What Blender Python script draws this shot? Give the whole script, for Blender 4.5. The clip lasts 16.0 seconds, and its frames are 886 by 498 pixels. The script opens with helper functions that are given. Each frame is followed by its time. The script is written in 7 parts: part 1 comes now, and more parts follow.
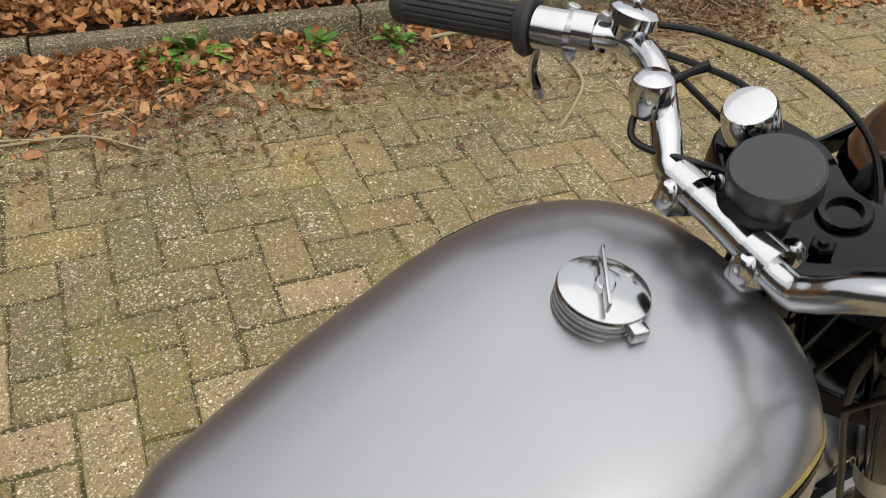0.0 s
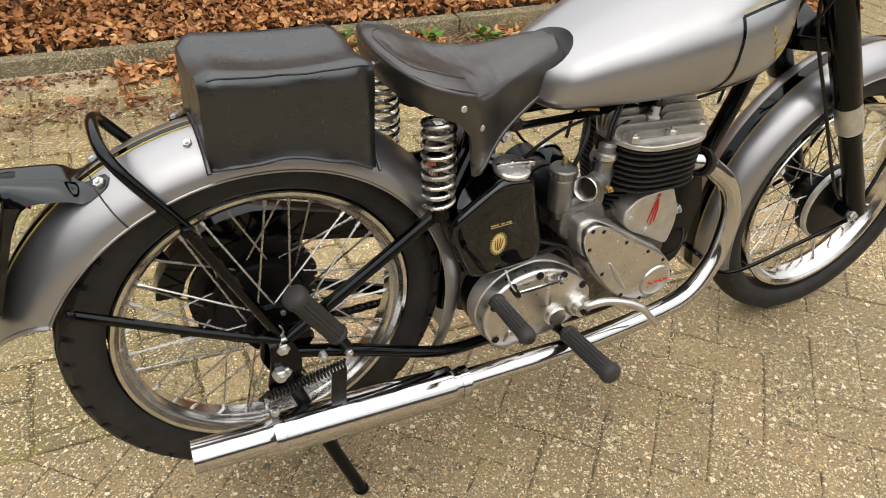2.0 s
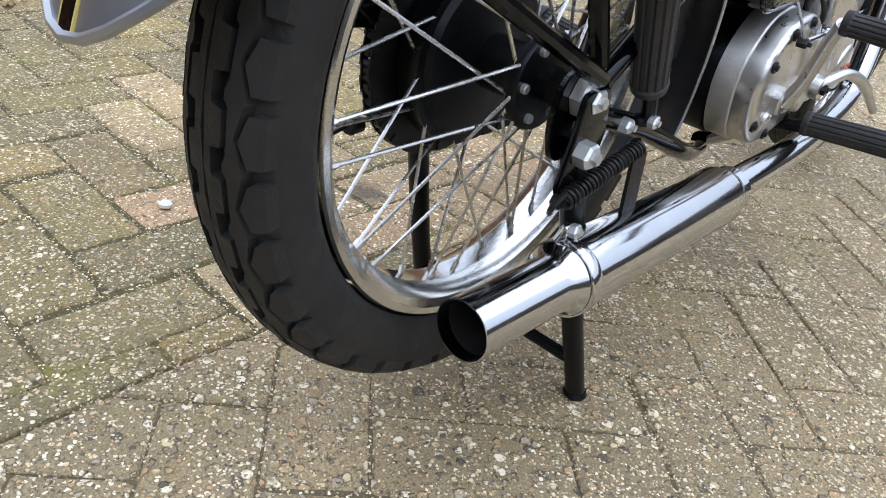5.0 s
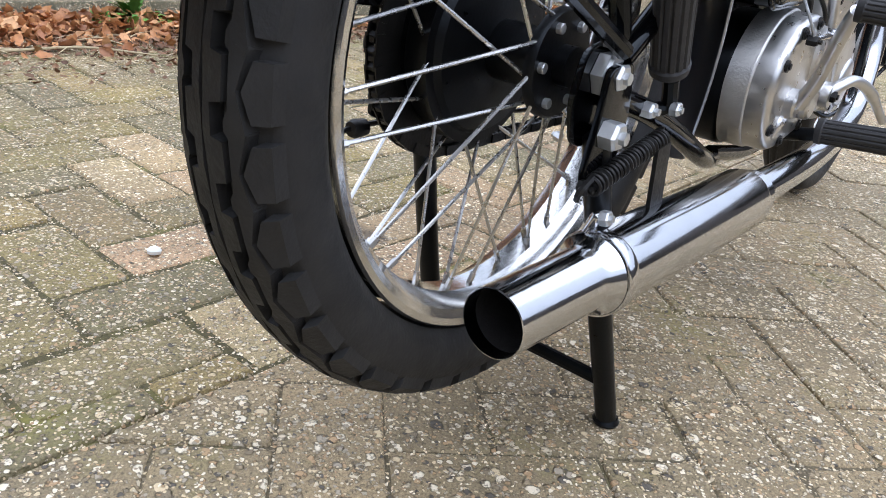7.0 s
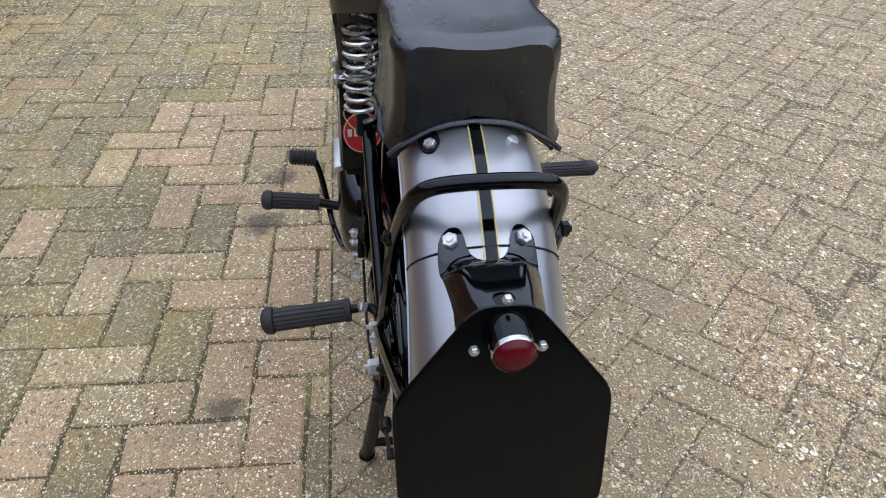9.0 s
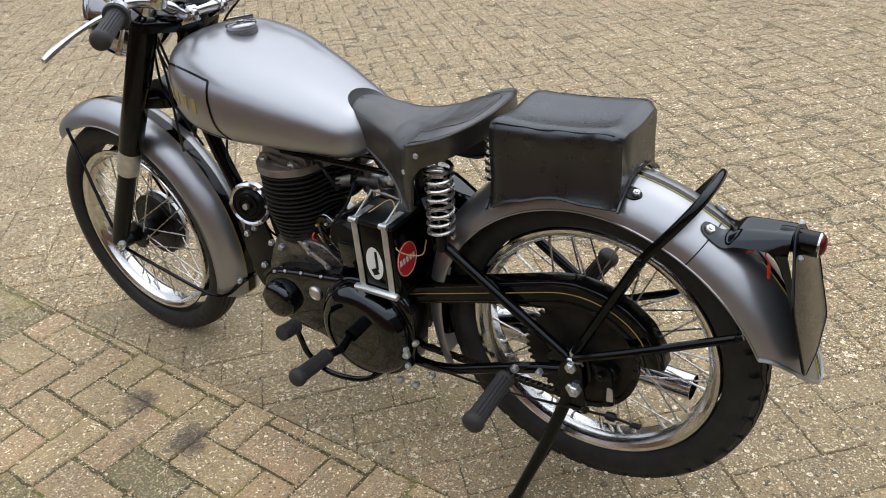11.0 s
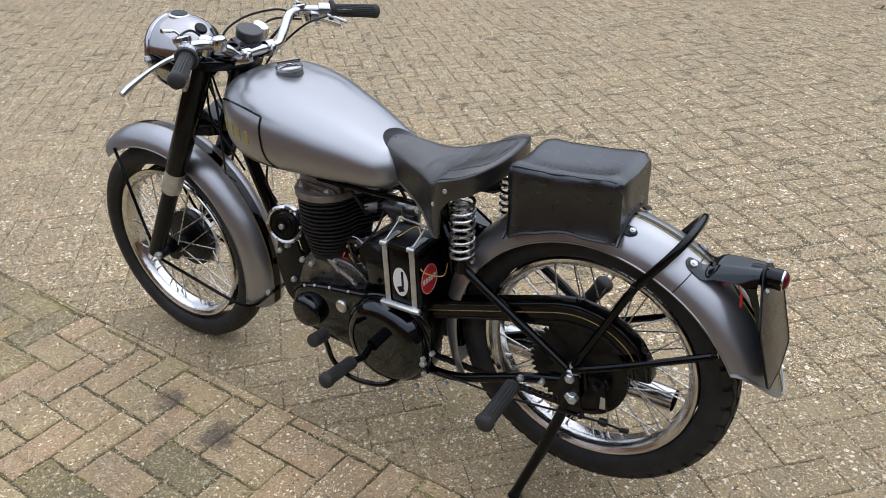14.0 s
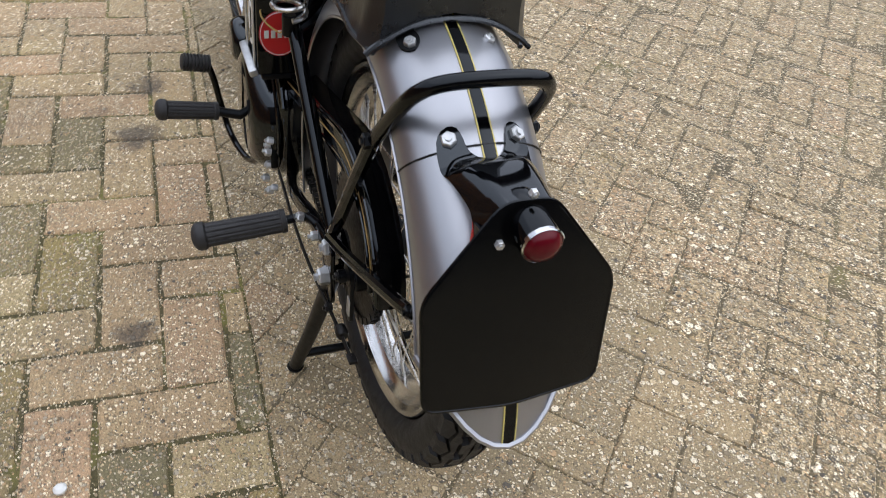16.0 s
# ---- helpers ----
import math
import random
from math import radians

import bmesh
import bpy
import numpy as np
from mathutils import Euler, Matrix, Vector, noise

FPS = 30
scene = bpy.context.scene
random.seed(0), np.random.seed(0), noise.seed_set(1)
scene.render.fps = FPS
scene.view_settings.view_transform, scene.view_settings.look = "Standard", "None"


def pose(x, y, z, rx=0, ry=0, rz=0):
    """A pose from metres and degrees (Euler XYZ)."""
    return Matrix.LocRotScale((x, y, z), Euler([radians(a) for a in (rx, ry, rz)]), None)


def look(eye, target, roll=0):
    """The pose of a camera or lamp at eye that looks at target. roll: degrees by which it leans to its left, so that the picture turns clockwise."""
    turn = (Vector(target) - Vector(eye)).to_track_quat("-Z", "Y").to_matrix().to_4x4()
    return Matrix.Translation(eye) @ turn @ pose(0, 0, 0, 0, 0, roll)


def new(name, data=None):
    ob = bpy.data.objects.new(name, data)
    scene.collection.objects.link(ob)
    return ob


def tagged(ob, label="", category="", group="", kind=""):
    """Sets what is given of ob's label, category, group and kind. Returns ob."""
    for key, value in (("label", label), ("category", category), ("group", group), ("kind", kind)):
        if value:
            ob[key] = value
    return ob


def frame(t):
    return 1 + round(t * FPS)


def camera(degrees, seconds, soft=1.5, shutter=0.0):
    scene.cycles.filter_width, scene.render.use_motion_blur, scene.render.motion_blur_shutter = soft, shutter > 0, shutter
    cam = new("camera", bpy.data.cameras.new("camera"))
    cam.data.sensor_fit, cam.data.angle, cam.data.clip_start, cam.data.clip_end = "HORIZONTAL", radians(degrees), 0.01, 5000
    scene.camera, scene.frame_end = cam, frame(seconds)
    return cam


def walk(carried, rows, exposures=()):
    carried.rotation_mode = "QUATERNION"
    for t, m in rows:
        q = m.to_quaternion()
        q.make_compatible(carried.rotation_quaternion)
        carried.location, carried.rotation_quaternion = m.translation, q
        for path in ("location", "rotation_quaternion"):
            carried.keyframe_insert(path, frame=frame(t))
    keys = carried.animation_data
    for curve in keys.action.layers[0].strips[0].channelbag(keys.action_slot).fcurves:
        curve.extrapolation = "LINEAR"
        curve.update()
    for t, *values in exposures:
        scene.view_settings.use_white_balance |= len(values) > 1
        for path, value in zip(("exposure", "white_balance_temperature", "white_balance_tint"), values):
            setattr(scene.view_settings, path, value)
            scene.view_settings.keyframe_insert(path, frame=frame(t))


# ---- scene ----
cam = camera(60.3, 16.0, 0.9, 0.12)
PATH = [
    (0, (0.507, -0.236, 1.272), (1.24, 1.044, -0.079), 7.9),
    (0.5, (0.334, -0.431, 1.267), (1.015, 0.937, -0.024), 6.0),
    (1, (0.122, -0.626, 1.25), (0.787, 0.8, 0.015), 5.0),
    (1.5, (-0.025, -0.829, 1.216), (0.659, 0.623, 0.024), 4.1),
    (2, (-0.178, -0.989, 1.212), (0.559, 0.468, 0.057), 3.8),
    (2.5, (-0.368, -1.046, 1.161), (0.463, 0.389, 0.043), 4.4),
    (3, (-0.497, -1.024, 1.115), (0.449, 0.362, 0.027), 5.5),
    (3.5, (-0.545, -0.88, 1.044), (0.547, 0.416, -0.019), 7.5),
    (4, (-0.535, -0.674, 0.919), (0.705, 0.505, -0.117), 9.8),
    (4.5, (-0.559, -0.461, 0.716), (0.808, 0.584, -0.303), 11.6),
    (4.7, (-0.565, -0.404, 0.653), (0.809, 0.62, -0.378), 11.6),
    (6.8, (-0.552, -0.379, 0.469), (0.911, 0.726, -0.33), 8.4),
    (7, (-0.56, -0.375, 0.488), (0.904, 0.718, -0.326), 8.4),
    (7.5, (-0.639, -0.36, 0.675), (0.808, 0.6, -0.319), 9.3),
    (8, (-0.75, -0.31, 0.91), (0.757, 0.353, -0.225), 8.7),
    (8.5, (-0.813, -0.112, 1.037), (0.798, 0.13, -0.124), 5.4),
    (8.7, (-0.808, -0.017, 1.064), (0.818, 0.042, -0.099), 4.0),
    (10.8, (-0.502, 0.994, 1.231), (0.564, -0.361, 0.219), -5.2),
    (11, (-0.482, 1.087, 1.269), (0.563, -0.298, 0.273), -5.4),
    (11.5, (-0.475, 1.235, 1.341), (0.538, -0.198, 0.382), -5.4),
    (12, (-0.503, 1.287, 1.384), (0.494, -0.172, 0.448), -4.8),
    (12.5, (-0.516, 1.307, 1.395), (0.471, -0.17, 0.475), -4.3),
    (13, (-0.523, 1.299, 1.392), (0.462, -0.182, 0.477), -4.1),
    (13.5, (-0.528, 1.294, 1.395), (0.467, -0.176, 0.473), -3.5),
    (14, (-0.526, 1.278, 1.384), (0.492, -0.156, 0.431), -2.4),
    (14.5, (-0.617, 1.083, 1.34), (0.448, -0.278, 0.334), 0.1),
    (15, (-0.719, 0.822, 1.286), (0.413, -0.41, 0.19), 3.3),
    (15.5, (-0.722, 0.537, 1.187), (0.521, -0.457, -0.025), 6.6),
    (16, (-0.764, 0.284, 1.074), (0.615, -0.348, -0.229), 9.8),
]
walk(cam, [(t, look(eye, target, roll)) for t, eye, target, roll in PATH],
     exposures=[(0.0, 0.36, 7040, 10), (0.5, 0.51, 7140, 10), (1.0, 0.88, 7640, 10), (1.5, 0.96, 7640, 10), (2.5, 0.8, 6840, 12), (3.0, 0.81, 6440, 11), (4.5, 0.9, 5840, 11), (7.0, 1.01, 5680, 14), (7.5, 1.0, 5940, 12), (8.5, 0.60, 5700, 15), (11.0, 0.64, 6340, 11), (12.5, 0.56, 6090, 13), (14.5, 0.54, 6060, 13), (16.0, 0.62, 6120, 14)])

# ---- daylight: an overcast sky with a wide, weak sun ----
world = bpy.data.worlds.new("overcast_sky")
scene.world = world
world.use_nodes = True
wn = world.node_tree.nodes
sky = wn.new("ShaderNodeTexSky")
sky.sky_type, sky.sun_disc = "NISHITA", False
sky.sun_elevation, sky.sun_rotation = radians(58), radians(200)
sky.air_density, sky.dust_density, sky.ozone_density = 1.0, 6.0, 1.0
wash = wn.new("ShaderNodeHueSaturation")
wash.inputs["Saturation"].default_value = 0.25
cloud = wn.new("ShaderNodeMix")
cloud.data_type = "RGBA"
cloud.inputs["Factor"].default_value = 0.85
# an overcast dome: three times brighter overhead than at the horizon
way_up = wn.new("ShaderNodeSeparateXYZ")
world.node_tree.links.new(wn.new("ShaderNodeTexCoord").outputs["Generated"], way_up.inputs[0])
rise = wn.new("ShaderNodeMapRange")
rise.inputs["To Min"].default_value, rise.inputs["To Max"].default_value = 0.52, 1.16
world.node_tree.links.new(way_up.outputs["Z"], rise.inputs["Value"])
dome = wn.new("ShaderNodeVectorMath")
dome.operation, dome.inputs[0].default_value = "SCALE", (7.0, 7.5, 8.3)
world.node_tree.links.new(rise.outputs["Result"], dome.inputs["Scale"])
world.node_tree.links.new(dome.outputs[0], cloud.inputs["B"])
world.node_tree.links.new(sky.outputs[0], wash.inputs["Color"])
world.node_tree.links.new(wash.outputs[0], cloud.inputs["A"])
world.node_tree.links.new(cloud.outputs["Result"], wn["Background"].inputs[0])
wn["Background"].inputs[1].default_value = 0.13
sun = new("sun", bpy.data.lights.new("sun", "SUN"))
sun.data.energy, sun.data.angle, sun.data.color = 0.8, radians(110), (1.0, 0.98, 0.95)
sun.matrix_world = look((0, 0, 20), (1.5, 3.5, 0))


# ---- materials ----
def material(name, colour, rough=0.5, metal=0.0, coat=0.0, spread=0.08, scale=30.0, grain=0.0, grain_scale=400.0,
             rough_spread=0.06, spec=0.5, coat_rough=0.08, sheen=(1, 1, 1)):
    """A surface with colour that drifts at one scale, uneven gloss, and a fine bump."""
    m = bpy.data.materials.new(name)
    m.use_nodes = True
    n, l = m.node_tree.nodes, m.node_tree.links
    b = n["Principled BSDF"]
    pos = n.new("ShaderNodeTexCoord")
    a = n.new("ShaderNodeTexNoise")
    a.inputs["Scale"].default_value, a.inputs["Detail"].default_value = scale, 6
    l.new(pos.outputs["Object"], a.inputs["Vector"])
    mix = n.new("ShaderNodeMix")
    mix.data_type = "RGBA"
    mix.inputs["A"].default_value = (*[max(0, c * (1 - 2.2 * spread)) for c in colour], 1)
    mix.inputs["B"].default_value = (*[min(1, c * (1 + 2.2 * spread)) for c in colour], 1)
    l.new(a.outputs["Fac"], mix.inputs["Factor"])
    l.new(mix.outputs["Result"], b.inputs["Base Color"])
    r = n.new("ShaderNodeMapRange")
    r.inputs["To Min"].default_value, r.inputs["To Max"].default_value = max(0.02, rough - 2 * rough_spread), min(1, rough + 2 * rough_spread)
    c = n.new("ShaderNodeTexNoise")
    c.inputs["Scale"].default_value, c.inputs["Detail"].default_value = scale * 3.1, 5
    l.new(pos.outputs["Object"], c.inputs["Vector"])
    l.new(c.outputs["Fac"], r.inputs["Value"])
    l.new(r.outputs["Result"], b.inputs["Roughness"])
    b.inputs["Metallic"].default_value, b.inputs["Coat Weight"].default_value = metal, coat
    b.inputs["Coat Roughness"].default_value = coat_rough
    b.inputs["Specular IOR Level"].default_value = spec
    b.inputs["Specular Tint"].default_value = (*sheen, 1)
    if grain:
        g = n.new("ShaderNodeTexNoise")
        g.inputs["Scale"].default_value, g.inputs["Detail"].default_value = grain_scale, 4
        l.new(pos.outputs["Object"], g.inputs["Vector"])
        bump = n.new("ShaderNodeBump")
        bump.inputs["Strength"].default_value, bump.inputs["Distance"].default_value = grain, 0.002
        l.new(g.outputs["Fac"], bump.inputs["Height"])
        l.new(bump.outputs["Normal"], b.inputs["Normal"])
    return m


SILVER = material("silver_paint", (0.328, 0.334, 0.352), 0.34, 0.85, 0.50, 0.03, 9, 0.02, 900, 0.03, coat_rough=0.10)
CHROME = material("chrome", (0.53, 0.535, 0.545), 0.11, 1.0, 0, 0.04, 25, 0.015, 500, rough_spread=0.035)
DULLCHROME = material("dull_chrome", (0.40, 0.395, 0.40), 0.12, 1.0, 0, 0.10, 12, 0.02, 300, rough_spread=0.04)
RIM = material("rim_chrome", (0.62, 0.615, 0.60), 0.16, 1.0, 0, 0.08, 40, 0.05, 300, 0.05)
BLACK = material("black_enamel", (0.0012, 0.0012, 0.0015), 0.08, 0.0, 0.0, 0.1, 12, 0.012, 120, 0.02, 0.28, sheen=(0.86, 0.94, 1.0))
GLOSS = material("thick_gloss_black", (0.0012, 0.0012, 0.0016), 0.06, 0.0, 0.0, 0.1, 12, 0.010, 60, 0.015, 0.62, sheen=(0.86, 0.94, 1.0))
SATIN = material("satin_black", (0.0028, 0.0028, 0.0032), 0.34, 0.0, 0.0, 0.15, 30, 0.08, 300, 0.08, 0.22, sheen=(0.86, 0.94, 1.0))
PLATE = material("plate_black", (0.0012, 0.0012, 0.0014), 0.20, 0.0, 0.0, 0.15, 14, 0.03, 90, 0.06, 0.24, sheen=(0.86, 0.94, 1.0))
RUBBER = material("tyre_rubber", (0.0180, 0.0175, 0.0170), 0.58, 0.0, 0.0, 0.35, 22, 0.3, 260, 0.1, 0.28)
GRIP = material("grip_rubber", (0.030, 0.029, 0.0285), 0.60, 0.0, 0.0, 0.18, 40, 0.2, 350, 0.08, 0.32)
LEATHER = material("black_leather", (0.0135, 0.0124, 0.0118), 0.33, 0.0, 0.0, 0.35, 14, 0.16, 300, 0.07, 0.95)
VINYL = material("black_vinyl", (0.0085, 0.0082, 0.0082), 0.30, 0.0, 0.0, 0.30, 12, 0.12, 300, 0.06, 0.90, sheen=(0.88, 0.95, 1.0))
ALLOY = material("polished_alloy", (0.60, 0.59, 0.575), 0.32, 1.0, 0, 0.09, 28, 0.16, 160, 0.08)
CAST = material("cast_alloy", (0.56, 0.55, 0.525), 0.48, 0.92, 0, 0.16, 35, 0.35, 320, 0.09)
IRON = material("fin_iron", (0.015, 0.0138, 0.0128), 0.50, 0.1, 0, 0.3, 40, 0.3, 400, 0.1, 0.28)
# darker brown for the head's left: shade under the tank put into the colour
HEAD_SHADED = material("shaded_head_brown", (0.24, 0.205, 0.178), 0.55, 0.5, 0, 0.35, 30, 0.4, 300, 0.1)
STEEL = material("zinc_steel", (0.56, 0.57, 0.57), 0.38, 0.85, 0, 0.15, 60, 0.2, 300, 0.08)
DARKSTEEL = material("oily_steel", (0.020, 0.019, 0.018), 0.40, 0.6, 0, 0.3, 60, 0.2, 300, 0.1, 0.35)
CABLE = material("cable_black", (0.005, 0.005, 0.0055), 0.35, 0, 0, 0.1, 50, spec=0.35)
CHARCOAL = material("charcoal_plastic", (0.017, 0.017, 0.019), 0.38, 0, 0, 0.12, 30, 0.05, 300, 0.05, 0.6)
YELLOW = material("gold_line", (0.50, 0.41, 0.12), 0.45, 0, 0, 0.1, 50)
FADED = material("faded_gold", (0.36, 0.285, 0.10), 0.45, 0.15, 0.0, 0.25, 50)
RED = material("red_enamel", (0.55, 0.02, 0.02), 0.35, 0, 0.2, 0.06, 40)
WHITE = material("white_label", (0.72, 0.72, 0.68), 0.45, 0, 0, 0.05, 40)
LENS = material("red_lens", (0.085, 0.003, 0.007), 0.16, 0, 0.0, 0.1, 80, spec=0.22)
COPPER = material("bronze_wire", (0.45, 0.30, 0.10), 0.4, 0.6, 0, 0.1, 60)
OILED = material("oily_cast_alloy", (0.13, 0.122, 0.112), 0.30, 0.75, 0, 0.4, 26, 0.3, 300, 0.12)
CREAM = material("cream_transfer", (0.62, 0.50, 0.22), 0.4, 0, 0, 0.08, 60)
RUSTRED = material("dark_red_transfer", (0.16, 0.03, 0.02), 0.4, 0, 0, 0.08, 60)
ZINC = material("grey_zinc_casting", (0.225, 0.226, 0.225), 0.44, 0.85, 0, 0.25, 40, 0.3, 300, 0.1)
DULLGOLD = material("dull_gold_line", (0.30, 0.19, 0.06), 0.5, 0, 0, 0.1, 50)
SPOKE = material("spoke_wire", (0.54, 0.53, 0.51), 0.28, 1.0, 0, 0.05, 30, 0, 300, 0.04)


# ---- geometry helpers ----
def smooth_path(points, sub=6):
    p = [Vector(q) for q in points]
    if len(p) < 3 or sub < 2:
        return p
    ends = [2 * p[0] - p[1], *p, 2 * p[-1] - p[-2]]
    out = []
    for a, b, c, d in zip(ends, ends[1:], ends[2:], ends[3:]):
        for k in range(sub):
            s = k / sub
            out.append(0.5 * ((2 * b) + (c - a) * s + (2 * a - 5 * b + 4 * c - d) * s * s + (3 * b - a - 3 * c + d) * s ** 3))
    return [*out, p[-1]]


def sweep(points, radius, seg=10, sub=6, cap=True):
    """A round bar along a smoothed path; radius may be a list, one for each given point."""
    line = smooth_path(points, sub)
    n = len(line)
    if isinstance(radius, (int, float)):
        radii = [radius] * n
    else:
        radii = [float(np.interp(i / (n - 1) * (len(radius) - 1), range(len(radius)), radius)) for i in range(n)]
    verts, faces, side = [], [], None
    for i, q in enumerate(line):
        d = (line[min(i + 1, n - 1)] - line[max(i - 1, 0)]).normalized()
        if side is None:
            side = d.cross(Vector((0, 0, 1)) if abs(d.z) < 0.9 else Vector((0, 1, 0))).normalized()
        side = (side - d * side.dot(d)).normalized()
        up = d.cross(side)
        for k in range(seg):
            a = math.tau * k / seg
            verts.append(q + radii[i] * (math.cos(a) * side + math.sin(a) * up))
    for i in range(n - 1):
        for k in range(seg):
            j = (k + 1) % seg
            faces.append((i * seg + k, i * seg + j, (i + 1) * seg + j, (i + 1) * seg + k))
    if cap:
        faces += [tuple(range(seg - 1, -1, -1)), tuple((n - 1) * seg + k for k in range(seg))]
    return verts, faces


def lathe(profile, centre=(0, 0, 0), axis=(0, 1, 0), seg=48, closed=False):
    """A turned form: profile rows are (radius, distance along the axis)."""
    d = Vector(axis).normalized()
    u = d.cross(Vector((0, 0, 1)) if abs(d.z) < 0.9 else Vector((1, 0, 0))).normalized()
    w = d.cross(u)
    o, m = Vector(centre), len(profile)
    verts, faces = [], []
    for k in range(seg):
        a = math.tau * k / seg
        turn = math.cos(a) * u + math.sin(a) * w
        verts += [o + d * s + turn * max(r, 1e-5) for r, s in profile]
    for k in range(seg):
        j = (k + 1) % seg
        for i in range(m if closed else m - 1):
            i2 = (i + 1) % m
            faces.append((k * m + i, k * m + i2, j * m + i2, j * m + i))
    return verts, faces


def loft(rings, cap=True, closed=True):
    m = len(rings[0])
    verts = [Vector(v) for r in rings for v in r]
    faces = []
    for i in range(len(rings) - 1):
        for k in range(m if closed else m - 1):
            j = (k + 1) % m
            faces.append((i * m + k, i * m + j, (i + 1) * m + j, (i + 1) * m + k))
    if cap:
        faces += [tuple(range(m - 1, -1, -1)), tuple((len(rings) - 1) * m + k for k in range(m))]
    return verts, faces


def rounded(points, radius, steps=4):
    """A 2D outline with its corners rounded."""
    out, n = [], len(points)
    for i, p in enumerate(points):
        p, a, b = Vector(p), Vector(points[i - 1]), Vector(points[(i + 1) % n])
        r = min(radius, 0.45 * (a - p).length, 0.45 * (b - p).length)
        s, e = p + (a - p).normalized() * r, p + (b - p).normalized() * r
        for k in range(steps + 1):
            t = k / steps
            out.append(tuple((1 - t) ** 2 * s + 2 * t * (1 - t) * p + t * t * e))
    return out


def slab(outline, y0, y1, bevel=0.004, to=None, dome=0.0):
    """An outline in x and z, made solid from y0 to y1 (y1 is the outer side), with its outer edge rounded by bevel."""
    c = sum((Vector(p) for p in outline), Vector((0, 0))) / len(outline)
    s = 1 if y1 > y0 else -1
    rows = [(0, y0), (0, y1 - s * bevel)] + [(bevel * (1 - math.cos(a)), y1 - s * bevel * (1 - math.sin(a))) for a in (0.4, 0.8, 1.2, 1.57)]
    rings = []
    for inset, y in rows:
        ring = []
        for p in outline:
            v = Vector(p)
            d = v - c
            v = v - d.normalized() * inset
            ring.append((v.x, y, v.y))
        rings.append(ring)
    if dome:
        last = rings[-1]
        for k in (0.85, 0.6, 0.3):
            rings.append([(c.x + (x - c.x) * k, y + s * dome * (1 - k * k), c.y + (z - c.y) * k) for x, y, z in last])
    v, f = loft(rings)
    if to:
        v = [to @ q for q in v]
    return v, f


def block(size, bevel=0.004, at=(0, 0, 0), turn=(0, 0, 0)):
    bm = bmesh.new()
    bmesh.ops.create_cube(bm, size=1)
    bmesh.ops.scale(bm, vec=size, verts=bm.verts)
    if bevel:
        bmesh.ops.bevel(bm, geom=bm.edges[:], offset=bevel, segments=2, affect="EDGES", profile=0.5)
    m = pose(*at, *turn)
    out = [m @ v.co for v in bm.verts], [tuple(v.index for v in f.verts) for f in bm.faces]
    bm.free()
    return out


def coil(a, b, radius, wire, turns, seg=8):
    a, b = Vector(a), Vector(b)
    d = (b - a).normalized()
    u = d.cross(Vector((0, 1, 0)) if abs(d.y) < 0.9 else Vector((1, 0, 0))).normalized()
    w = d.cross(u)
    n = int(turns * 18)
    pts = [a + (b - a) * (i / n) + radius * (math.cos(math.tau * turns * i / n) * u + math.sin(math.tau * turns * i / n) * w) for i in range(n + 1)]
    return sweep(pts, wire, seg, 1)


def both(*shapes):
    verts, faces = [], []
    for v, f in shapes:
        k = len(verts)
        verts += list(v)
        faces += [tuple(i + k for i in q) for q in f]
    return verts, faces


def mirrored(shape):
    v, f = shape
    return [Vector((q[0], -q[1], q[2])) for q in v], [tuple(reversed(q)) for q in f]


def mesh_of(name, shape, mat, angle=35):
    me = bpy.data.meshes.new(name)
    me.from_pydata([tuple(v) for v in shape[0]], [], shape[1])
    me.materials.append(mat)
    me.polygons.foreach_set("use_smooth", [True] * len(me.polygons))
    me.validate()
    me.update()
    bm = bmesh.new()
    bm.from_mesh(me)
    bmesh.ops.recalc_face_normals(bm, faces=bm.faces)
    bm.to_mesh(me)
    bm.free()
    me.set_sharp_from_angle(angle=radians(angle))
    return me


def part(name, shape, mat, parent=None, label="", angle=35, at=(0, 0, 0)):
    ob = new(name, shape if isinstance(shape, bpy.types.Mesh) else mesh_of(name, shape, mat, angle))
    ob.parent = parent
    ob.location = at
    return tagged(ob, label)


def bolt(at, axis, radius, height, parent, mat=None, name="bolt", label=""):
    """A hexagon head with a chamfer and a stub of thread."""
    return part(name, lathe([(0, height * 1.35), (radius * 0.45, height * 1.35), (radius * 0.45, height), (radius * 0.85, height), (radius, height * 0.8), (radius, 0), (0, 0)],
                            at, axis, 6), mat or STEEL, parent, label, 20)


def disc(at, axis, radius, height, parent, mat, name, label="", seg=28, edge=0.15):
    return part(name, lathe([(0, height), (radius * (1 - edge), height), (radius, height - radius * edge), (radius, 0), (0, 0)], at, axis, seg), mat, parent, label)


# ---- the motorcycle: one thing, standing on its rear stand, its nose along +x ----
bike = new("motorcycle")
bike.matrix_world = pose(0, 0, 0, 0, 0, 1.5)
tagged(bike, "vintage silver and black motorcycle on its rear stand on paving", "motorcycle")
REAR, FRONT = Vector((0, 0, 0.382)), Vector((1.328, 0, 0.320))


def tyre_surface(big, half, depth, s):
    """Radius and offset of the tread at s from -1 to 1 across it."""
    a = s * 1.25
    return big - depth * (1 - math.cos(a)) * 1.0, half * math.sin(a) / math.sin(1.25)


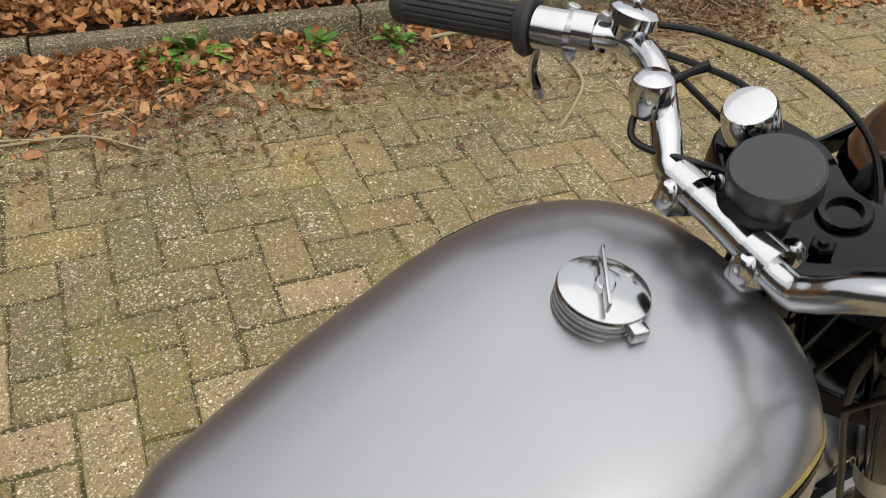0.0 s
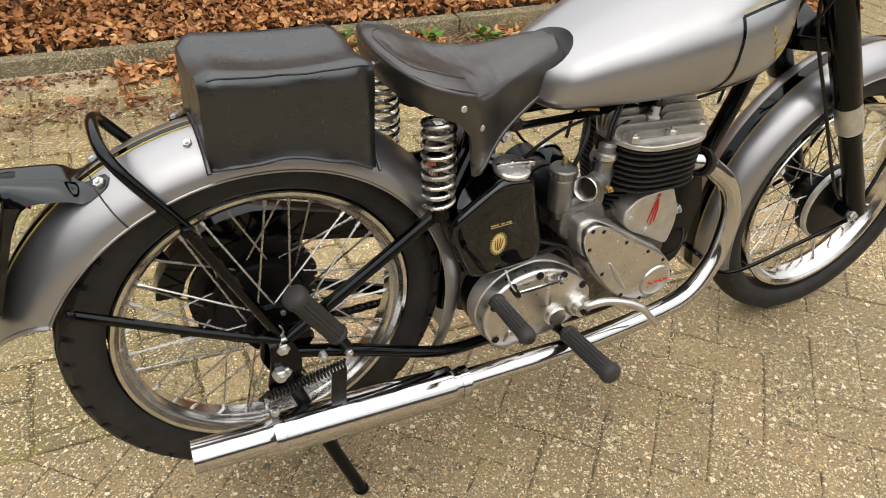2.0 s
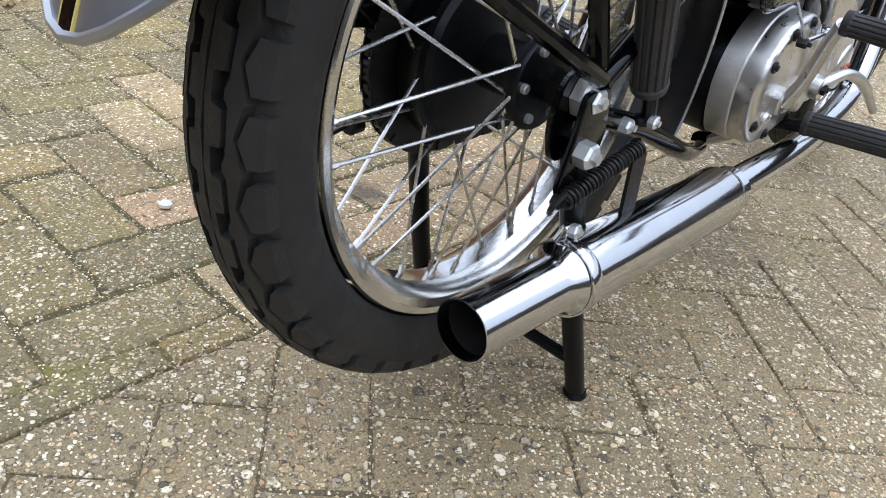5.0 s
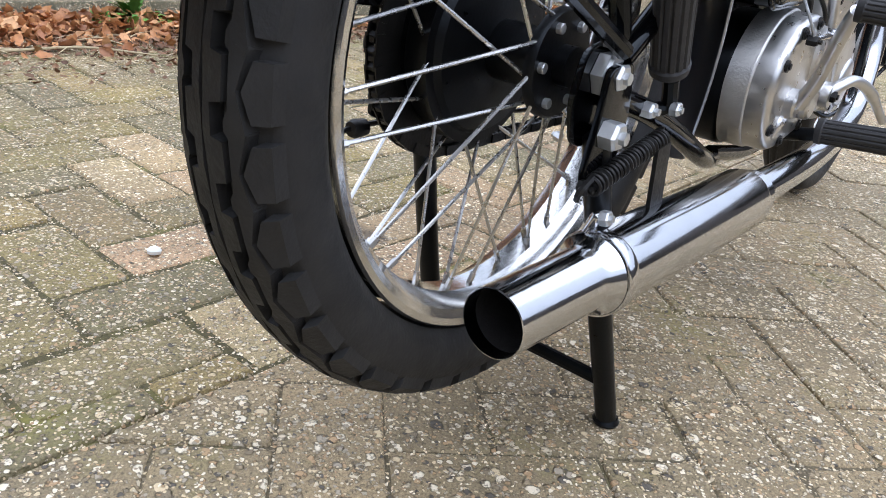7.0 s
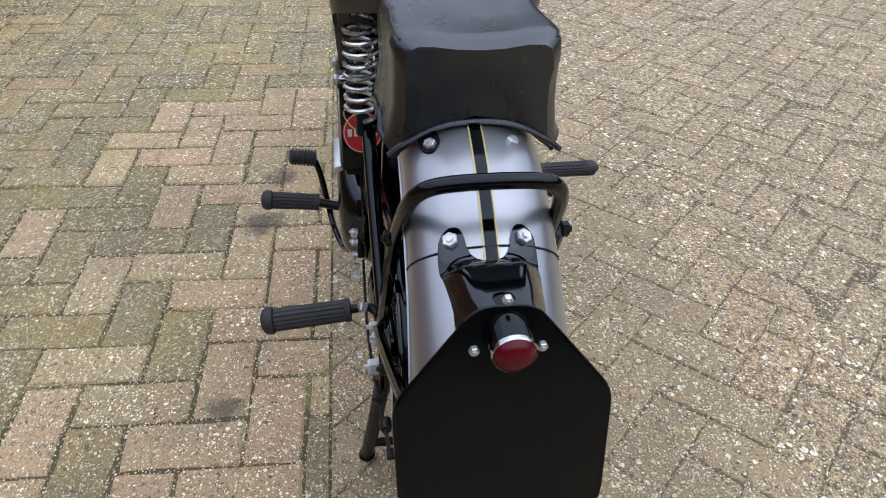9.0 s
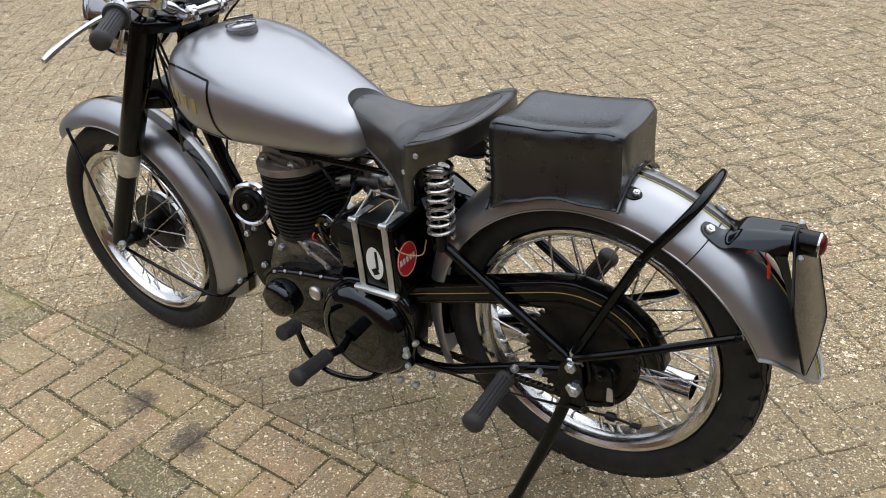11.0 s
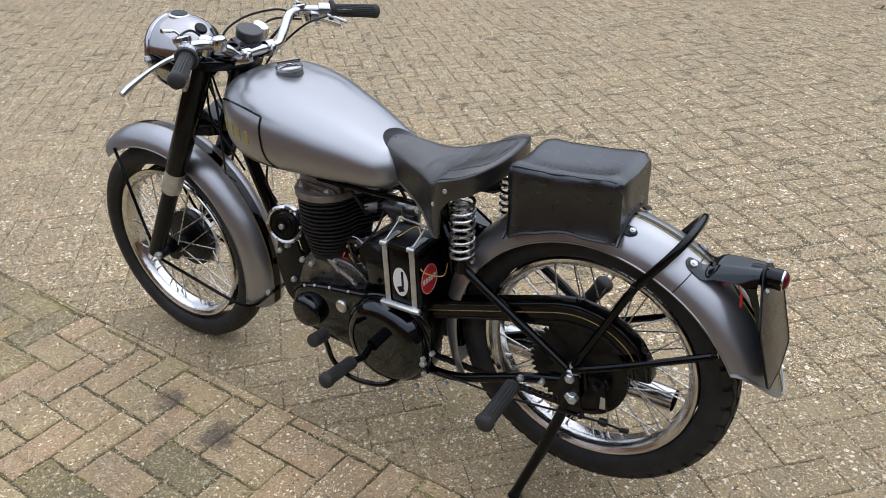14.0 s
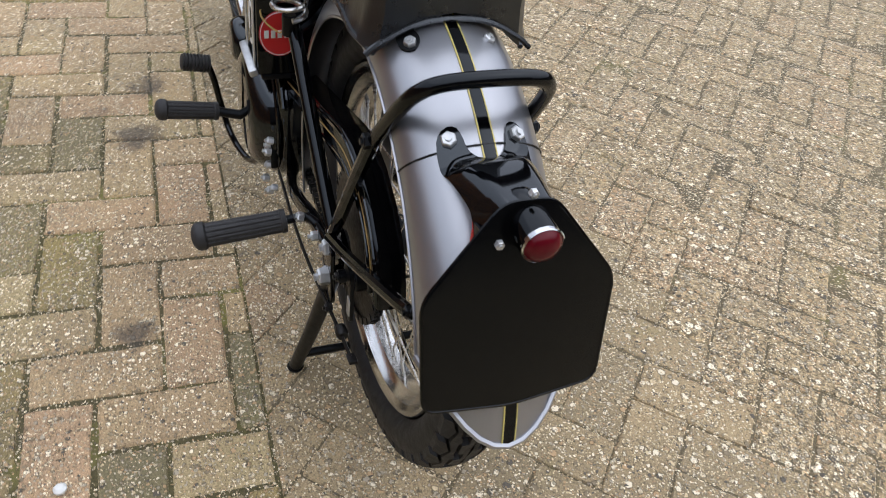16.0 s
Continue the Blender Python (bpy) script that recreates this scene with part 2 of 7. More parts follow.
def build_tyre(name, big, parent, blocks, label):
    half, depth = 0.042, 0.024
    prof = []
    for k in range(-10, 11):
        r, y = tyre_surface(big - (0.0100 if blocks else 0.0), half, depth, k / 10)
        if not blocks and abs(k) in (2, 5):
            r -= 0.003
        prof.append((r, y))
    r0, y0 = prof[-1]
    wall = [(r0 - 0.016, 0.0445), (r0 - 0.028, 0.043), (r0 - 0.037, 0.037), (r0 - 0.042, 0.030)]
    prof = prof + wall + [(r, -y) for r, y in reversed(wall)]
    shape = lathe(prof, (0, 0, 0), (0, 1, 0), 96, True)
    if blocks:
        verts, faces = list(shape[0]), list(shape[1])
        n = 40

        def lug(outline):
            k = len(verts)
            m = len(outline)
            for lift, grow in ((-0.0031, 1.04), (0.0, 1.0)):
                cs = sum(p[1] for p in outline) / m
                ca = sum(p[0] for p in outline) / m
                for a, s in outline:
                    s2 = cs + (s - cs) * grow
                    a2 = ca + (a - ca) * grow
                    r, y = tyre_surface(big + lift * 3.4, half, depth, s2)
                    verts.append(Vector((r * math.cos(a2), y, r * math.sin(a2))))
            faces.append(tuple(k + m + i for i in range(m)))
            for i in range(m):
                j = (i + 1) % m
                faces.append((k + i, k + j, k + m + j, k + m + i))

        step = math.tau / n
        for i in range(n):
            a = i * step
            for s in (-1, 1):
                sh = 0.0 if s > 0 else 0.5 * step
                lug([(a + sh + step * u, s * v) for u, v in ((-0.01, 0.02), (1.01, 0.02), (1.01, 0.14), (0.70, 0.14), (0.66, 0.30), (0.14, 0.30), (0.10, 0.14), (-0.01, 0.14))])
                lug([(a + sh + step * u, s * v) for u, v in ((-0.01, 0.33), (0.08, 0.39), (0.5, 0.39), (0.5, 0.49), (-0.01, 0.62))])
                lug([(a + sh + step * u, s * v) for u, v in ((0.5, 0.39), (0.74, 0.39), (0.86, 0.33), (1.01, 0.33), (1.01, 0.62), (0.5, 0.49))])
                lug([(a + sh + step * u, s * v) for u, v in ((0.13, 0.99), (0.13, 0.70), (0.5, 0.56), (0.87, 0.70), (0.87, 0.99))])
        shape = verts, faces
    return part(name, shape, RUBBER, parent, label, 30)


def build_wheel(name, centre, drum_side, label, big):
    """The hub is the part; tyre, rim, drum and every spoke hang on it."""
    hub = part(name, lathe([(0, -0.062), (0.017, -0.062), (0.017, -0.050), (0.040, -0.048), (0.040, -0.042), (0.026, -0.036), (0.026, 0.010),
                            (0.075, 0.018), (0.080, 0.026), (0.080, 0.034), (0, 0.034)] if drum_side > 0 else
                           [(0, 0.060), (0.017, 0.060), (0.017, 0.050), (0.040, 0.048), (0.040, 0.042), (0.026, 0.036), (0.026, -0.010),
                            (0.075, -0.018), (0.080, -0.026), (0.080, -0.034), (0, -0.034)], (0, 0, 0), (0, 1, 0), 40), SATIN, bike, label, 30, centre)
    rim_prof = [(0.242, 0.0335), (0.244, 0.0310), (0.240, 0.0285), (0.233, 0.0245), (0.229, 0.0160), (0.222, 0.0100), (0.222, -0.0100), (0.229, -0.0160),
                (0.233, -0.0245), (0.240, -0.0285), (0.244, -0.0310), (0.242, -0.0335), (0.236, -0.0325), (0.229, -0.0275), (0.225, -0.0180), (0.218, -0.0110),
                (0.218, 0.0110), (0.225, 0.0180), (0.229, 0.0275), (0.236, 0.0325)]
    part("rim", lathe(rim_prof, (0, 0, 0), (0, 1, 0), 96, True), RIM, hub, "bright chromed steel rim", 25)
    build_tyre("tyre", big, hub, drum_side > 0 and name == "rear_wheel", "black rubber tyre with worn tread")
    # spokes: laced from both flanges, crossing in pairs
    far = 0.220
    sides = ((drum_side * 0.030, 0.078, 0.16), (-drum_side * 0.045, 0.037, 0.20))
    for y, r, bend in sides:
        for lean in (1, -1):
            a0 = lean * (0.62 if r < 0.05 else 0.42)
            hubp = Vector((r * math.cos(a0), y + lean * 0.003, r * math.sin(a0)))
            rimp = Vector((far * math.cos(-a0 * 0.12), y * 0.10, far * math.sin(-a0 * 0.12)))
            d = (rimp - hubp).normalized()
            wire = both(sweep([hubp, rimp], 0.0018, 6, 1), sweep([rimp - d * 0.013, rimp + d * 0.001], 0.0031, 6, 1))
            me = mesh_of("spoke", wire, SPOKE)
            for k in range(10):
                ob = part("spoke", me, STEEL, hub)
                ob.rotation_euler = (0, math.tau * (k + (0.25 if y > 0 else 0.0) + (0.5 if lean > 0 else 0.0)) / 10, 0)
    return hub


rear_wheel = build_wheel("rear_wheel", REAR, 1, "rear wheel hub, satin black with bright rim", 0.315)
front_wheel = build_wheel("front_wheel", FRONT, -1, "front wheel hub, satin black with bright rim", 0.318)
part("brake_drum", lathe([(0, 0.058), (0.030, 0.058), (0.060, 0.054), (0.084, 0.050), (0.088, 0.044), (0.088, 0.024), (0, 0.024)], (0, 0, 0), (0, 1, 0), 48), SATIN, rear_wheel)
part("brake_plate", lathe([(0, -0.052), (0.03, -0.056), (0.086, -0.050), (0.090, -0.044), (0.090, -0.020), (0, -0.020)], (0, 0, 0), (0, 1, 0), 48), SATIN, front_wheel, "satin black brake back plate")
part("brake_ring", lathe([(0.088, -0.053), (0.094, -0.050), (0.094, -0.040), (0.088, -0.040)], (0, 0, 0), (0, 1, 0), 48, True), STEEL, front_wheel, "bright drum rim")
# sprocket
ring = []
for k in range(45):
    for u, r in ((0.0, 0.103), (0.25, 0.111), (0.5, 0.111), (0.75, 0.103)):
        a = math.tau * (k + u) / 45
        ring.append((r * math.cos(a), r * math.sin(a)))
part("sprocket", slab(ring, 0.060, 0.066, 0.0008), DARKSTEEL, rear_wheel, "oily steel chain sprocket", 20)


def links(points, parent, name="drive_chain"):
    """Roller chain: side plates and rollers along a line."""
    line = [Vector(p) for p in points]
    seglen = [0]
    for a, b in zip(line, line[1:]):
        seglen.append(seglen[-1] + (b - a).length)
    count = int(seglen[-1] / 0.0127)
    at = lambda s: Vector([float(np.interp(s, seglen, [p[i] for p in line])) for i in range(3)])
    shapes = []
    for k in range(count):
        a, b = at(k * 0.0127), at((k + 1) * 0.0127)
        d = b - a
        ang = math.degrees(math.atan2(d.z, d.x))
        mid = (a + b) / 2
        off = 0.006 if k % 2 else 0.0045
        for s in (-1, 1):
            shapes.append(block((0.0165, 0.0015, 0.0095), 0, (mid.x, mid.y + s * off, mid.z), (0, -ang, 0)))
        shapes.append(lathe([(0, -0.005), (0.004, -0.005), (0.004, 0.005), (0, 0.005)], a, (0, 1, 0), 6))
    return part(name, both(*shapes), DARKSTEEL, parent, "oily roller chain", 25)


arc = [(0.107 * math.cos(a), 0.063, REAR.z + 0.107 * math.sin(a)) for a in np.linspace(math.pi * 0.5, math.pi * 1.5, 24)]
links([(0.40, 0.063, 0.405), *arc, (0.40, 0.063, 0.282)], bike)


# mudguards
def guard(centre, a0, a1, radius, half, drop, steps, flare=None, section=13, tail=0.0):
    """A rolled mudguard section swept from angle a0 to a1 (degrees, from ahead, over the top)."""
    rings = []
    for i in range(steps + 1):
        t = i / steps
        ring = []
        for side in (1, -1):
            for k in range(section):
                u = (k / (section - 1) * 2 - 1) * side
                a = radians(a0 + (a1 - tail * math.sin(u * math.pi / 2) ** 2 - a0) * t)
                grow = flare(math.degrees(a)) if flare else (0, 0)
                y = (half + grow[1]) * math.sin(u * math.pi / 2)
                r = radius + grow[0] - drop * (1 - math.cos(u * math.pi / 2)) - (0 if side > 0 else 0.0022)
                ring.append((centre[0] + r * math.cos(a), y, centre[2] + r * math.sin(a)))
        rings.append(ring)
    return loft(rings)


def guard_stripe(centre, a0, a1, radius, y0, y1, half, drop, steps, flare=None, lift=0.0008):
    rings = []
    for i in range(steps + 1):
        t = i / steps
        a = radians(a0 + (a1 - a0) * t)
        grow = flare(math.degrees(a)) if flare else (0, 0)
        ring = []
        for y, up in ((y0, lift), ((y0 + y1) / 2, lift), (y1, lift), (y1, -0.001), (y0, -0.001)):
            u = math.asin(max(-1, min(1, y / (half + grow[1]))))
            r = radius + grow[0] - drop * (1 - math.cos(u)) + up
            ring.append((centre[0] + r * math.cos(a), y, centre[2] + r * math.sin(a)))
        rings.append(ring)
    return loft(rings)


def rim_bead(centre, a0, a1, radius, half, drop, steps, flare, side, wire=0.0019):
    pts = []
    for i in range(steps + 1):
        t = i / steps
        a = radians(a0 + (a1 - a0) * t)
        g = flare(math.degrees(a)) if flare else (0, 0)
        r = radius + g[0] - drop
        pts.append((centre[0] + r * math.cos(a), side * (half + g[1]), centre[2] + r * math.sin(a)))
    return sweep(pts, wire, 6, 1)


def aside(shape, k=0.040):
    """The tail of the mudguard leans slightly to the left."""
    return [Vector((v[0], v[1] + k * max(0.0, -v[0]), v[2])) for v in shape[0]], shape[1]


RG = dict(centre=(-0.008, 0, 0.380), radius=0.362, half=0.077, drop=0.057, steps=64)
rear_flare = lambda a: (0.024 * max(0, (a - 112) / 60) ** 1.6, 0.004 * max(0, (a - 130) / 42))
rear_guard = part("rear_mudguard", aside(guard(a0=-22, a1=170.8, flare=rear_flare, tail=13.0, **RG)), SILVER, bike, "satin silver painted rear mudguard", 50)
part("centre_stripe", aside(guard_stripe(a0=95, a1=170.8, y0=-0.0055, y1=0.0055, flare=rear_flare, lift=0.0010, **RG)), BLACK, rear_guard, "black painted centre stripe")
for y in (-0.0069, 0.0069):
    part("gold_line", aside(guard_stripe(a0=95, a1=170.8, y0=y - 0.00065, y1=y + 0.00065, flare=rear_flare, lift=0.0009, **RG)), YELLOW, rear_guard, "thin gold lining")
for s in (-1, 1):
    part("edge_bead", aside(rim_bead(a0=-22, a1=157.8, flare=rear_flare, side=s, **RG)), SILVER, rear_guard)
joint = []
for k in range(25):
    u = (k / 24 * 2 - 1) * math.pi / 2
    a = 124.0
    g = rear_flare(a)
    r = RG["radius"] + g[0] - 0.057 * (1 - math.cos(u)) + 0.0002
    joint.append((RG["centre"][0] + r * math.cos(radians(a)), (RG["half"] + g[1]) * math.sin(u), 0.380 + r * math.sin(radians(a))))
part("tail_joint", aside(sweep(joint, 0.0011, 6, 1)), DARKSTEEL, rear_guard, "thin joint of the detachable tail")
tail_arc = []
for k in range(17):
    u = (k / 16 * 2 - 1) * math.pi / 2
    a = 170.8 - 13.0 * math.sin(u) ** 2
    g = rear_flare(a)
    r = RG["radius"] + g[0] - 0.057 * (1 - math.cos(u))
    tail_arc.append((RG["centre"][0] + r * math.cos(radians(a)), (RG["half"] + g[1]) * math.sin(u), 0.380 + r * math.sin(radians(a))))
part("tail_bead", aside(sweep(tail_arc, 0.0036, 6, 1)), SILVER, rear_guard, "pale rolled tail edge")
FG = dict(centre=(1.322, 0, 0.322), radius=0.378, half=0.066, drop=0.056, steps=48)
front_guard = part("front_mudguard", guard(a0=55, a1=197, **FG), SILVER, bike, "satin silver painted front mudguard", 50)
part("centre_stripe", guard_stripe(a0=55.5, a1=196, y0=-0.011, y1=0.011, lift=0.0010, **FG), BLACK, front_guard, "black painted centre stripe")
for y in (-0.0135, 0.0135):
    part("gold_line", guard_stripe(a0=55.5, a1=196, y0=y - 0.0007, y1=y + 0.0007, lift=0.0009, **FG), DULLGOLD, front_guard, "thin gold lining")
for s in (-1, 1):
    part("edge_bead", rim_bead(a0=55, a1=197, flare=None, side=s, **FG), SILVER, front_guard)


# petrol tank
TANK = [  # x, half width, top, bottom, height of the widest line
    (0.938, 0.012, 0.842, 0.822, 0.832), (0.936, 0.037, 0.860, 0.800, 0.831), (0.929, 0.070, 0.879, 0.774, 0.829), (0.914, 0.102, 0.896, 0.748, 0.826),
    (0.893, 0.128, 0.908, 0.730, 0.822), (0.862, 0.149, 0.916, 0.716, 0.816), (0.821, 0.164, 0.917, 0.706, 0.809), (0.771, 0.168, 0.908, 0.699, 0.800),
    (0.717, 0.163, 0.892, 0.696, 0.789), (0.663, 0.150, 0.870, 0.694, 0.776), (0.608, 0.136, 0.847, 0.692, 0.763), (0.559, 0.119, 0.825, 0.690, 0.752),
    (0.520, 0.106, 0.807, 0.689, 0.742), (0.490, 0.096, 0.793, 0.689, 0.735), (0.470, 0.080, 0.779, 0.693, 0.731), (0.456, 0.060, 0.764, 0.700, 0.727),
    (0.446, 0.037, 0.747, 0.708, 0.725), (0.441, 0.008, 0.728, 0.720, 0.724)]

fine = smooth_path([(r[0], r[1], r[2]) for r in TANK][::-1], 8), smooth_path([(r[0], r[3], r[4]) for r in TANK][::-1], 8)
TANK_X = [q.x for q in fine[0]]
TANK_FINE = [TANK_X, [q.y for q in fine[0]], [q.z for q in fine[0]], [q.y for q in fine[1]], [q.z for q in fine[1]]]


def tank_at(x):
    return [float(np.interp(x, TANK_X, TANK_FINE[i])) for i in range(1, 5)]


def tank_point(x, a, out=0.0):
    """A point of the tank's skin: a runs from -90 (below) over 0 (the left side) to 90 degrees (on top), and on to the right side."""
    w, top, low, mid = tank_at(x)
    c, s = math.cos(a), math.sin(a)
    y = (w + out) * math.copysign(abs(c) ** 0.76, c)
    h = (top - mid + out) if s > 0 else (mid - low + out)
    p = 0.76 if s > 0 else 0.70
    return Vector((x, y, mid + h * math.copysign(abs(s) ** p, s)))


xs = []
for (a, *_), (b, *_) in zip(TANK, TANK[1:]):
    xs += [a + (b - a) * k / 4 for k in range(4)]
xs.append(TANK[-1][0])
tank = part("petrol_tank", loft([[tank_point(x, math.tau * k / 56) for k in range(56)] for x in xs]), SILVER, bike, "satin silver teardrop petrol tank", 60)
# the recess for the saddle's nose
prof = [(math.sin(math.pi * k / 20), -math.cos(math.pi * k / 20)) for k in range(21)]
cv, cf = lathe(prof, (0, 0, 0), (0, 1, 0), 32)
cutter = new("recess", mesh_of("recess", ([Vector((0.461 + v[0] * 0.059, v[1] * 0.057, 0.796 + v[2] * 0.050)) for v in cv], cf), SILVER))
cut = tank.modifiers.new("recess", "BOOLEAN")
cut.object, cut.operation, cut.solver = cutter, "DIFFERENCE", "EXACT"
tank_mesh = bpy.data.meshes.new_from_object(tank.evaluated_get(bpy.context.evaluated_depsgraph_get()))
tank.modifiers.clear()
tank.data = tank_mesh
tank_mesh.set_sharp_from_angle(angle=radians(50))
bpy.data.objects.remove(cutter)


def tank_line(points, width, mat, name, side, parent, lift=0.0012, label=""):
    """A thin painted line on the tank's flank through points of x and angle in degrees."""
    line = smooth_path([(x, a, 0) for x, a in points], 10)
    rings = []
    for i, q in enumerate(line):
        a, b = line[max(i - 1, 0)], line[min(i + 1, len(line) - 1)]
        pa, pb, pc = (tank_point(v.x, radians(v.y)) for v in (a, b, q))
        d = (pb - pa).normalized()
        n = (tank_point(q.x, radians(q.y + 2)) - tank_point(q.x, radians(q.y - 2))).cross(tank_point(q.x + 0.004, radians(q.y)) - tank_point(q.x - 0.004, radians(q.y))).normalized()
        if n.y < 0:
            n = -n
        w = d.cross(n).normalized() * width / 2
        rings.append([pc - w + n * lift, pc + w + n * lift, pc + w - n * 0.001, pc - w - n * 0.001])
    shape = loft(rings)
    return part(name, shape if side > 0 else mirrored(shape), mat, parent, label)


for side in (1, -1):
    edge = [(0.930, 8), (0.900, 20), (0.86, 26), (0.80, 27.5), (0.742, 26)]
    drop = [(0.742, 26), (0.742, 4), (0.736, -16), (0.724, -33)]
    low = [(0.724, -33), (0.78, -31), (0.85, -26), (0.905, -17)]
    for p in (edge, drop, low):
        tank_line(p, 0.0046, BLACK, "panel_line", side, tank, label="black panel outline")
    shift = lambda p, da, dx: [(x + dx, a + da) for x, a in p]
    if side < 0:
        tank_line(shift(edge, 3.2, 0), 0.0026, FADED, "gold_line", side, tank, 0.0013, "thin faded gold lining")
    tank_line(shift(low, -3.5, 0), 0.0018, FADED, "gold_line", side, tank, 0.0013, "thin faded gold lining")
    # worn emblem: plain gold strokes
    if side > 0:
        for x in (0.866, 0.838, 0.812, 0.786):
            tank_line([(x, -4.6), (x - 0.003, 3.2)], 0.011, FADED, "emblem_stroke", side, tank, 0.0013, "worn gold emblem stroke")
    else:
        for k in range(6):
            tank_line([(0.866 - 0.004 * k, 3 - 3.2 * k), (0.800 + 0.007 * k, 8 - 4.0 * k)], 0.0075, FADED, "emblem_stroke", side, tank, 0.0013, "worn gold emblem stroke")
CAPX, CAPY = 0.782, 0.005
cap = part("filler_cap", lathe([(0, 0.0325), (0.016, 0.0328), (0.0280, 0.0308), (0.0315, 0.0298), (0.0324, 0.0275), (0.0312, 0.0245), (0.0306, 0.0), (0.0306, -0.012), (0, -0.012)],
                               (CAPX, CAPY, 0.894), (0.03, 0, 1), 48), CHROME, tank, "chromed quick-release filler cap")
part("cap_side", lathe([(0.0304, 0.0)] + [p for k in range(4) for p in ((0.0318, 0.0008 + 0.0048 * k), (0.0320, 0.0022 + 0.0048 * k), (0.0318, 0.0036 + 0.0048 * k), (0.0308, 0.0042 + 0.0048 * k))] + [(0.0304, 0.0195)], (CAPX, CAPY, 0.898), (0.03, 0, 1), 48, True), ZINC, cap, "dull grooved side of the cap", 50)
part("lever", block((0.056, 0.0030, 0.010), 0.0014, (CAPX - 0.001, CAPY + 0.001, 0.9335), (0, 0, 60)), CHROME, cap)
disc((CAPX, CAPY, 0.924), (0, 0, 1), 0.007, 0.007, cap, CHROME, "pivot")
part("hinge", block((0.013, 0.016, 0.011), 0.002, (CAPX + 0.004, CAPY - 0.033, 0.917), (0, 0, -6)), CHROME, cap)


# saddle: a rolled rim round the plan of the seat, the skirt below it and the dished top within
def welded(shape, near=1e-5):
    """The same shape with its coincident points made one."""
    seen, keep, remap = {}, [], []
    for v in shape[0]:
        key = tuple(round(c / near) for c in v)
        if key not in seen:
            seen[key] = len(keep)
            keep.append(v)
        remap.append(seen[key])
    faces = []
    for f in shape[1]:
        g = list(dict.fromkeys(remap[i] for i in f))
        if len(g) > 2:
            faces.append(tuple(g))
    return keep, faces


SEAT_RIM = [  # x, half width, height of the rim, depth of the skirt
    (0.507, 0.000, 0.786, 0.030), (0.504, 0.022, 0.785, 0.036), (0.492, 0.038, 0.784, 0.046), (0.465, 0.047, 0.781, 0.058), (0.435, 0.055, 0.775, 0.066), (0.405, 0.065, 0.768, 0.074),
    (0.375, 0.078, 0.764, 0.086), (0.350, 0.095, 0.763, 0.099), (0.330, 0.112, 0.765, 0.111), (0.312, 0.126, 0.769, 0.121), (0.297, 0.135, 0.775, 0.122), (0.284, 0.140, 0.781, 0.062),
    (0.262, 0.142, 0.788, 0.044), (0.240, 0.138, 0.795, 0.041), (0.220, 0.124, 0.800, 0.040), (0.207, 0.096, 0.803, 0.039), (0.199, 0.056, 0.804, 0.038), (0.196, 0.000, 0.804, 0.038)]
half_rim = smooth_path([(x, w, z) for x, w, z, d in SEAT_RIM], 4)
half_deep = [float(np.interp(i / 4, range(len(SEAT_RIM)), [r[3] for r in SEAT_RIM])) for i in range(len(half_rim))]
plan = list(zip(half_rim, half_deep)) + [(Vector((q.x, -q.y, q.z)), d) for q, d in list(zip(half_rim, half_deep))[-2:0:-1]]
SIDE_OUT = (-0.006, 0.0, 0.0036, 0.0044, 0.0020, -0.0010, -0.0026, -0.0060)
SPINE = [(0.225, 0.802), (0.245, 0.797), (0.27, 0.789), (0.30, 0.780), (0.33, 0.776), (0.36, 0.777), (0.39, 0.782), (0.42, 0.789), (0.45, 0.796), (0.478, 0.799), (0.492, 0.796)]


def seat_point(q, u):
    """From the rim at q (u = 0) to the seat's middle line (u = 1)."""
    sx_ = min(max(q.x, 0.232), 0.486)
    sz = float(np.interp(sx_, [p[0] for p in SPINE], [p[1] for p in SPINE]))
    swell = 0.006 * math.sin(math.pi * min(1.0, u * 1.25)) * (1.0 if q.x < 0.36 else 0.55)
    z = q.z + (sz - q.z) * (1 - (1 - u) ** 2) + swell
    x, y = q.x + (sx_ - q.x) * u, q.y * (1 - u)
    return Vector((x, y, z + 0.0024 * noise.noise(Vector((x * 26, y * 26, 2.0))) + 0.0012 * noise.noise(Vector((x * 85, y * 85, 5.0)))))


seat_rings = []
for row, (out, k, lift) in enumerate(((-0.006, 0.96, 0.0), (0.0, 1.0, 0.0), (0.0028, 0.70, 0.0), (0.0036, 0.36, 0.0), (0.0020, 0.16, 0.0), (0.0042, 0.05, 0.0), (0.0040, 0.0, 0.0014), (0.0012, 0.0, 0.0040))):
    ring = []
    for i, (q, deep) in enumerate(plan):
        a, b = plan[i - 1][0], plan[(i + 1) % len(plan)][0]
        n_ = Vector((b.y - a.y, a.x - b.x, 0)).normalized()
        n_ = n_ if n_.dot(Vector((q.x - 0.36, q.y, 0))) > 0 else -n_
        crease = 0.0014 * noise.noise(Vector((q.x * 40, q.y * 40, k * 3))) if 0.2 < k < 0.95 else 0.0
        back = min(1.0, max(0.0, (0.302 - q.x) / 0.018))
        ring.append(Vector((q.x, q.y, q.z - k * deep + lift * back + (0.0016 * (1 - back) if row == 7 else 0.0))) + n_ * (out * back + SIDE_OUT[row] * (1 - back) + crease))
    seat_rings.append(ring)
for u in (0.05, 0.09, 0.16, 0.26, 0.38, 0.52, 0.68, 0.84, 1.0):
    seat_rings.append([seat_point(q, u) if u > 0.06 else seat_point(q, u) - Vector((0, 0, 0.0006)) for q, deep in plan])
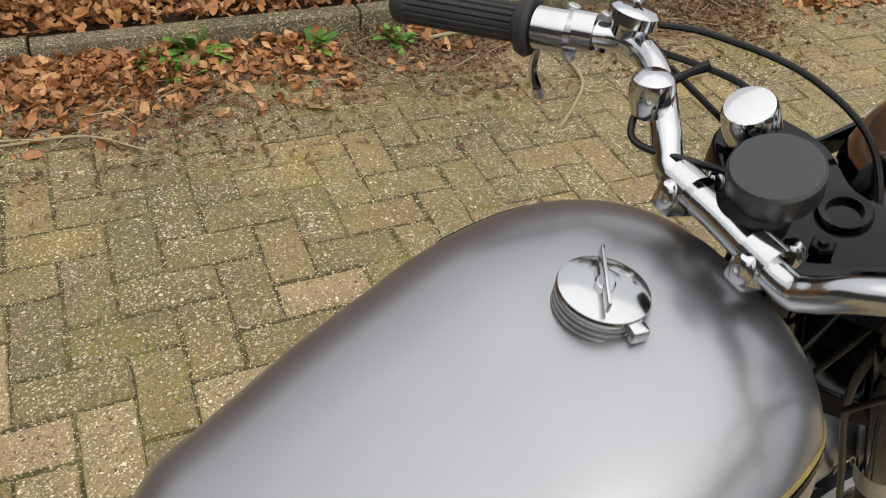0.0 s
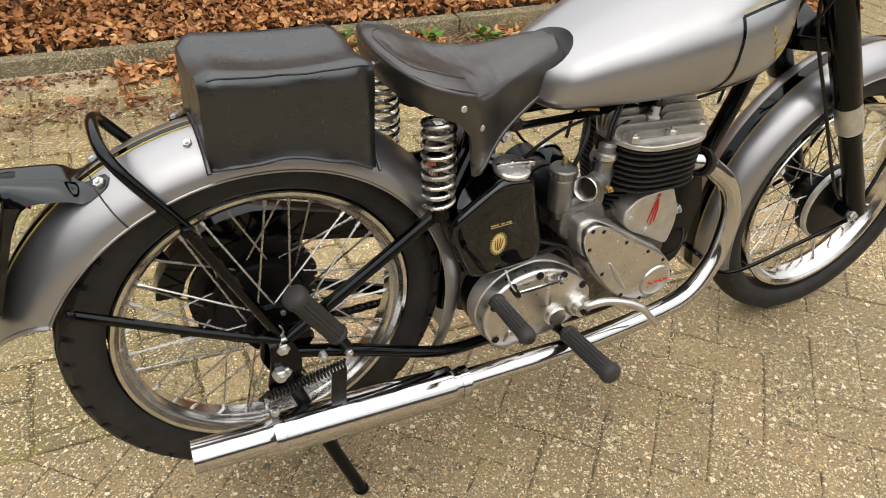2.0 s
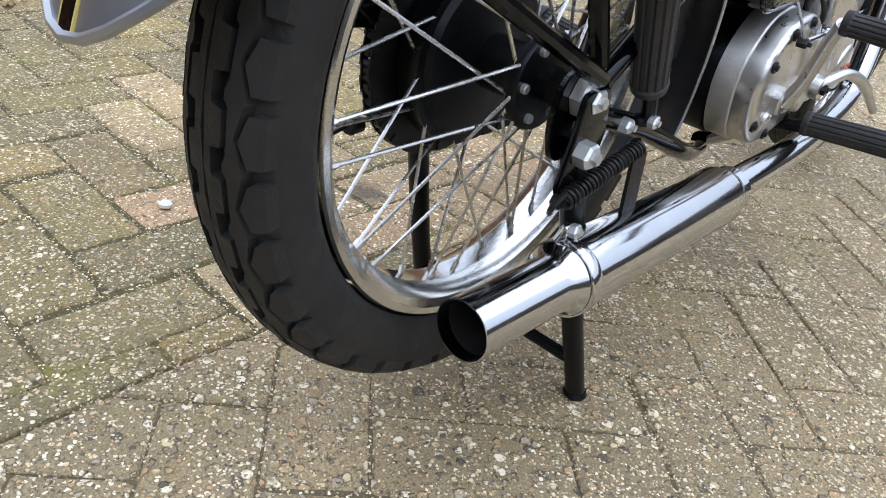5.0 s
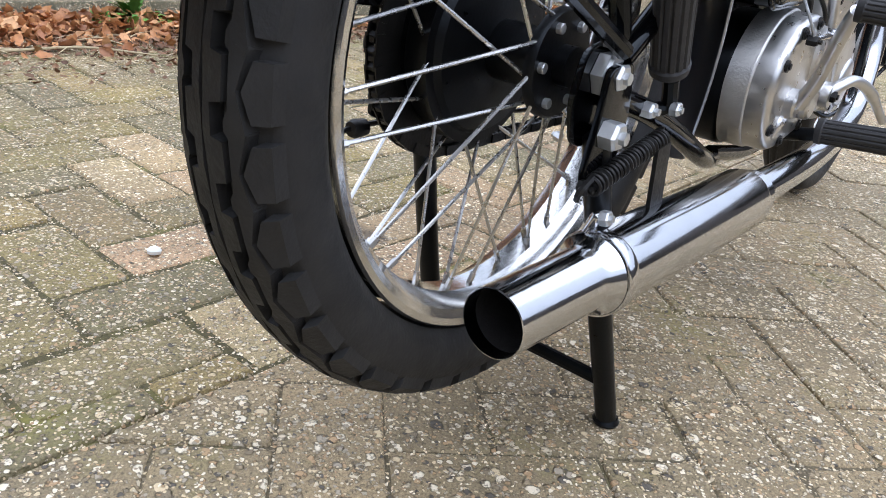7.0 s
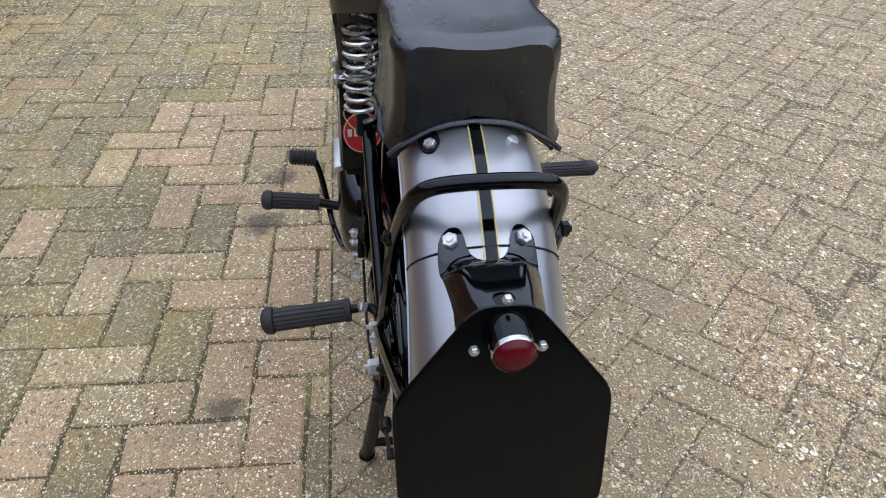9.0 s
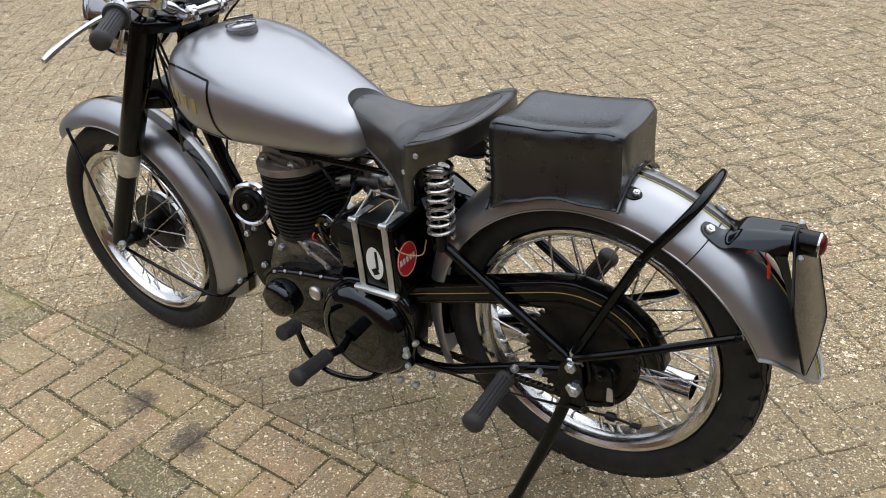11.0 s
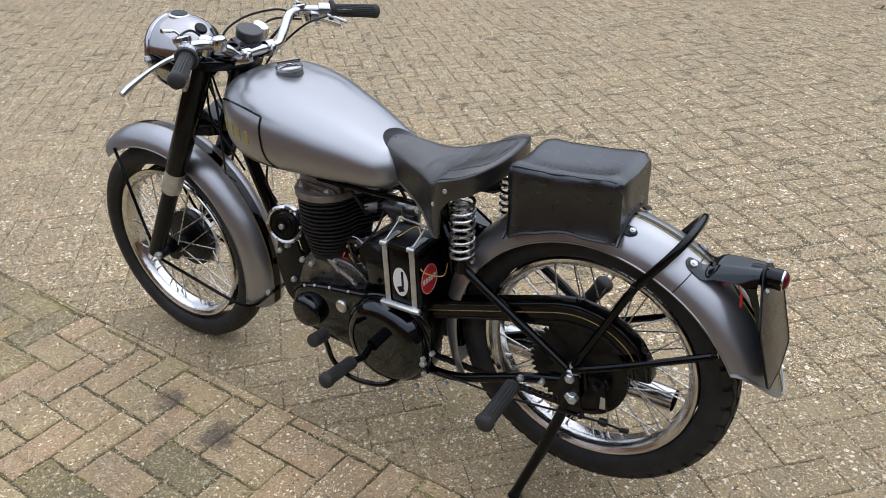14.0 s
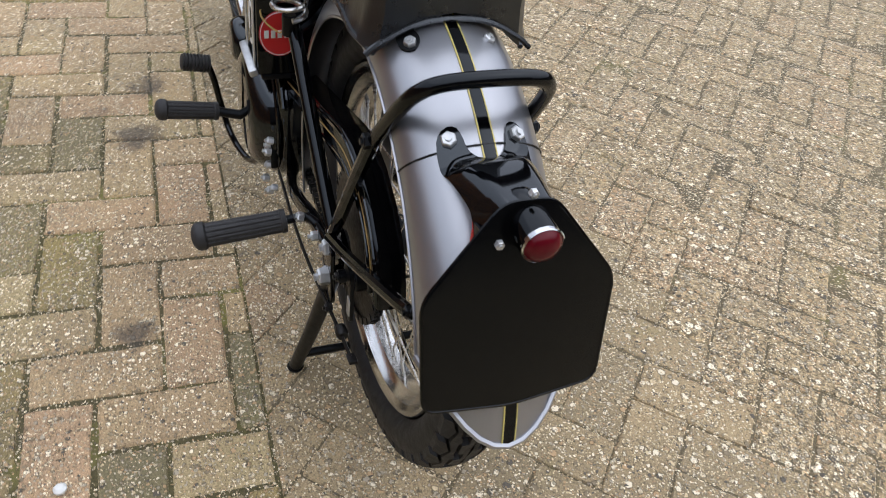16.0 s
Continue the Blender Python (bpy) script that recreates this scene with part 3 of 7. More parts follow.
saddle = part("saddle", welded(loft(seat_rings, cap=False)), LEATHER, bike, "black leather sprung saddle, creased", 60)
pan = [Vector((q.x + (0.36 - q.x) * 0.08, q.y * 0.90, q.z - 0.5 * min(deep, 0.05))) for q, deep in plan]
part("seat_pan", loft([pan, [v - Vector((0, 0, 0.003)) for v in pan]]), SATIN, saddle)
rear = [i for i, (q, deep) in enumerate(plan) if q.x < 0.300]
part("top_seam", sweep([seat_point(plan[i][0], 0.36) + Vector((0, 0, 0.0002)) for i in rear], 0.0011, 6, 1), LEATHER, saddle)
part("rim_seam", sweep([seat_point(plan[i][0], 0.075) for i in rear], 0.0010, 6, 1), LEATHER, saddle)
for span in ([i for i in range(2, len(half_rim)) if plan[i][0].x > 0.292], [i for i in range(len(half_rim), len(plan) - 1) if plan[i][0].x > 0.292]):
    part("hem", sweep([plan[i][0] - Vector((0, 0, plan[i][1])) for i in span], 0.0034, 8, 1), LEATHER, saddle)
    part("nose_seam", sweep([seat_point(plan[2 if span[0] < len(half_rim) else -2][0], u) for u in (0.02, 0.2, 0.4, 0.6, 0.8, 1.0)], 0.0009, 6, 1), LEATHER, saddle)
for side in (1, -1):
    part("seat_spring", coil((0.256, side * 0.106, 0.598), (0.250, side * 0.104, 0.742), 0.0235, 0.0038, 8.6), SPOKE, bike, "bright coil saddle spring")
    disc((0.257, side * 0.106, 0.566), (0, 0, 1), 0.010, 0.030, bike, SATIN, "spring_post")
    for x, y, z, d in ((0.303, 0.1345, 0.728, (0.3, 1, 0.1)), (0.266, 0.1455, 0.768, (-0.1, 1, 0.15))):
        disc((x, side * y, z), (d[0], side * d[1], d[2]), 0.0048, 0.003, saddle, STEEL, "rivet", seg=12)
disc((0.1925, 0.0, 0.786), (-1, 0, 0.1), 0.0042, 0.003, saddle, STEEL, "rivet", seg=12)
part("nose_bolt", lathe([(0, 0.016), (0.008, 0.015), (0.012, 0.011), (0.0125, 0.0), (0, 0.0)], (0.410, -0.052, 0.681), (0, -1, 0), 20), DARKSTEEL, bike, "dull saddle pivot bolt")

# pillion box pad
BX0, BX1, BW = -0.070, 0.164, 0.093
rings = []
nx = 22
for i in range(nx + 1):
    t = i / nx
    x = BX0 + (BX1 - BX0) * t
    end = 0.013 * (max(0, 1 - t * nx / 2.2) ** 2 + max(0, 1 - (1 - t) * nx / 2.2) ** 2)
    w = BW - end
    arc_z = 0.378 + math.sqrt(0.335 ** 2 - x * x) - 0.004
    low = min(arc_z, 0.727 if t < 0.5 else 0.72)
    low = low + 0.004 - 0.010 * max(0, (t - 0.5)) + 0.0018 * math.sin(17 * t)
    topz = 0.838 - 0.007 * t - 0.003 * math.sin(math.pi * t)
    ring = []
    cross = [(-1.030, 0), (-1.0, 0.09), (-0.982, 0.35), (-0.986, 0.62), (-0.984, 0.76), (-0.958, 0.870), (-0.895, 0.942), (-0.80, 0.976), (-0.6, 0.972), (-0.3, 0.948), (0, 0.94)]
    cross = cross + [(-u, v) for u, v in reversed(cross[:-1])]
    for u, v in cross:
        z = low + (topz - end - low) * v - 0.010 * (1 - u * u) * math.sin(math.pi * t) * (v > 0.9) + 0.0010 * noise.noise(Vector((x * 26, u * 4, v * 4))) + 0.0006 * noise.noise(Vector((x * 70, u * 9, v * 9)))
        ring.append((x, u * (w - 0.005 * math.sin(math.pi * v) + 0.0034 * noise.noise(Vector((x * 30, v * 7, u * 2)))), z))
    arch = 0.026
    ring += [(x, u * w, low + arch * (1 - (u / 0.9) ** 2) ** 0.5 * 1.6) for u in (0.88, 0.5, 0, -0.5, -0.88)]
    rings.append(ring)
pad = part("pillion_pad", loft(rings), VINYL, bike, "box-shaped black vinyl pillion pad", 42)
for side in (1, -1):
    part("piping", sweep([(r[0][0], side * (abs(r[0][1]) + 0.001), r[0][2]) for r in rings[::3]], 0.0032, 6, 3), VINYL, pad)
    part("top_seam", sweep([(r[6][0], side * (abs(r[6][1]) + 0.0002), r[6][2] + 0.0003) for r in rings[1:-1]], 0.0011, 6, 1), CABLE, pad)
for r, dx in ((rings[0], -0.002), (rings[-1], 0.002)):
    part("piping", sweep([(r[0][0] + dx, -BW, r[0][2]), (r[0][0] + dx, -0.075, r[0][2] + 0.014), (r[0][0] + dx, -0.03, r[0][2] + 0.034), (r[0][0] + dx, 0.03, r[0][2] + 0.034),
                          (r[0][0] + dx, 0.075, r[0][2] + 0.014), (r[0][0] + dx, BW, r[0][2])], 0.0032, 6, 5), VINYL, pad)
for side in (1, -1):
    ear = rounded([(-0.066, 0.010), (-0.086, 0.0125), (-0.098, 0.0), (-0.086, -0.0125), (-0.066, -0.010)], 0.010, 5)
    lie = Matrix.Translation((0, 0.008 + side * 0.042, 0.7215)) @ Euler((side * -0.42, 0.0, 0.0)).to_matrix().to_4x4()
    tab = part("pad_tab", loft([[lie @ Vector((x, y, h + (x + 0.082) * 0.25)) for x, y in ear] for h in (0.0, 0.0030)]), SATIN, bike)
    bolt(lie @ Vector((-0.086, 0.0, 0.002)), (-0.22, side * 0.40, 1), 0.0068, 0.0055, tab)

# grab rail and stays
for side in (1, -1):
    part("guard_stay", sweep([(-0.112, side * 0.090, 0.628), (-0.07, side * 0.094, 0.545), (-0.005, side * 0.098, 0.415)], 0.0085, 10, 4), BLACK, bike, "black tubular mudguard stay")
    part("lower_stay", sweep([(-0.005, side * 0.104, 0.405), (-0.10, side * 0.101, 0.448), (-0.25, side * 0.092, 0.520), (-0.278, side * 0.088, 0.533)], [0.0075, 0.0075, 0.0075, 0.006], 10, 4), BLACK, bike, "black tubular lower stay")
    bolt((-0.272, side * 0.088, 0.531), (0, side, 0), 0.007, 0.008, bike, SATIN)
    bolt((-0.112, side * 0.094, 0.628), (0, side, 0), 0.009, 0.008, bike, SATIN)
part("grab_rail", aside(sweep([(-0.108, 0.086, 0.622), (-0.140, 0.081, 0.666), (-0.165, 0.076, 0.700), (-0.182, 0.067, 0.724), (-0.192, 0.047, 0.738), (-0.195, 0.0, 0.742), (-0.192, -0.047, 0.738), (-0.182, -0.067, 0.724), (-0.165, -0.076, 0.700), (-0.140, -0.081, 0.666), (-0.108, -0.086, 0.622)], 0.0082, 12, 7)), BLACK, bike, "black tubular lifting rail over the mudguard")

# number plate with its bracket, and the tail lamp
PT = Matrix.Translation((-0.318, 0.018, 0.702)) @ Matrix.Rotation(radians(15.0), 4, "Y")
plate_out = rounded([(-0.004, 0.024), (-0.004, -0.024), (-0.088, -0.094), (-0.205, -0.090), (-0.216, 0.0), (-0.205, 0.090), (-0.088, 0.094)], 0.014)
pv, pf = slab([(b, a) for a, b in plate_out], 0.0, 0.003, 0.001)
pv = [PT @ Vector((-v[1], v[0], v[2])) for v in pv]
number_plate = part("number_plate", (pv, pf), PLATE, bike, "black six-sided number plate, blank", 30)
edge_pts = [PT @ Vector((-0.0015, b, a)) for a, b in plate_out]
part("plate_edge", sweep([*edge_pts, edge_pts[0]], 0.0022, 6, 1), PLATE, number_plate)
# the pressed bracket: two rounded ears on the mudguard, swelling into a hood that carries the plate
def guard_top(x, y):
    """Height of the rear mudguard's skin."""
    a = radians(120)
    for _ in range(12):
        g = rear_flare(math.degrees(a))
        r = RG["radius"] + g[0] - RG["drop"] * (1 - math.sqrt(max(0.0, 1 - (y / (RG["half"] + g[1])) ** 2)))
        a = math.acos(max(-1, min(1, (x - RG["centre"][0]) / r)))
    return RG["centre"][2] + r * math.sin(a)


EAR = [(-0.1895, 0.0340, 0.0360), (-0.1908, 0.0295, 0.0405), (-0.1935, 0.0262, 0.0440), (-0.198, 0.0238, 0.0464), (-0.205, 0.0218, 0.0474), (-0.212, 0.0205, 0.0478), (-0.218, 0.0175, 0.0477), (-0.224, 0.0125, 0.0474), (-0.228, 0.0070, 0.0470),
       (-0.231, 0.0, 0.0466), (-0.235, 0.0, 0.0461), (-0.240, 0.0, 0.0456), (-0.250, 0.0, 0.0444), (-0.262, 0.0, 0.0430), (-0.276, 0.0, 0.0416), (-0.289, 0.0, 0.0406), (-0.299, 0.0, 0.0402), (-0.308, 0.0, 0.0400), (-0.3165, 0.0, 0.0400)]
bracket = []
for side in (1, -1):
    rings = []
    for x, inner, outer in EAR:
        w = min(1.0, max(0.0, (-0.214 - x) / 0.032))
        w = w * w * (3 - 2 * w)
        crest = float(np.interp(-x, [0.20, 0.24, 0.28, 0.32], [0.683, 0.6875, 0.692, 0.695]))
        foot = float(np.interp(-x, [0.20, 0.228, 0.251, 0.276, 0.289, 0.299, 0.308, 0.3165], [0.676, 0.669, 0.668, 0.669, 0.668, 0.661, 0.648, 0.628]))
        skin = []
        for k in range(13):
            y = inner + (outer - inner) * math.sin(k / 12 * math.pi / 2)
            q = max(0.0, (y / outer - 0.50) / 0.50)
            hood = foot + (crest - foot) * (1 - q ** 1.9)
            skin.append((x, side * y, (guard_top(x, y) + 0.0022) * (1 - w) + hood * w))
        rings.append(skin + [(px, py - side * 0.0004 * k, pz - 0.0018) for k, (px, py, pz) in reversed(list(enumerate(skin)))])
    bracket.append(loft(rings))
    strip_out = [(-0.300, 0.664), (-0.3165, 0.668), (-0.3665, 0.506), (-0.3590, 0.506), (-0.3135, 0.640), (-0.306, 0.655)]
    bracket.append(loft([[(x, side * 0.0378, z) for x, z in strip_out], [(x, side * 0.0402, z) for x, z in strip_out]]))
plate_bracket = part("plate_bracket", aside(both(*bracket), 0.05), GLOSS, bike, "black pressed-steel plate bracket", 50)
for side in (1, -1):
    bolt((-0.201, 0.0105 + side * 0.0345, 0.6815), (-0.45, side * 0.32, 0.85), 0.0082, 0.0065, plate_bracket)
tail_lamp = part("tail_lamp", lathe([(0, -0.022), (0.0175, -0.022), (0.0190, -0.016), (0.0190, 0.031), (0.0172, 0.034), (0, 0.034)], (-0.318, 0.016, 0.677), (-1, 0, -0.03), 36), BLACK, bike, "black tail lamp with a red lens")
part("lens_ring", lathe([(0.0172, 0.0350), (0.0182, 0.0360), (0.0192, 0.0348), (0.0192, 0.0318), (0.0172, 0.0318)], (-0.318, 0.016, 0.677), (-1, 0, -0.03), 36, True), CHROME, tail_lamp, "bright lens ring")
part("red_lens", lathe([(0, 0.0440), (0.006, 0.0436), (0.0115, 0.0418), (0.0152, 0.0390), (0.0174, 0.0350), (0, 0.0330)], (-0.318, 0.016, 0.677), (-1, 0, -0.03), 36), LENS, tail_lamp, "red domed glass lens")
for y, z, dx in ((0.018, 0.708, 0.0), (-0.013, 0.664, 0.009), (0.0445, 0.664, 0.009)):
    bolt((-0.321 - dx, y, z), (-1, 0, 0), 0.0046, 0.005, number_plate)
for run in (((-0.250, 0.030, 0.655), (-0.258, 0.050, 0.654), (-0.270, 0.054, 0.664), (-0.289, 0.052, 0.669), (-0.304, 0.040, 0.672)), ((-0.292, 0.050, 0.672), (-0.286, 0.056, 0.661), (-0.292, 0.057, 0.650), (-0.294, 0.056, 0.636)),
            ((-0.284, 0.050, 0.668), (-0.294, 0.056, 0.664), (-0.303, 0.054, 0.652), (-0.306, 0.048, 0.640))):
    part("tail_wire", sweep([(x, y - 0.007, z) for x, y, z in run], 0.0011, 6, 5), RED, bike, "red tail lamp wire")
part("wire_joiner", sweep([(-0.293, 0.0495, 0.648), (-0.294, 0.0495, 0.636), (-0.295, 0.049, 0.622)], 0.0025, 8, 3), RED, bike, "red wire connector")

# exhaust
pipe = part("exhaust_pipe", sweep([(0.762, -0.096, 0.568), (0.796, -0.106, 0.562), (0.828, -0.112, 0.541), (0.866, -0.117, 0.506), (0.890, -0.120, 0.455), (0.892, -0.124, 0.400), (0.872, -0.132, 0.335), (0.815, -0.142, 0.278), (0.72, -0.150, 0.258), (0.52, -0.158, 0.247), (0.30, -0.1495, 0.237)],
                                  [0.0195] * 10 + [0.021], 20, 8), CHROME, bike, "chromed swept exhaust pipe")
part("port_ring", lathe([(0.020, -0.012), (0.027, -0.012), (0.028, 0.0), (0.026, 0.010), (0.020, 0.012)], (0.792, -0.105, 0.563), (0.85, 0.22, -0.35), 28, True), DARKSTEEL, bike, "dark exhaust port ring")
silencer = part("silencer", lathe([(0.0225, 0.330), (0.0260, 0.326), (0.0265, 0.306), (0.0345, 0.303), (0.0355, 0.298), (0.0355, 0.0), (0.0348, -0.012), (0.0285, -0.022), (0.0272, -0.030), (0.0272, -0.140), (0.0262, -0.1405), (0.0258, -0.120), (0.0258, -0.04), (0, -0.035)],
                                  (-0.022, -0.1315, 0.2305), (1, -0.056, 0.020), 40), CHROME, bike, "chromed straight-through silencer", 28)
part("silencer_lip", lathe([(0.0256, -0.128), (0.0252, -0.04), (0, -0.038)], (-0.022, -0.1315, 0.2305), (1, -0.056, 0.020), 32), IRON, silencer, "dark inside of the tail pipe")
part("pipe_clamp", lathe([(0.0285, 0.318), (0.0285, 0.334), (0.022, 0.334), (0.022, 0.318)], (-0.022, -0.1315, 0.2305), (1, -0.056, 0.020), 28, True), CHROME, silencer)
part("silencer_strap", lathe([(0.0362, 0.006), (0.0370, 0.004), (0.0370, -0.008), (0.0358, -0.010)], (-0.022, -0.1315, 0.2305), (1, -0.056, 0.020), 36, True), CHROME, silencer)
clip_c, clip_a = Vector((-0.022, -0.1315, 0.2305)) + Vector((1, -0.056, 0.020)).normalized() * -0.006, (1, -0.056, 0.020)
part("silencer_clip", both(lathe([(0.0352, -0.005), (0.0366, -0.005), (0.0366, 0.005), (0.0352, 0.005)], clip_c, clip_a, 40, True), block((0.014, 0.009, 0.020), 0.003, (clip_c.x, clip_c.y + 0.010, clip_c.z + 0.042), (20, 0, 0))), CHROME, silencer, "bright silencer clip")
bolt((clip_c.x, clip_c.y + 0.004, clip_c.z + 0.048), (0, -1, 0.2), 0.0068, 0.008, silencer)
part("silencer_bracket", loft([[(0.072, -0.118, 0.318), (0.098, -0.118, 0.322), (0.098, -0.122, 0.322), (0.072, -0.122, 0.318)], [(0.066, -0.126, 0.262), (0.092, -0.126, 0.264), (0.092, -0.130, 0.264), (0.066, -0.130, 0.262)]]), DARKSTEEL, silencer, "oily steel hanger")

# rear stand
stand = part("rear_stand", both(*[sweep([(0.0, s * 0.094, 0.335), (0.055, s * 0.108, 0.170), (0.118, s * 0.123, 0.006)], [0.0125, 0.012, 0.0115], 12, 4) for s in (1, -1)],
                                *[lathe([(0, 0.0), (0.014, 0.0), (0.015, 0.003), (0.0125, 0.008), (0, 0.008)], (0.119, s * 0.123, 0.0), (0, 0, 1), 16) for s in (1, -1)],
                                sweep([(0.094, -0.118, 0.062), (0.094, 0.118, 0.062)], 0.0075, 10, 1)), SATIN, bike, "black tubular rear stand, lowered")
for s in (1, -1):
    bolt((0.0, s * 0.100, 0.336), (0, s, 0), 0.0105, 0.010, stand)
spring = part("stand_spring", coil((-0.028, -0.112, 0.300), (0.100, -0.112, 0.324), 0.0078, 0.0019, 22, 6), DARKSTEEL, bike, "dark coil return spring")
part("spring_hook", sweep([(-0.028, -0.112, 0.308), (-0.046, -0.112, 0.299), (-0.040, -0.108, 0.290)], 0.003, 6, 4), DARKSTEEL, spring)

# axle ends
for s, y in ((-1, -0.082), (1, 0.086)):
    fork_end = part("fork_end", slab(rounded([(-0.026, 0.402), (0.036, 0.414), (0.060, 0.380), (0.020, 0.326), (-0.018, 0.322), (-0.034, 0.360)], 0.012), y - 0.0035, y + 0.0035, 0.001), BLACK, bike)
    bolt((0.0, y + s * 0.004, 0.384), (0, s, 0), 0.0185, 0.013, fork_end, STEEL, "axle_nut", "zinc-plated axle nut")
    bolt((0.0, y + s * 0.014, 0.384), (0, s, 0), 0.0115, 0.012, fork_end, STEEL, "axle_nut", "zinc-plated axle nut")
    bolt((-0.002, y + s * 0.004, 0.412), (0, s, 0), 0.0085, 0.012, fork_end)
part("chain_adjuster", sweep([(-0.07, 0.075, 0.372), (0.0, 0.078, 0.378)], 0.005, 8, 1), DARKSTEEL, bike)
disc((-0.062, 0.066, 0.376), (0, 1, 0), 0.016, 0.020, bike, SATIN, "speed_drive")
arm = part("brake_arm", both(slab(rounded([(-0.046, 0.392), (-0.070, 0.388), (-0.078, 0.312), (-0.064, 0.306), (-0.054, 0.330)], 0.006), 0.086, 0.091, 0.001), lathe([(0, 0.0), (0.016, 0.0), (0.016, 0.010), (0.009, 0.012), (0.009, 0.022), (0, 0.022)], (-0.055, 0.082, 0.380), (0, 1, 0), 18)), SATIN, bike, "black brake arm with a bright worn face")
part("arm_face", slab(rounded([(-0.064, 0.352), (-0.074, 0.350), (-0.076, 0.322), (-0.063, 0.320)], 0.002), 0.0905, 0.0925, 0.0005), STEEL, arm, "bright worn metal face")
bolt((-0.055, 0.100, 0.380), (0, 1, 0), 0.007, 0.008, arm, DARKSTEEL)
part("brake_rod", both(sweep([(-0.128, 0.098, 0.290), (-0.067, 0.104, 0.297), (0.063, 0.112, 0.288), (0.181, 0.113, 0.278), (0.330, 0.110, 0.276)], 0.0026, 6, 4), lathe([(0, 0), (0.007, 0), (0.009, 0.004), (0.008, 0.018), (0, 0.018)], (-0.086, 0.101, 0.296), (1, 0, 0), 10), block((0.020, 0.012, 0.006), 0.002, (-0.122, 0.098, 0.291), (0, 10, 0))), DARKSTEEL, bike, "thin oily brake rod")

# stand pivots and brackets
for s in (1, -1):
    plate_ = part("stand_bracket", slab(rounded([(-0.020, 0.392), (0.018, 0.396), (0.030, 0.352), (0.022, 0.300), (-0.010, 0.286), (-0.030, 0.304), (-0.022, 0.350)], 0.010), s * 0.099, s * 0.105, 0.0015), BLACK, bike, "black stand pivot bracket")
    bolt((-0.010, s * 0.105, 0.340), (0, s, 0), 0.0125, 0.015, plate_, STEEL, "pivot_nut", "zinc-plated pivot nut")
    bolt((0.062, s * 0.102, 0.352), (0, s, 0), 0.0075, 0.012, plate_)
    bolt((-0.030, s * 0.103, 0.298), (0, s, 0), 0.0065, 0.010, plate_, DARKSTEEL)
    disc((0.0, s * 0.078, 0.384), (0, s, 0), 0.021, 0.006, plate_, DARKSTEEL, "washer")
part("hub_flange", lathe([(0.0, -0.050), (0.044, -0.050), (0.046, -0.047), (0.046, -0.041), (0, -0.041)], (0, 0, 0), (0, 1, 0), 36), SATIN, rear_wheel)
for k in range(6):
    a = math.tau * k / 6
    disc((0.035 * math.cos(a), -0.050, 0.035 * math.sin(a)), (0, -1, 0), 0.0045, 0.005, rear_wheel, STEEL, "flange_bolt", seg=10)
part("drum_rib", lathe([(0.070, 0.060), (0.074, 0.063), (0.078, 0.060), (0.078, 0.055), (0.070, 0.055)], (0, 0, 0), (0, 1, 0), 44, True), SATIN, rear_wheel)

# frame
for s in (1, -1):
    part("seat_stay", sweep([(0.262, s * 0.098, 0.575), (0.13, s * 0.096, 0.480), (0.012, s * 0.094, 0.396)], 0.0105, 12, 4), BLACK, bike, "black tubular frame stay")
    part("chain_stay", sweep([(0.012, s * 0.092, 0.366), (0.12, s * 0.096, 0.334), (0.28, s * 0.094, 0.270), (0.40, s * 0.070, 0.240)], 0.011, 12, 4), BLACK, bike, "black tubular chain stay")
    part("spring_lug", sweep([(0.268, s * 0.098, 0.567), (0.300, s * 0.060, 0.580), (0.352, s * 0.018, 0.622)], 0.012, 10, 4), BLACK, bike)
part("seat_tube", sweep([(0.372, 0, 0.690), (0.350, 0, 0.500), (0.335, 0, 0.290)], 0.016, 14, 4), BLACK, bike)
part("top_tube", sweep([(0.372, 0, 0.680), (0.66, 0, 0.690), (0.95, 0, 0.735)], 0.015, 14, 4), BLACK, bike)
part("down_tube", sweep([(0.985, 0, 0.735), (0.965, 0, 0.640), (0.905, 0, 0.480), (0.862, 0, 0.330), (0.835, 0, 0.262)], 0.0175, 16, 5), BLACK, bike)
part("head_tube", sweep([(1.035, 0, 0.735), (0.948, 0, 0.905)], 0.026, 20, 1), BLACK, bike)
for s in (1, -1):
    part("tank_strut", sweep([(0.385, s * 0.045, 0.668), (0.56, s * 0.05, 0.672), (0.70, s * 0.04, 0.668)], 0.0065, 10, 4), BLACK, bike)
    bolt((0.395, s * 0.052, 0.662), (0, s, 0), 0.011, 0.012, bike)
    part("cradle_tube", sweep([(0.835, s * 0.02, 0.262), (0.78, s * 0.045, 0.226), (0.60, s * 0.055, 0.218), (0.43, s * 0.058, 0.240)], 0.011, 12, 5), BLACK, bike)

# engine
def barrel_plan(k, swell):
    """The plan of a fin: round on the left, bulging over the valve chest on the right."""
    left = [(0.700 + 0.076 * k * math.sin(a), 0.014 + 0.074 * k * math.cos(a)) for a in np.linspace(math.pi * 0.54, -math.pi * 0.54, 22)]
    right = []
    for a in np.linspace(-math.pi * 0.98, -math.pi * 0.02, 22):
        c, sn = math.cos(a), math.sin(a)
        right.append((0.690 + (0.076 * k + 0.022 * swell) * math.copysign(abs(c) ** 0.62, c), -0.030 - (0.046 * k + 0.062 * swell) * abs(sn) ** 0.72))
    return left + right


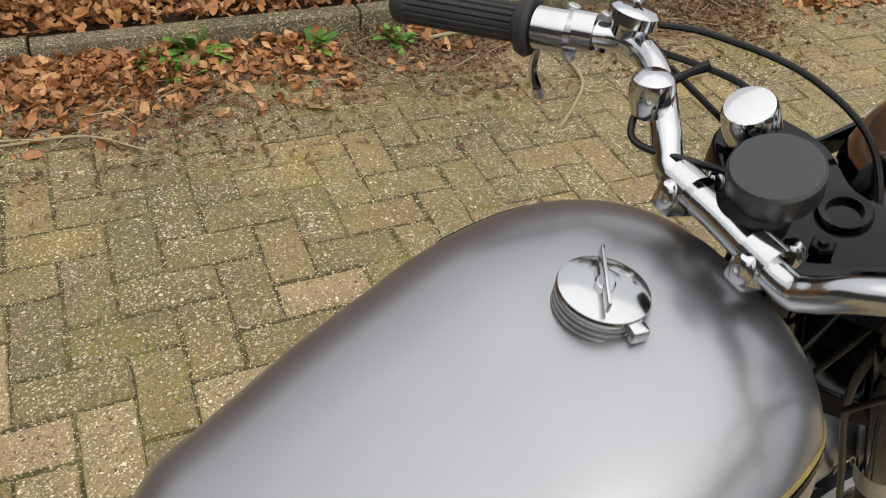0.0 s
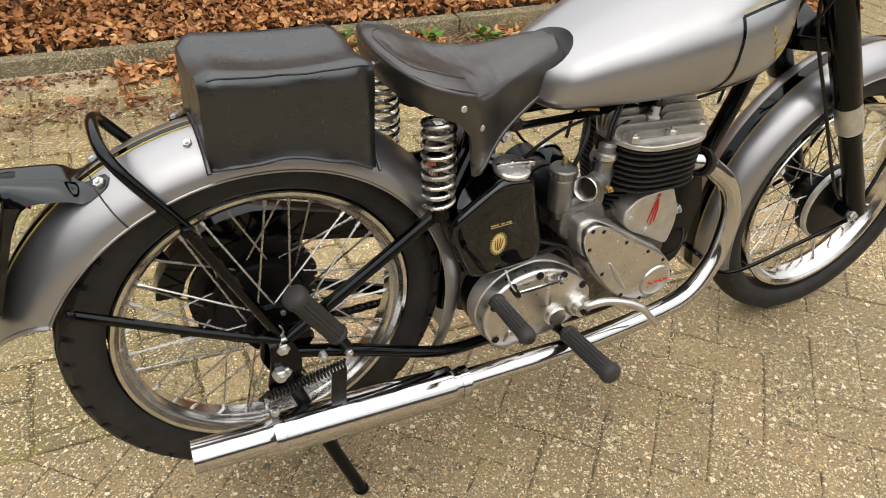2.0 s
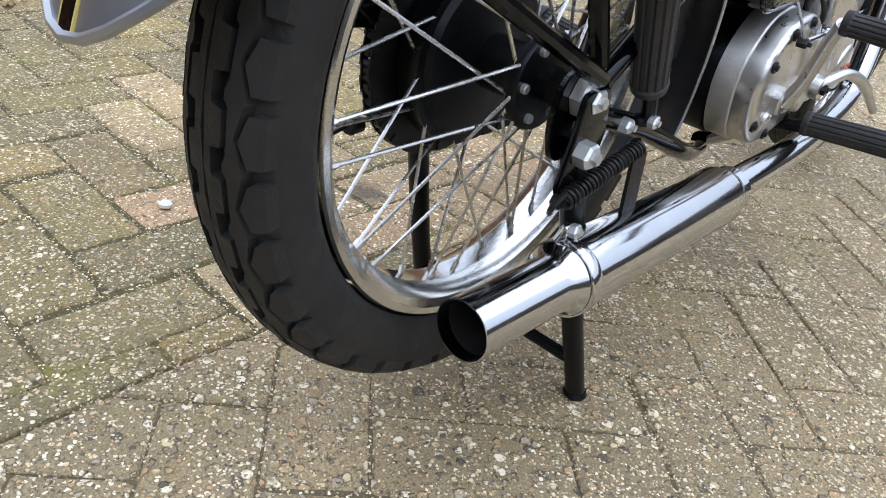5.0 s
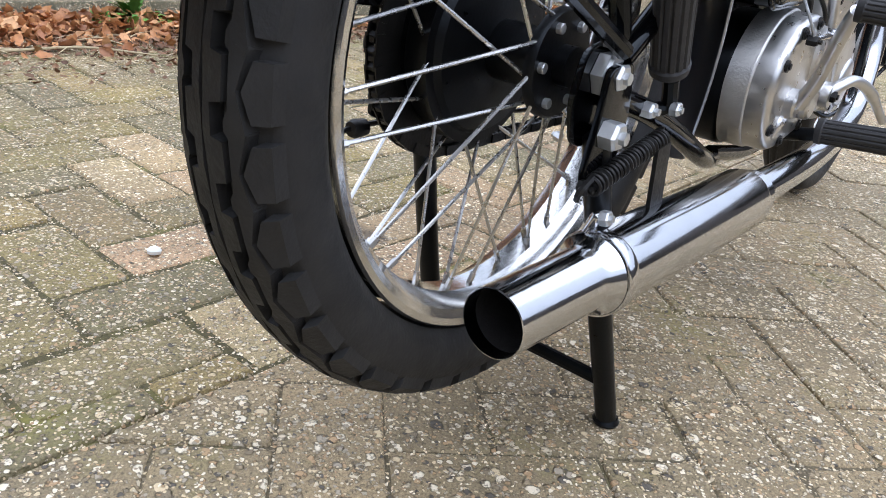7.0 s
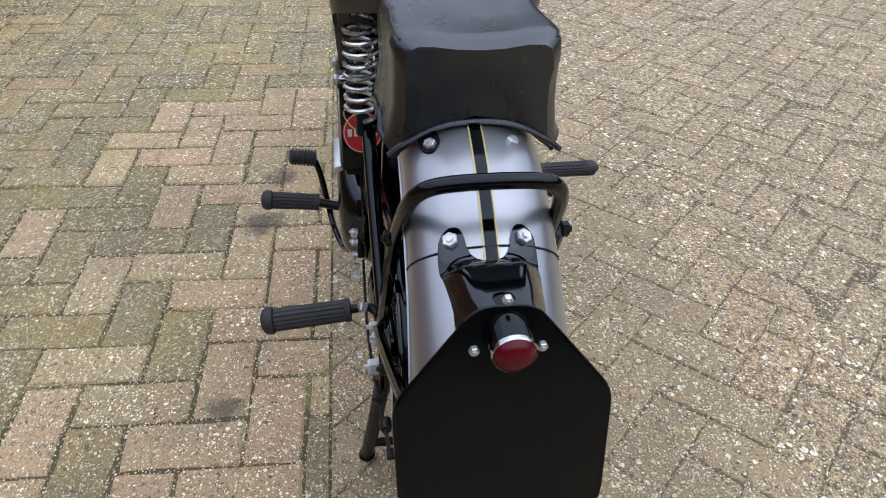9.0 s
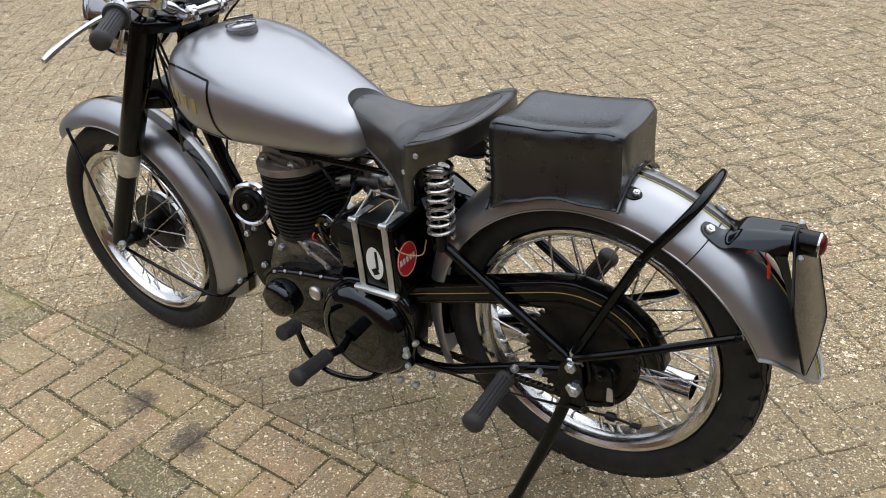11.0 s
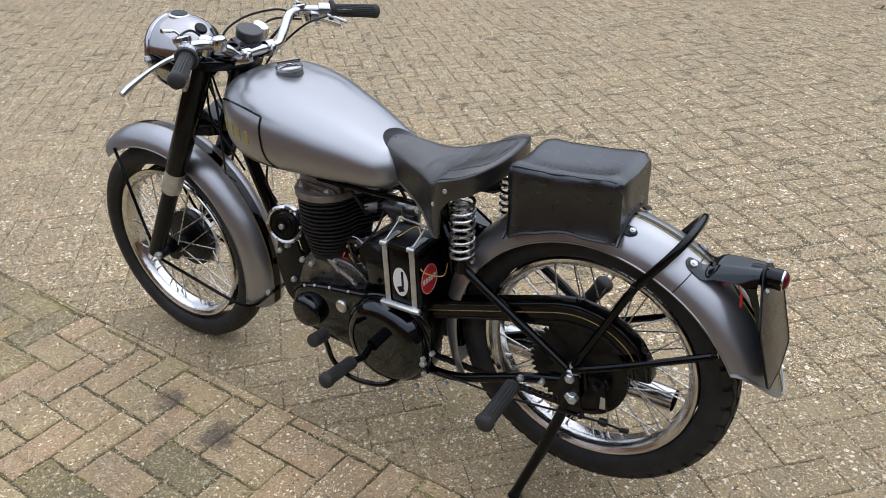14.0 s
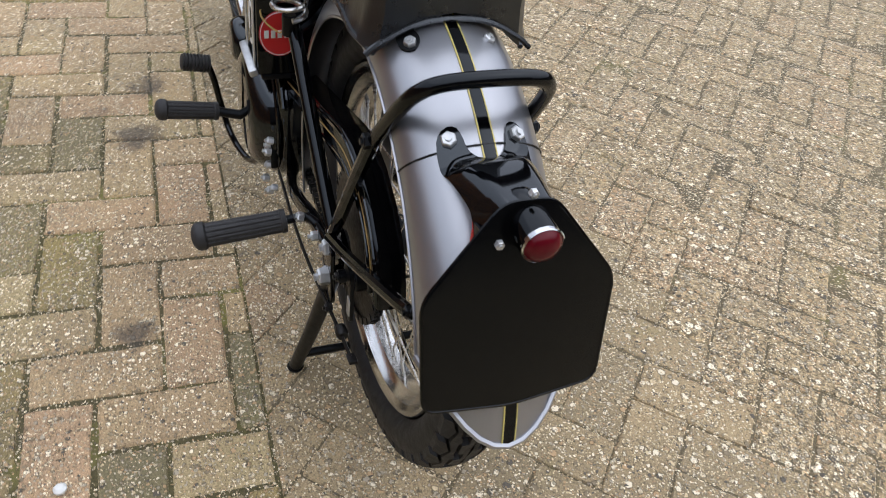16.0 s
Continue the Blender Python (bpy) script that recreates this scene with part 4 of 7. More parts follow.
for k in range(15):
    z = 0.468 + k * 0.0108
    v, f = slab(barrel_plan(min(1.0, 0.80 + 0.034 * k), 0.0 if z < 0.535 else 1.0), 0, 0.0036, 0.0010)
    part("cylinder_fin", ([Vector((q[0], q[2], z + q[1] + 0.0006 * math.sin(40 * q[0] + k))) for q in v], f), IRON, bike, "sooty black cast-iron fin")
v, f = slab(rounded([(0.632, -0.058), (0.752, -0.058), (0.758, 0.040), (0.730, 0.066), (0.668, 0.066), (0.640, 0.040)], 0.03, 6), 0, 0.170, 0.004)
cylinder = part("cylinder_barrel", ([Vector((q[0], q[2], 0.455 + q[1])) for q in v], f), IRON, bike, "black cast-iron cylinder barrel")
v, f = slab(rounded([(0.622, -0.108), (0.760, -0.108), (0.760, -0.040), (0.622, -0.040)], 0.02, 5), 0, 0.085, 0.003)
part("valve_chest", ([Vector((q[0], q[2], 0.542 + q[1])) for q in v], f), IRON, cylinder)
head_out = barrel_plan(1.04, 1.02)
v, f = slab(head_out, 0, 0.009, 0.003)
flank = [(0.700 + 0.0812 * math.sin(a), 0.012 + 0.0792 * math.cos(a)) for a in np.linspace(math.pi * 0.52, -math.pi * 0.52, 24)]
fv, ff = slab(flank, 0, 0.0165, 0.003)
head = part("cylinder_head", ([Vector((q[0], q[2], 0.628 + q[1])) for q in v], f), CAST, bike, "weathered light-alloy cylinder head")
part("head_flank", ([Vector((q[0], q[2], 0.6275 + q[1])) for q in fv], ff), HEAD_SHADED, head, "brown left side of the head, the tank's shade in its colour")
# head fins: cut to the plan, turned a little from the bike's line, with gaps round the plug and the bolts
turn_ = radians(-7)
ux, uy = math.cos(turn_), math.sin(turn_)


def in_plan(x, y):
    inside = False
    for (x0, y0), (x1, y1) in zip(head_out, head_out[1:] + head_out[:1]):
        if (y0 > y) != (y1 > y) and x < (x1 - x0) * (y - y0) / (y1 - y0) + x0:
            inside = not inside
    return inside


for k in range(14):
    off = -0.1065 + k * 0.0142
    spots = [t for t in np.linspace(-0.13, 0.13, 131) if in_plan(0.690 + ux * t - uy * off, -0.014 + uy * t + ux * off)]
    if len(spots) < 12:
        continue
    t0, t1 = float(spots[0]) + 0.003, float(spots[-1]) - 0.002
    h = min(0.045, 0.009 + 0.52 * max(0.0, min(off + 0.108, 0.088 - off)))
    spans = [(t0, t1)]
    if -0.075 < off < -0.020:
        spans = [(t0 + 0.004, -0.024 + 0.006 * (k % 2)), (0.020 - 0.004 * (k % 2), t1)]
    elif off > 0.0 and k % 3 == 1:
        spans = [(t0, 0.012), (0.030, t1)]
    for a0, a1 in spans:
        v, f = slab(rounded([(a0, 0.0), (a1, 0.0), (a1 - 0.001, h * 0.80), (a1 - 0.005, h), (a0 + 0.007, h * 0.97), (a0 + 0.001, h * 0.76)], 0.005), -0.0021, 0.0021, 0.0009)
        # fins on the left take the darker brown painted for the tank's shade
        part("head_fin", ([Vector((0.690 + ux * q[0] - uy * (off + q[1]), -0.014 + uy * q[0] + ux * (off + q[1]), 0.634 + q[2])) for q in v], f), CAST if off < 0.034 else HEAD_SHADED, head)
for x, y in ((0.612, -0.114), (0.690, -0.116), (0.758, -0.112), (0.770, -0.010), (0.742, 0.058), (0.660, 0.058), (0.632, -0.006)):
    bolt((x, y, 0.641), (0, 0, 1), 0.0095, 0.012, head, CAST)
part("spark_plug", lathe([(0.012, 0.0), (0.012, 0.012), (0.008, 0.014), (0.0075, 0.036), (0.005, 0.04), (0.005, 0.052), (0, 0.052)], (0.690, -0.064, 0.640), (0.05, -0.05, 1), 16), WHITE, head, "white ceramic spark plug")
part("plug_cap", sweep([(0.692, -0.066, 0.672), (0.695, -0.062, 0.684), (0.700, -0.04, 0.690)], 0.009, 10, 4), CABLE, head)
part("plug_lead", sweep([(0.700, -0.03, 0.676), (0.66, 0.0, 0.672), (0.60, 0.03, 0.640), (0.575, 0.02, 0.590)], 0.0035, 8, 6), CABLE, bike)
crank = part("crankcase", slab(rounded([(0.545, 0.265), (0.590, 0.225), (0.720, 0.222), (0.790, 0.270), (0.800, 0.360), (0.765, 0.440), (0.720, 0.470), (0.610, 0.470), (0.555, 0.430)], 0.03), -0.062, 0.062, 0.008), OILED, bike, "oil-stained cast alloy crankcase")
TIMING = rounded([(0.540, 0.447), (0.536, 0.486), (0.560, 0.497), (0.590, 0.482), (0.642, 0.446), (0.735, 0.386), (0.764, 0.355), (0.772, 0.322), (0.758, 0.296), (0.722, 0.279), (0.680, 0.290), (0.628, 0.322), (0.575, 0.386)], 0.024, 5)
tcx = sum((Vector(p) for p in TIMING), Vector((0, 0))) / len(TIMING)
timing = part("timing_case", slab([(tcx.x + (x - tcx.x) * 1.05, tcx.y + (z - tcx.y) * 1.05) for x, z in TIMING], -0.030, -0.116, 0.009), CAST, bike, "cast alloy timing case with a polished cover")
cover = part("timing_cover", slab(TIMING, -0.115, -0.1295, 0.006, dome=0.0012), ALLOY, timing, "polished alloy cover with red emblem")
for x, z in ((0.551, 0.484), (0.575, 0.478), (0.634, 0.440), (0.692, 0.405), (0.736, 0.374), (0.763, 0.338), (0.700, 0.291), (0.650, 0.314), (0.592, 0.380), (0.551, 0.445)):
    disc((x, -0.1285, z), (0, -1, 0), 0.0042, 0.0022, cover, DARKSTEEL, "cover_screw", seg=12)
part("round_boss", lathe([(0.0365, 0.0), (0.0355, 0.0035), (0.0325, 0.0062), (0.027, 0.0074), (0, 0.0078)], (0.7285, -0.128, 0.3265), (0, -1, 0), 44), ALLOY, cover)
part("cover_web", sweep([(0.604, -0.1300, 0.402), (0.628, -0.1302, 0.366), (0.652, -0.1298, 0.332)], [0.002, 0.006, 0.003], 8, 4), ALLOY, cover)
for k, (x, w, lean) in enumerate(((0.7125, 0.013, 30), (0.7265, 0.009, -20), (0.7375, 0.009, 40), (0.7490, 0.010, -30))):
    part("emblem_bar", block((w, 0.0014, 0.0045), 0.0004, (x, -0.1362, 0.3275 + 0.0015 * (k % 2)), (0, 10 + lean * 0.4, 0)), RED, cover, "red enamel emblem stroke")
part("magneto_tower", slab(rounded([(0.520, 0.440), (0.514, 0.500), (0.535, 0.532), (0.588, 0.530), (0.624, 0.470), (0.60, 0.42)], 0.024), -0.020, -0.082, 0.012), ZINC, bike, "dull cast magneto drive case")
tappet = part("tappet_cover", slab(rounded([(0.642, 0.482), (0.668, 0.508), (0.748, 0.517), (0.773, 0.464), (0.774, 0.424), (0.764, 0.384), (0.700, 0.420), (0.667, 0.436), (0.646, 0.456)], 0.012), -0.050, -0.100, 0.0035, dome=0.0012), CAST, bike, "satin alloy tappet cover with red emblem")
for x0, x1, zt in ((0.7135, 0.7000, 0.450), (0.7150, 0.7080, 0.444), (0.7165, 0.7155, 0.450)):
    part("emblem_stroke", sweep([(0.7150, -0.1020, 0.502), ((0.7150 + x1) / 2 + (x1 - 0.708) * 0.25, -0.1022, 0.476), (x1, -0.1020, zt)], [0.0008, 0.0016, 0.0010], 6, 5), RED, tappet, "red enamel emblem stroke")
disc((0.7150, -0.1008, 0.507), (0, -1, 0), 0.0040, 0.0016, tappet, RED, "emblem_dot", seg=14)
bolt((0.656, -0.100, 0.470), (0, -1, 0), 0.0058, 0.005, tappet)
bolt((0.698, -0.100, 0.436), (0, -1, 0), 0.0058, 0.005, tappet)
for at in ((0.785, -0.075, 0.450), (0.795, -0.070, 0.520), (0.800, -0.062, 0.300)):
    bolt(at, (0.2, -1, 0), 0.010, 0.014, bike, STEEL, "engine_bolt")
part("engine_plate", slab(rounded([(0.775, 0.480), (0.800, 0.560), (0.850, 0.545), (0.885, 0.430), (0.862, 0.300), (0.800, 0.260), (0.770, 0.330)], 0.02), -0.045, -0.052, 0.001), SATIN, bike)
part("engine_plate", slab(rounded([(0.775, 0.420), (0.800, 0.500), (0.850, 0.500), (0.880, 0.400), (0.855, 0.300), (0.800, 0.260), (0.770, 0.330)], 0.02), 0.045, 0.052, 0.001), SATIN, bike)

# gearbox, right-hand controls
gearbox = part("gearbox", slab(rounded([(0.346, 0.340), (0.352, 0.382), (0.396, 0.414), (0.452, 0.426), (0.516, 0.420), (0.560, 0.394), (0.576, 0.352), (0.562, 0.312), (0.516, 0.286), (0.440, 0.262), (0.388, 0.262), (0.356, 0.295)], 0.03), -0.040, -0.078, 0.006), SATIN, bike, "black-backed gearbox with a polished alloy end cover")
GB = rounded([(0.342, 0.348), (0.350, 0.380), (0.371, 0.406), (0.399, 0.424), (0.452, 0.433), (0.497, 0.420), (0.548, 0.386), (0.571, 0.352), (0.569, 0.324), (0.526, 0.284), (0.428, 0.268), (0.380, 0.271), (0.354, 0.304)], 0.026, 5)
part("gearbox_shell", slab([(0.452 + (x - 0.452) * 1.03, 0.350 + (z - 0.350) * 1.03) for x, z in GB], -0.077, -0.1065, 0.0025), CAST, gearbox, "cast alloy shell")
end_cover = part("end_cover", slab(GB, -0.1060, -0.1345, 0.008, dome=0.003), ALLOY, gearbox, "polished alloy end cover, stained")
for x, z in ((0.362, 0.376), (0.395, 0.411), (0.448, 0.421), (0.500, 0.408), (0.546, 0.374), (0.556, 0.330), (0.505, 0.290), (0.430, 0.279), (0.372, 0.300)):
    part("cover_stud", both(lathe([(0.0075, 0), (0.0070, 0.0035), (0, 0.004)], (x, -0.1335, z), (0, -1, 0), 16), lathe([(0.0042, 0), (0.0038, 0.006), (0, 0.0065)], (x, -0.1335, z), (0, -1, 0), 8)), DARKSTEEL, end_cover)
part("cover_rib", sweep([(0.468, -0.1345, 0.418), (0.470, -0.1365, 0.384), (0.474, -0.1360, 0.352)], [0.006, 0.010, 0.006], 10, 4), ALLOY, end_cover)
part("cover_rib", sweep([(0.392, -0.1340, 0.288), (0.402, -0.1360, 0.310), (0.424, -0.1350, 0.318)], [0.004, 0.008, 0.004], 10, 4), ALLOY, end_cover)
disc((0.492, -0.1340, 0.322), (0, -1, 0), 0.021, 0.014, end_cover, ALLOY, "shaft_boss", seg=32)
disc((0.541, -0.1330, 0.330), (0, -1, 0), 0.024, 0.012, end_cover, ALLOY, "shaft_boss", seg=32)
disc((0.410, -0.1330, 0.330), (0, -1, 0), 0.018, 0.016, end_cover, ALLOY, "shaft_boss", seg=32)
part("clutch_arm", both(sweep([(0.397, -0.145, 0.405), (0.440, -0.147, 0.408), (0.486, -0.145, 0.408)], [0.0036, 0.0034, 0.0036], 8, 4), lathe([(0, -0.007), (0.007, -0.005), (0.0085, 0.0), (0.007, 0.005), (0, 0.007)], (0.488, -0.145, 0.408), (0, -1, 0), 16)), CHROME, gearbox, "bright clutch lever")
bolt((0.397, -0.139, 0.405), (0, -1, 0), 0.0065, 0.012, gearbox, DARKSTEEL)
part("clutch_cable", sweep([(0.397, -0.146, 0.407), (0.386, -0.140, 0.424), (0.380, -0.126, 0.448)], 0.0018, 6, 4), STEEL, gearbox)
kick = part("kick_starter", sweep([(0.410, -0.148, 0.330), (0.394, -0.164, 0.366), (0.352, -0.182, 0.424), (0.328, -0.192, 0.448)], [0.010, 0.008, 0.008, 0.007], 12, 5), ALLOY, bike, "bright kick-start crank with folding pedal")


def peg(name, a, b, r, parent, label, cap_r=1.18, ribs=14):
    """A ribbed rubber with a swollen end."""
    a, b = Vector(a), Vector(b)
    d = (b - a).normalized()
    u = d.cross(Vector((0, 0, 1)) if abs(d.z) < 0.9 else Vector((1, 0, 0))).normalized()
    w = d.cross(u)
    n = (b - a).length
    rings = []
    for s, k in ((0, 0.55), (0.001, 1.0), (0.008, 1.05), (0.010, 0.97), (n * 0.5, 1.0), (n - 0.014, 1.02), (n - 0.011, cap_r), (n - 0.003, cap_r), (n + 0.001, cap_r * 0.93), (n + 0.0045, cap_r * 0.74), (n + 0.0068, cap_r * 0.48), (n + 0.0078, 0.15)):
        ring = []
        for i in range(ribs * 4):
            groove = 0.90 if i % 4 in (0,) and 0.009 < s < n - 0.013 else 1.0
            ang = math.tau * i / (ribs * 4)
            ring.append(a + d * s + r * k * groove * (math.cos(ang) * u + math.sin(ang) * w))
        rings.append(ring)
    return part(name, loft(rings), GRIP, parent, label, 30)


pedal = peg("pedal_rubber", (0.324, -0.192, 0.450), (0.326, -0.290, 0.450), 0.0130, kick, "worn grey-black rubber sleeve", 1.06)
# no hole is cut: a dark disc paints the shade inside the sleeve's end
disc((0.3262, -0.2950, 0.450), (0, -1, 0), 0.0062, 0.0042, pedal, IRON, "sleeve_bore", seg=16)
part("gear_lever", both(sweep([(0.543, -0.150, 0.330), (0.552, -0.160, 0.343), (0.580, -0.170, 0.350), (0.622, -0.180, 0.340), (0.650, -0.188, 0.326)], [0.011, 0.0085, 0.0075, 0.0080, 0.0085], 12, 6),
                        sweep([(0.648, -0.186, 0.330), (0.664, -0.196, 0.312), (0.682, -0.207, 0.291)], [0.0078, 0.0062, 0.0055], 12, 4),
                        lathe([(0, -0.008), (0.016, -0.008), (0.0175, 0.0), (0.016, 0.012), (0, 0.013)], (0.542, -0.144, 0.330), (0, -1, 0), 24)), ALLOY, bike, "bright alloy gear lever")
bolt((0.542, -0.156, 0.330), (0, -1, 0), 0.0085, 0.007, bike, DARKSTEEL)
rest_bar = part("footrest_bar", sweep([(0.512, -0.17, 0.285), (0.512, -0.06, 0.262), (0.512, 0.06, 0.258), (0.528, 0.19, 0.281)], 0.009, 12, 4), SATIN, bike)
peg("footrest_rubber", (0.511, -0.158, 0.288), (0.514, -0.290, 0.300), 0.0165, rest_bar, "black ribbed rubber footrest")
peg("footrest_rubber", (0.526, 0.186, 0.282), (0.520, 0.290, 0.297), 0.0165, rest_bar, "black ribbed rubber footrest")
right_peg = part("pillion_peg", sweep([(0.085, -0.090, 0.345), (0.106, -0.106, 0.350), (0.096, -0.108, 0.376)], 0.0075, 10, 4), SATIN, bike, "pillion footrest folded up")
peg("peg_rubber", (0.090, -0.106, 0.384), (0.019, -0.116, 0.494), 0.0175, right_peg, "black ribbed rubber")
bolt((0.104, -0.112, 0.350), (0, -1, 0), 0.007, 0.008, right_peg)
left_peg = part("pillion_peg", sweep([(0.060, 0.088, 0.352), (0.112, 0.108, 0.346), (0.116, 0.140, 0.342)], 0.007, 10, 4), SATIN, bike, "pillion footrest folded out")
peg("peg_rubber", (0.116, 0.138, 0.342), (0.116, 0.266, 0.330), 0.0175, left_peg, "black ribbed rubber")
bolt((0.108, 0.116, 0.350), (0, 1, 0.4), 0.008, 0.010, left_peg)

def oval(centre, a, b, axis, height, seg=36):
    """A thin oval plate; axis 'x-' faces backwards, 'y' to the left."""
    verts, n = [], seg
    for h in (0, height):
        for k in range(n):
            u, w = a * math.cos(math.tau * k / n), b * math.sin(math.tau * k / n)
            verts.append(Vector(centre) + (Vector((-h, u, w)) if axis == "x-" else Vector((u, h, w))))
    return verts, [tuple(range(n)), tuple(range(2 * n - 1, n - 1, -1)), *[(k, (k + 1) % n, n + (k + 1) % n, n + k) for k in range(n)]]


# oil tank
OIL = rounded([(0.279, 0.527), (0.279, 0.549), (0.290, 0.566), (0.342, 0.603), (0.366, 0.617), (0.422, 0.612), (0.434, 0.550), (0.455, 0.476), (0.453, 0.453), (0.437, 0.440), (0.335, 0.434), (0.316, 0.446)], 0.017)
oil = part("oil_tank", slab(OIL, -0.026, -0.118, 0.010, dome=0.003), GLOSS, bike, "gloss black oil tank with gold transfer")
oc = sum((Vector(p) for p in OIL), Vector((0, 0))) / len(OIL)
bead = [(p[0] + (p[0] - oc.x) * 0.002, -0.108, p[1] + (p[1] - oc.y) * 0.002) for p in OIL]
part("tank_bead", sweep([*bead, bead[0]], 0.0028, 7, 1), BLACK, oil)
oil_neck = part("oil_filler", lathe([(0, 0.0205), (0.020, 0.0202), (0.0290, 0.0192), (0.0315, 0.0170), (0.0320, 0.0125), (0.0305, 0.0100), (0, 0.0100)], (0.392, -0.088, 0.609), (0.0, -0.16, 1), 40), ALLOY, oil, "bright flat oil filler cap")
part("filler_neck", lathe([(0.0275, 0.0105), (0.0275, -0.014), (0, -0.014)], (0.392, -0.086, 0.609), (0.0, -0.10, 1), 32), BLACK, oil_neck)
part("lever", both(block((0.060, 0.006, 0.0035), 0.0014, (0.3945, -0.0912, 0.6312), (9, 0, -6)), block((0.012, 0.010, 0.010), 0.002, (0.4255, -0.0935, 0.6275), (9, 0, -6))), CHROME, oil_neck)
bolt((0.392, -0.0910, 0.6312), (0, -0.16, 1), 0.0045, 0.004, oil_neck, CHROME)
part("badge", oval((0.363, -0.1216, 0.503), 0.0122, 0.0182, "y", -0.0010), CREAM, oil, "oval cream and gold transfer")
for k in range(26):
    a = math.tau * k / 26
    part("badge_tick", block((0.0016, 0.0008, 0.0032), 0, (0.363 + 0.0145 * math.cos(a), -0.1223, 0.503 + 0.0205 * math.sin(a)), (0, 90 - math.degrees(a), 0)), FADED, oil, "tiny gold transfer tick")
for k in range(4):
    part("badge_stroke", block((0.0014, 0.0010, 0.025 - 0.0045 * abs(k - 1.5)), 0, (0.3570 + 0.004 * k, -0.1232, 0.502), (0, (k - 1.5) * 7, 0)), RUSTRED, oil, "dark red transfer stroke")
part("transfer_line", block((0.040, 0.0010, 0.0011), 0, (0.366, -0.1212, 0.5365), (0, -3, 0)), FADED, oil, "thin gold transfer line")
for x, w in ((0.353, 0.014), (0.368, 0.006), (0.379, 0.010)):
    part("transfer_bar", block((w, 0.0010, 0.0022), 0, (x, -0.1212, 0.5405 + (x - 0.366) * 0.05), (0, -3, 0)), FADED, oil, "small gold lettering bar")
part("oil_pipe", sweep([(0.440, -0.090, 0.452), (0.462, -0.098, 0.440), (0.500, -0.102, 0.446), (0.530, -0.100, 0.418), (0.560, -0.098, 0.352)], 0.0045, 8, 6), CABLE, bike, "black oil pipe")

# carburettor and magneto
carb = part("carburettor", both(lathe([(0, -0.002), (0.012, -0.002), (0.0165, 0.002), (0.0165, 0.030), (0.0150, 0.034), (0.0150, 0.060), (0.0180, 0.062), (0.0180, 0.072), (0.0150, 0.076), (0.0150, 0.088), (0.009, 0.093), (0, 0.094)], (0.580, -0.090, 0.540), (0.02, 0.03, 1), 28),
                                sweep([(0.556, -0.097, 0.561), (0.580, -0.088, 0.566), (0.606, -0.072, 0.572)], [0.0185, 0.0165, 0.0155], 20, 4),
                                lathe([(0, -0.026), (0.0085, -0.026), (0.0105, -0.020), (0.0105, 0.004), (0, 0.004)], (0.580, -0.090, 0.538), (0, 0, 1), 6),
                                sweep([(0.580, -0.090, 0.520), (0.548, -0.082, 0.508), (0.516, -0.072, 0.506)], 0.0075, 10, 4)), ZINC, bike, "grey cast carburettor", 32)
part("bell_mouth", lathe([(0.0218, 0.018), (0.0232, 0.016), (0.0195, 0.006), (0.0180, -0.006), (0.0150, -0.006), (0.0170, 0.006), (0.0206, 0.017)], (0.550, -0.099, 0.560), (-0.88, -0.42, 0.06), 36, True), ALLOY, carb, "bright intake trumpet")
# a dark disc plugs the trumpet in place of the bore's shade
part("intake_bore", lathe([(0, 0.004), (0.0152, 0.004), (0.0152, -0.004), (0, -0.004)], (0.551, -0.0985, 0.560), (-0.88, -0.42, 0.06), 24), IRON, carb, "dark disc standing in for the shaded intake bore")
bowl = part("float_bowl", lathe([(0, -0.064), (0.007, -0.064), (0.0085, -0.052), (0.012, -0.046), (0.0195, -0.042), (0.0215, -0.036), (0.0215, 0.022), (0.0205, 0.024), (0.0205, 0.026), (0.0238, 0.028), (0.0238, 0.040), (0.0215, 0.043), (0.010, 0.046), (0.006, 0.047), (0.006, 0.053), (0, 0.053)], (0.511, -0.072, 0.550), (-0.05, -0.03, 1), 32), ZINC, carb, "grey cast float bowl", 25)
for k in range(18):
    a = math.tau * k / 18
    part("lid_rib", block((0.0022, 0.0030, 0.011), 0.0006, (0.511 - 0.05 * 0.034 + 0.0238 * math.cos(a), -0.072 - 0.03 * 0.034 + 0.0238 * math.sin(a), 0.584), (0, 0, math.degrees(a) + 90)), ZINC, bowl)
disc((0.5085, -0.0735, 0.600), (-0.05, -0.03, 1), 0.0045, 0.010, bowl, COPPER, "tickler", seg=12)
part("carb_flange", slab(rounded([(0.598, 0.606), (0.616, 0.602), (0.628, 0.566), (0.624, 0.540), (0.608, 0.542), (0.596, 0.572)], 0.008), -0.058, -0.070, 0.002), ZINC, carb)
for x, y, z in ((0.609, -0.070, 0.596), (0.617, -0.070, 0.548)):
    bolt((x, y, z), (0, -1, 0), 0.0068, 0.008, carb)
part("slide_ring", lathe([(0.0178, 0.0), (0.0195, 0.001), (0.0195, 0.008), (0.0178, 0.009)], (0.5812, -0.0880, 0.604), (0.02, 0.03, 1), 28, True), ALLOY, carb)
part("air_screw", lathe([(0, 0.012), (0.003, 0.012), (0.0035, 0.008), (0.006, 0.007), (0.006, 0), (0, 0)], (0.584, -0.106, 0.552), (0.1, -1, 0.1), 12), COPPER, carb, "brass air screw")
for dx in (-0.004, 0.004):
    part("slide_cable", sweep([(0.582 + dx, -0.086, 0.630), (0.590 + dx, -0.080, 0.655), (0.612 + dx, -0.066, 0.690)], 0.0026, 8, 5), CABLE, carb)
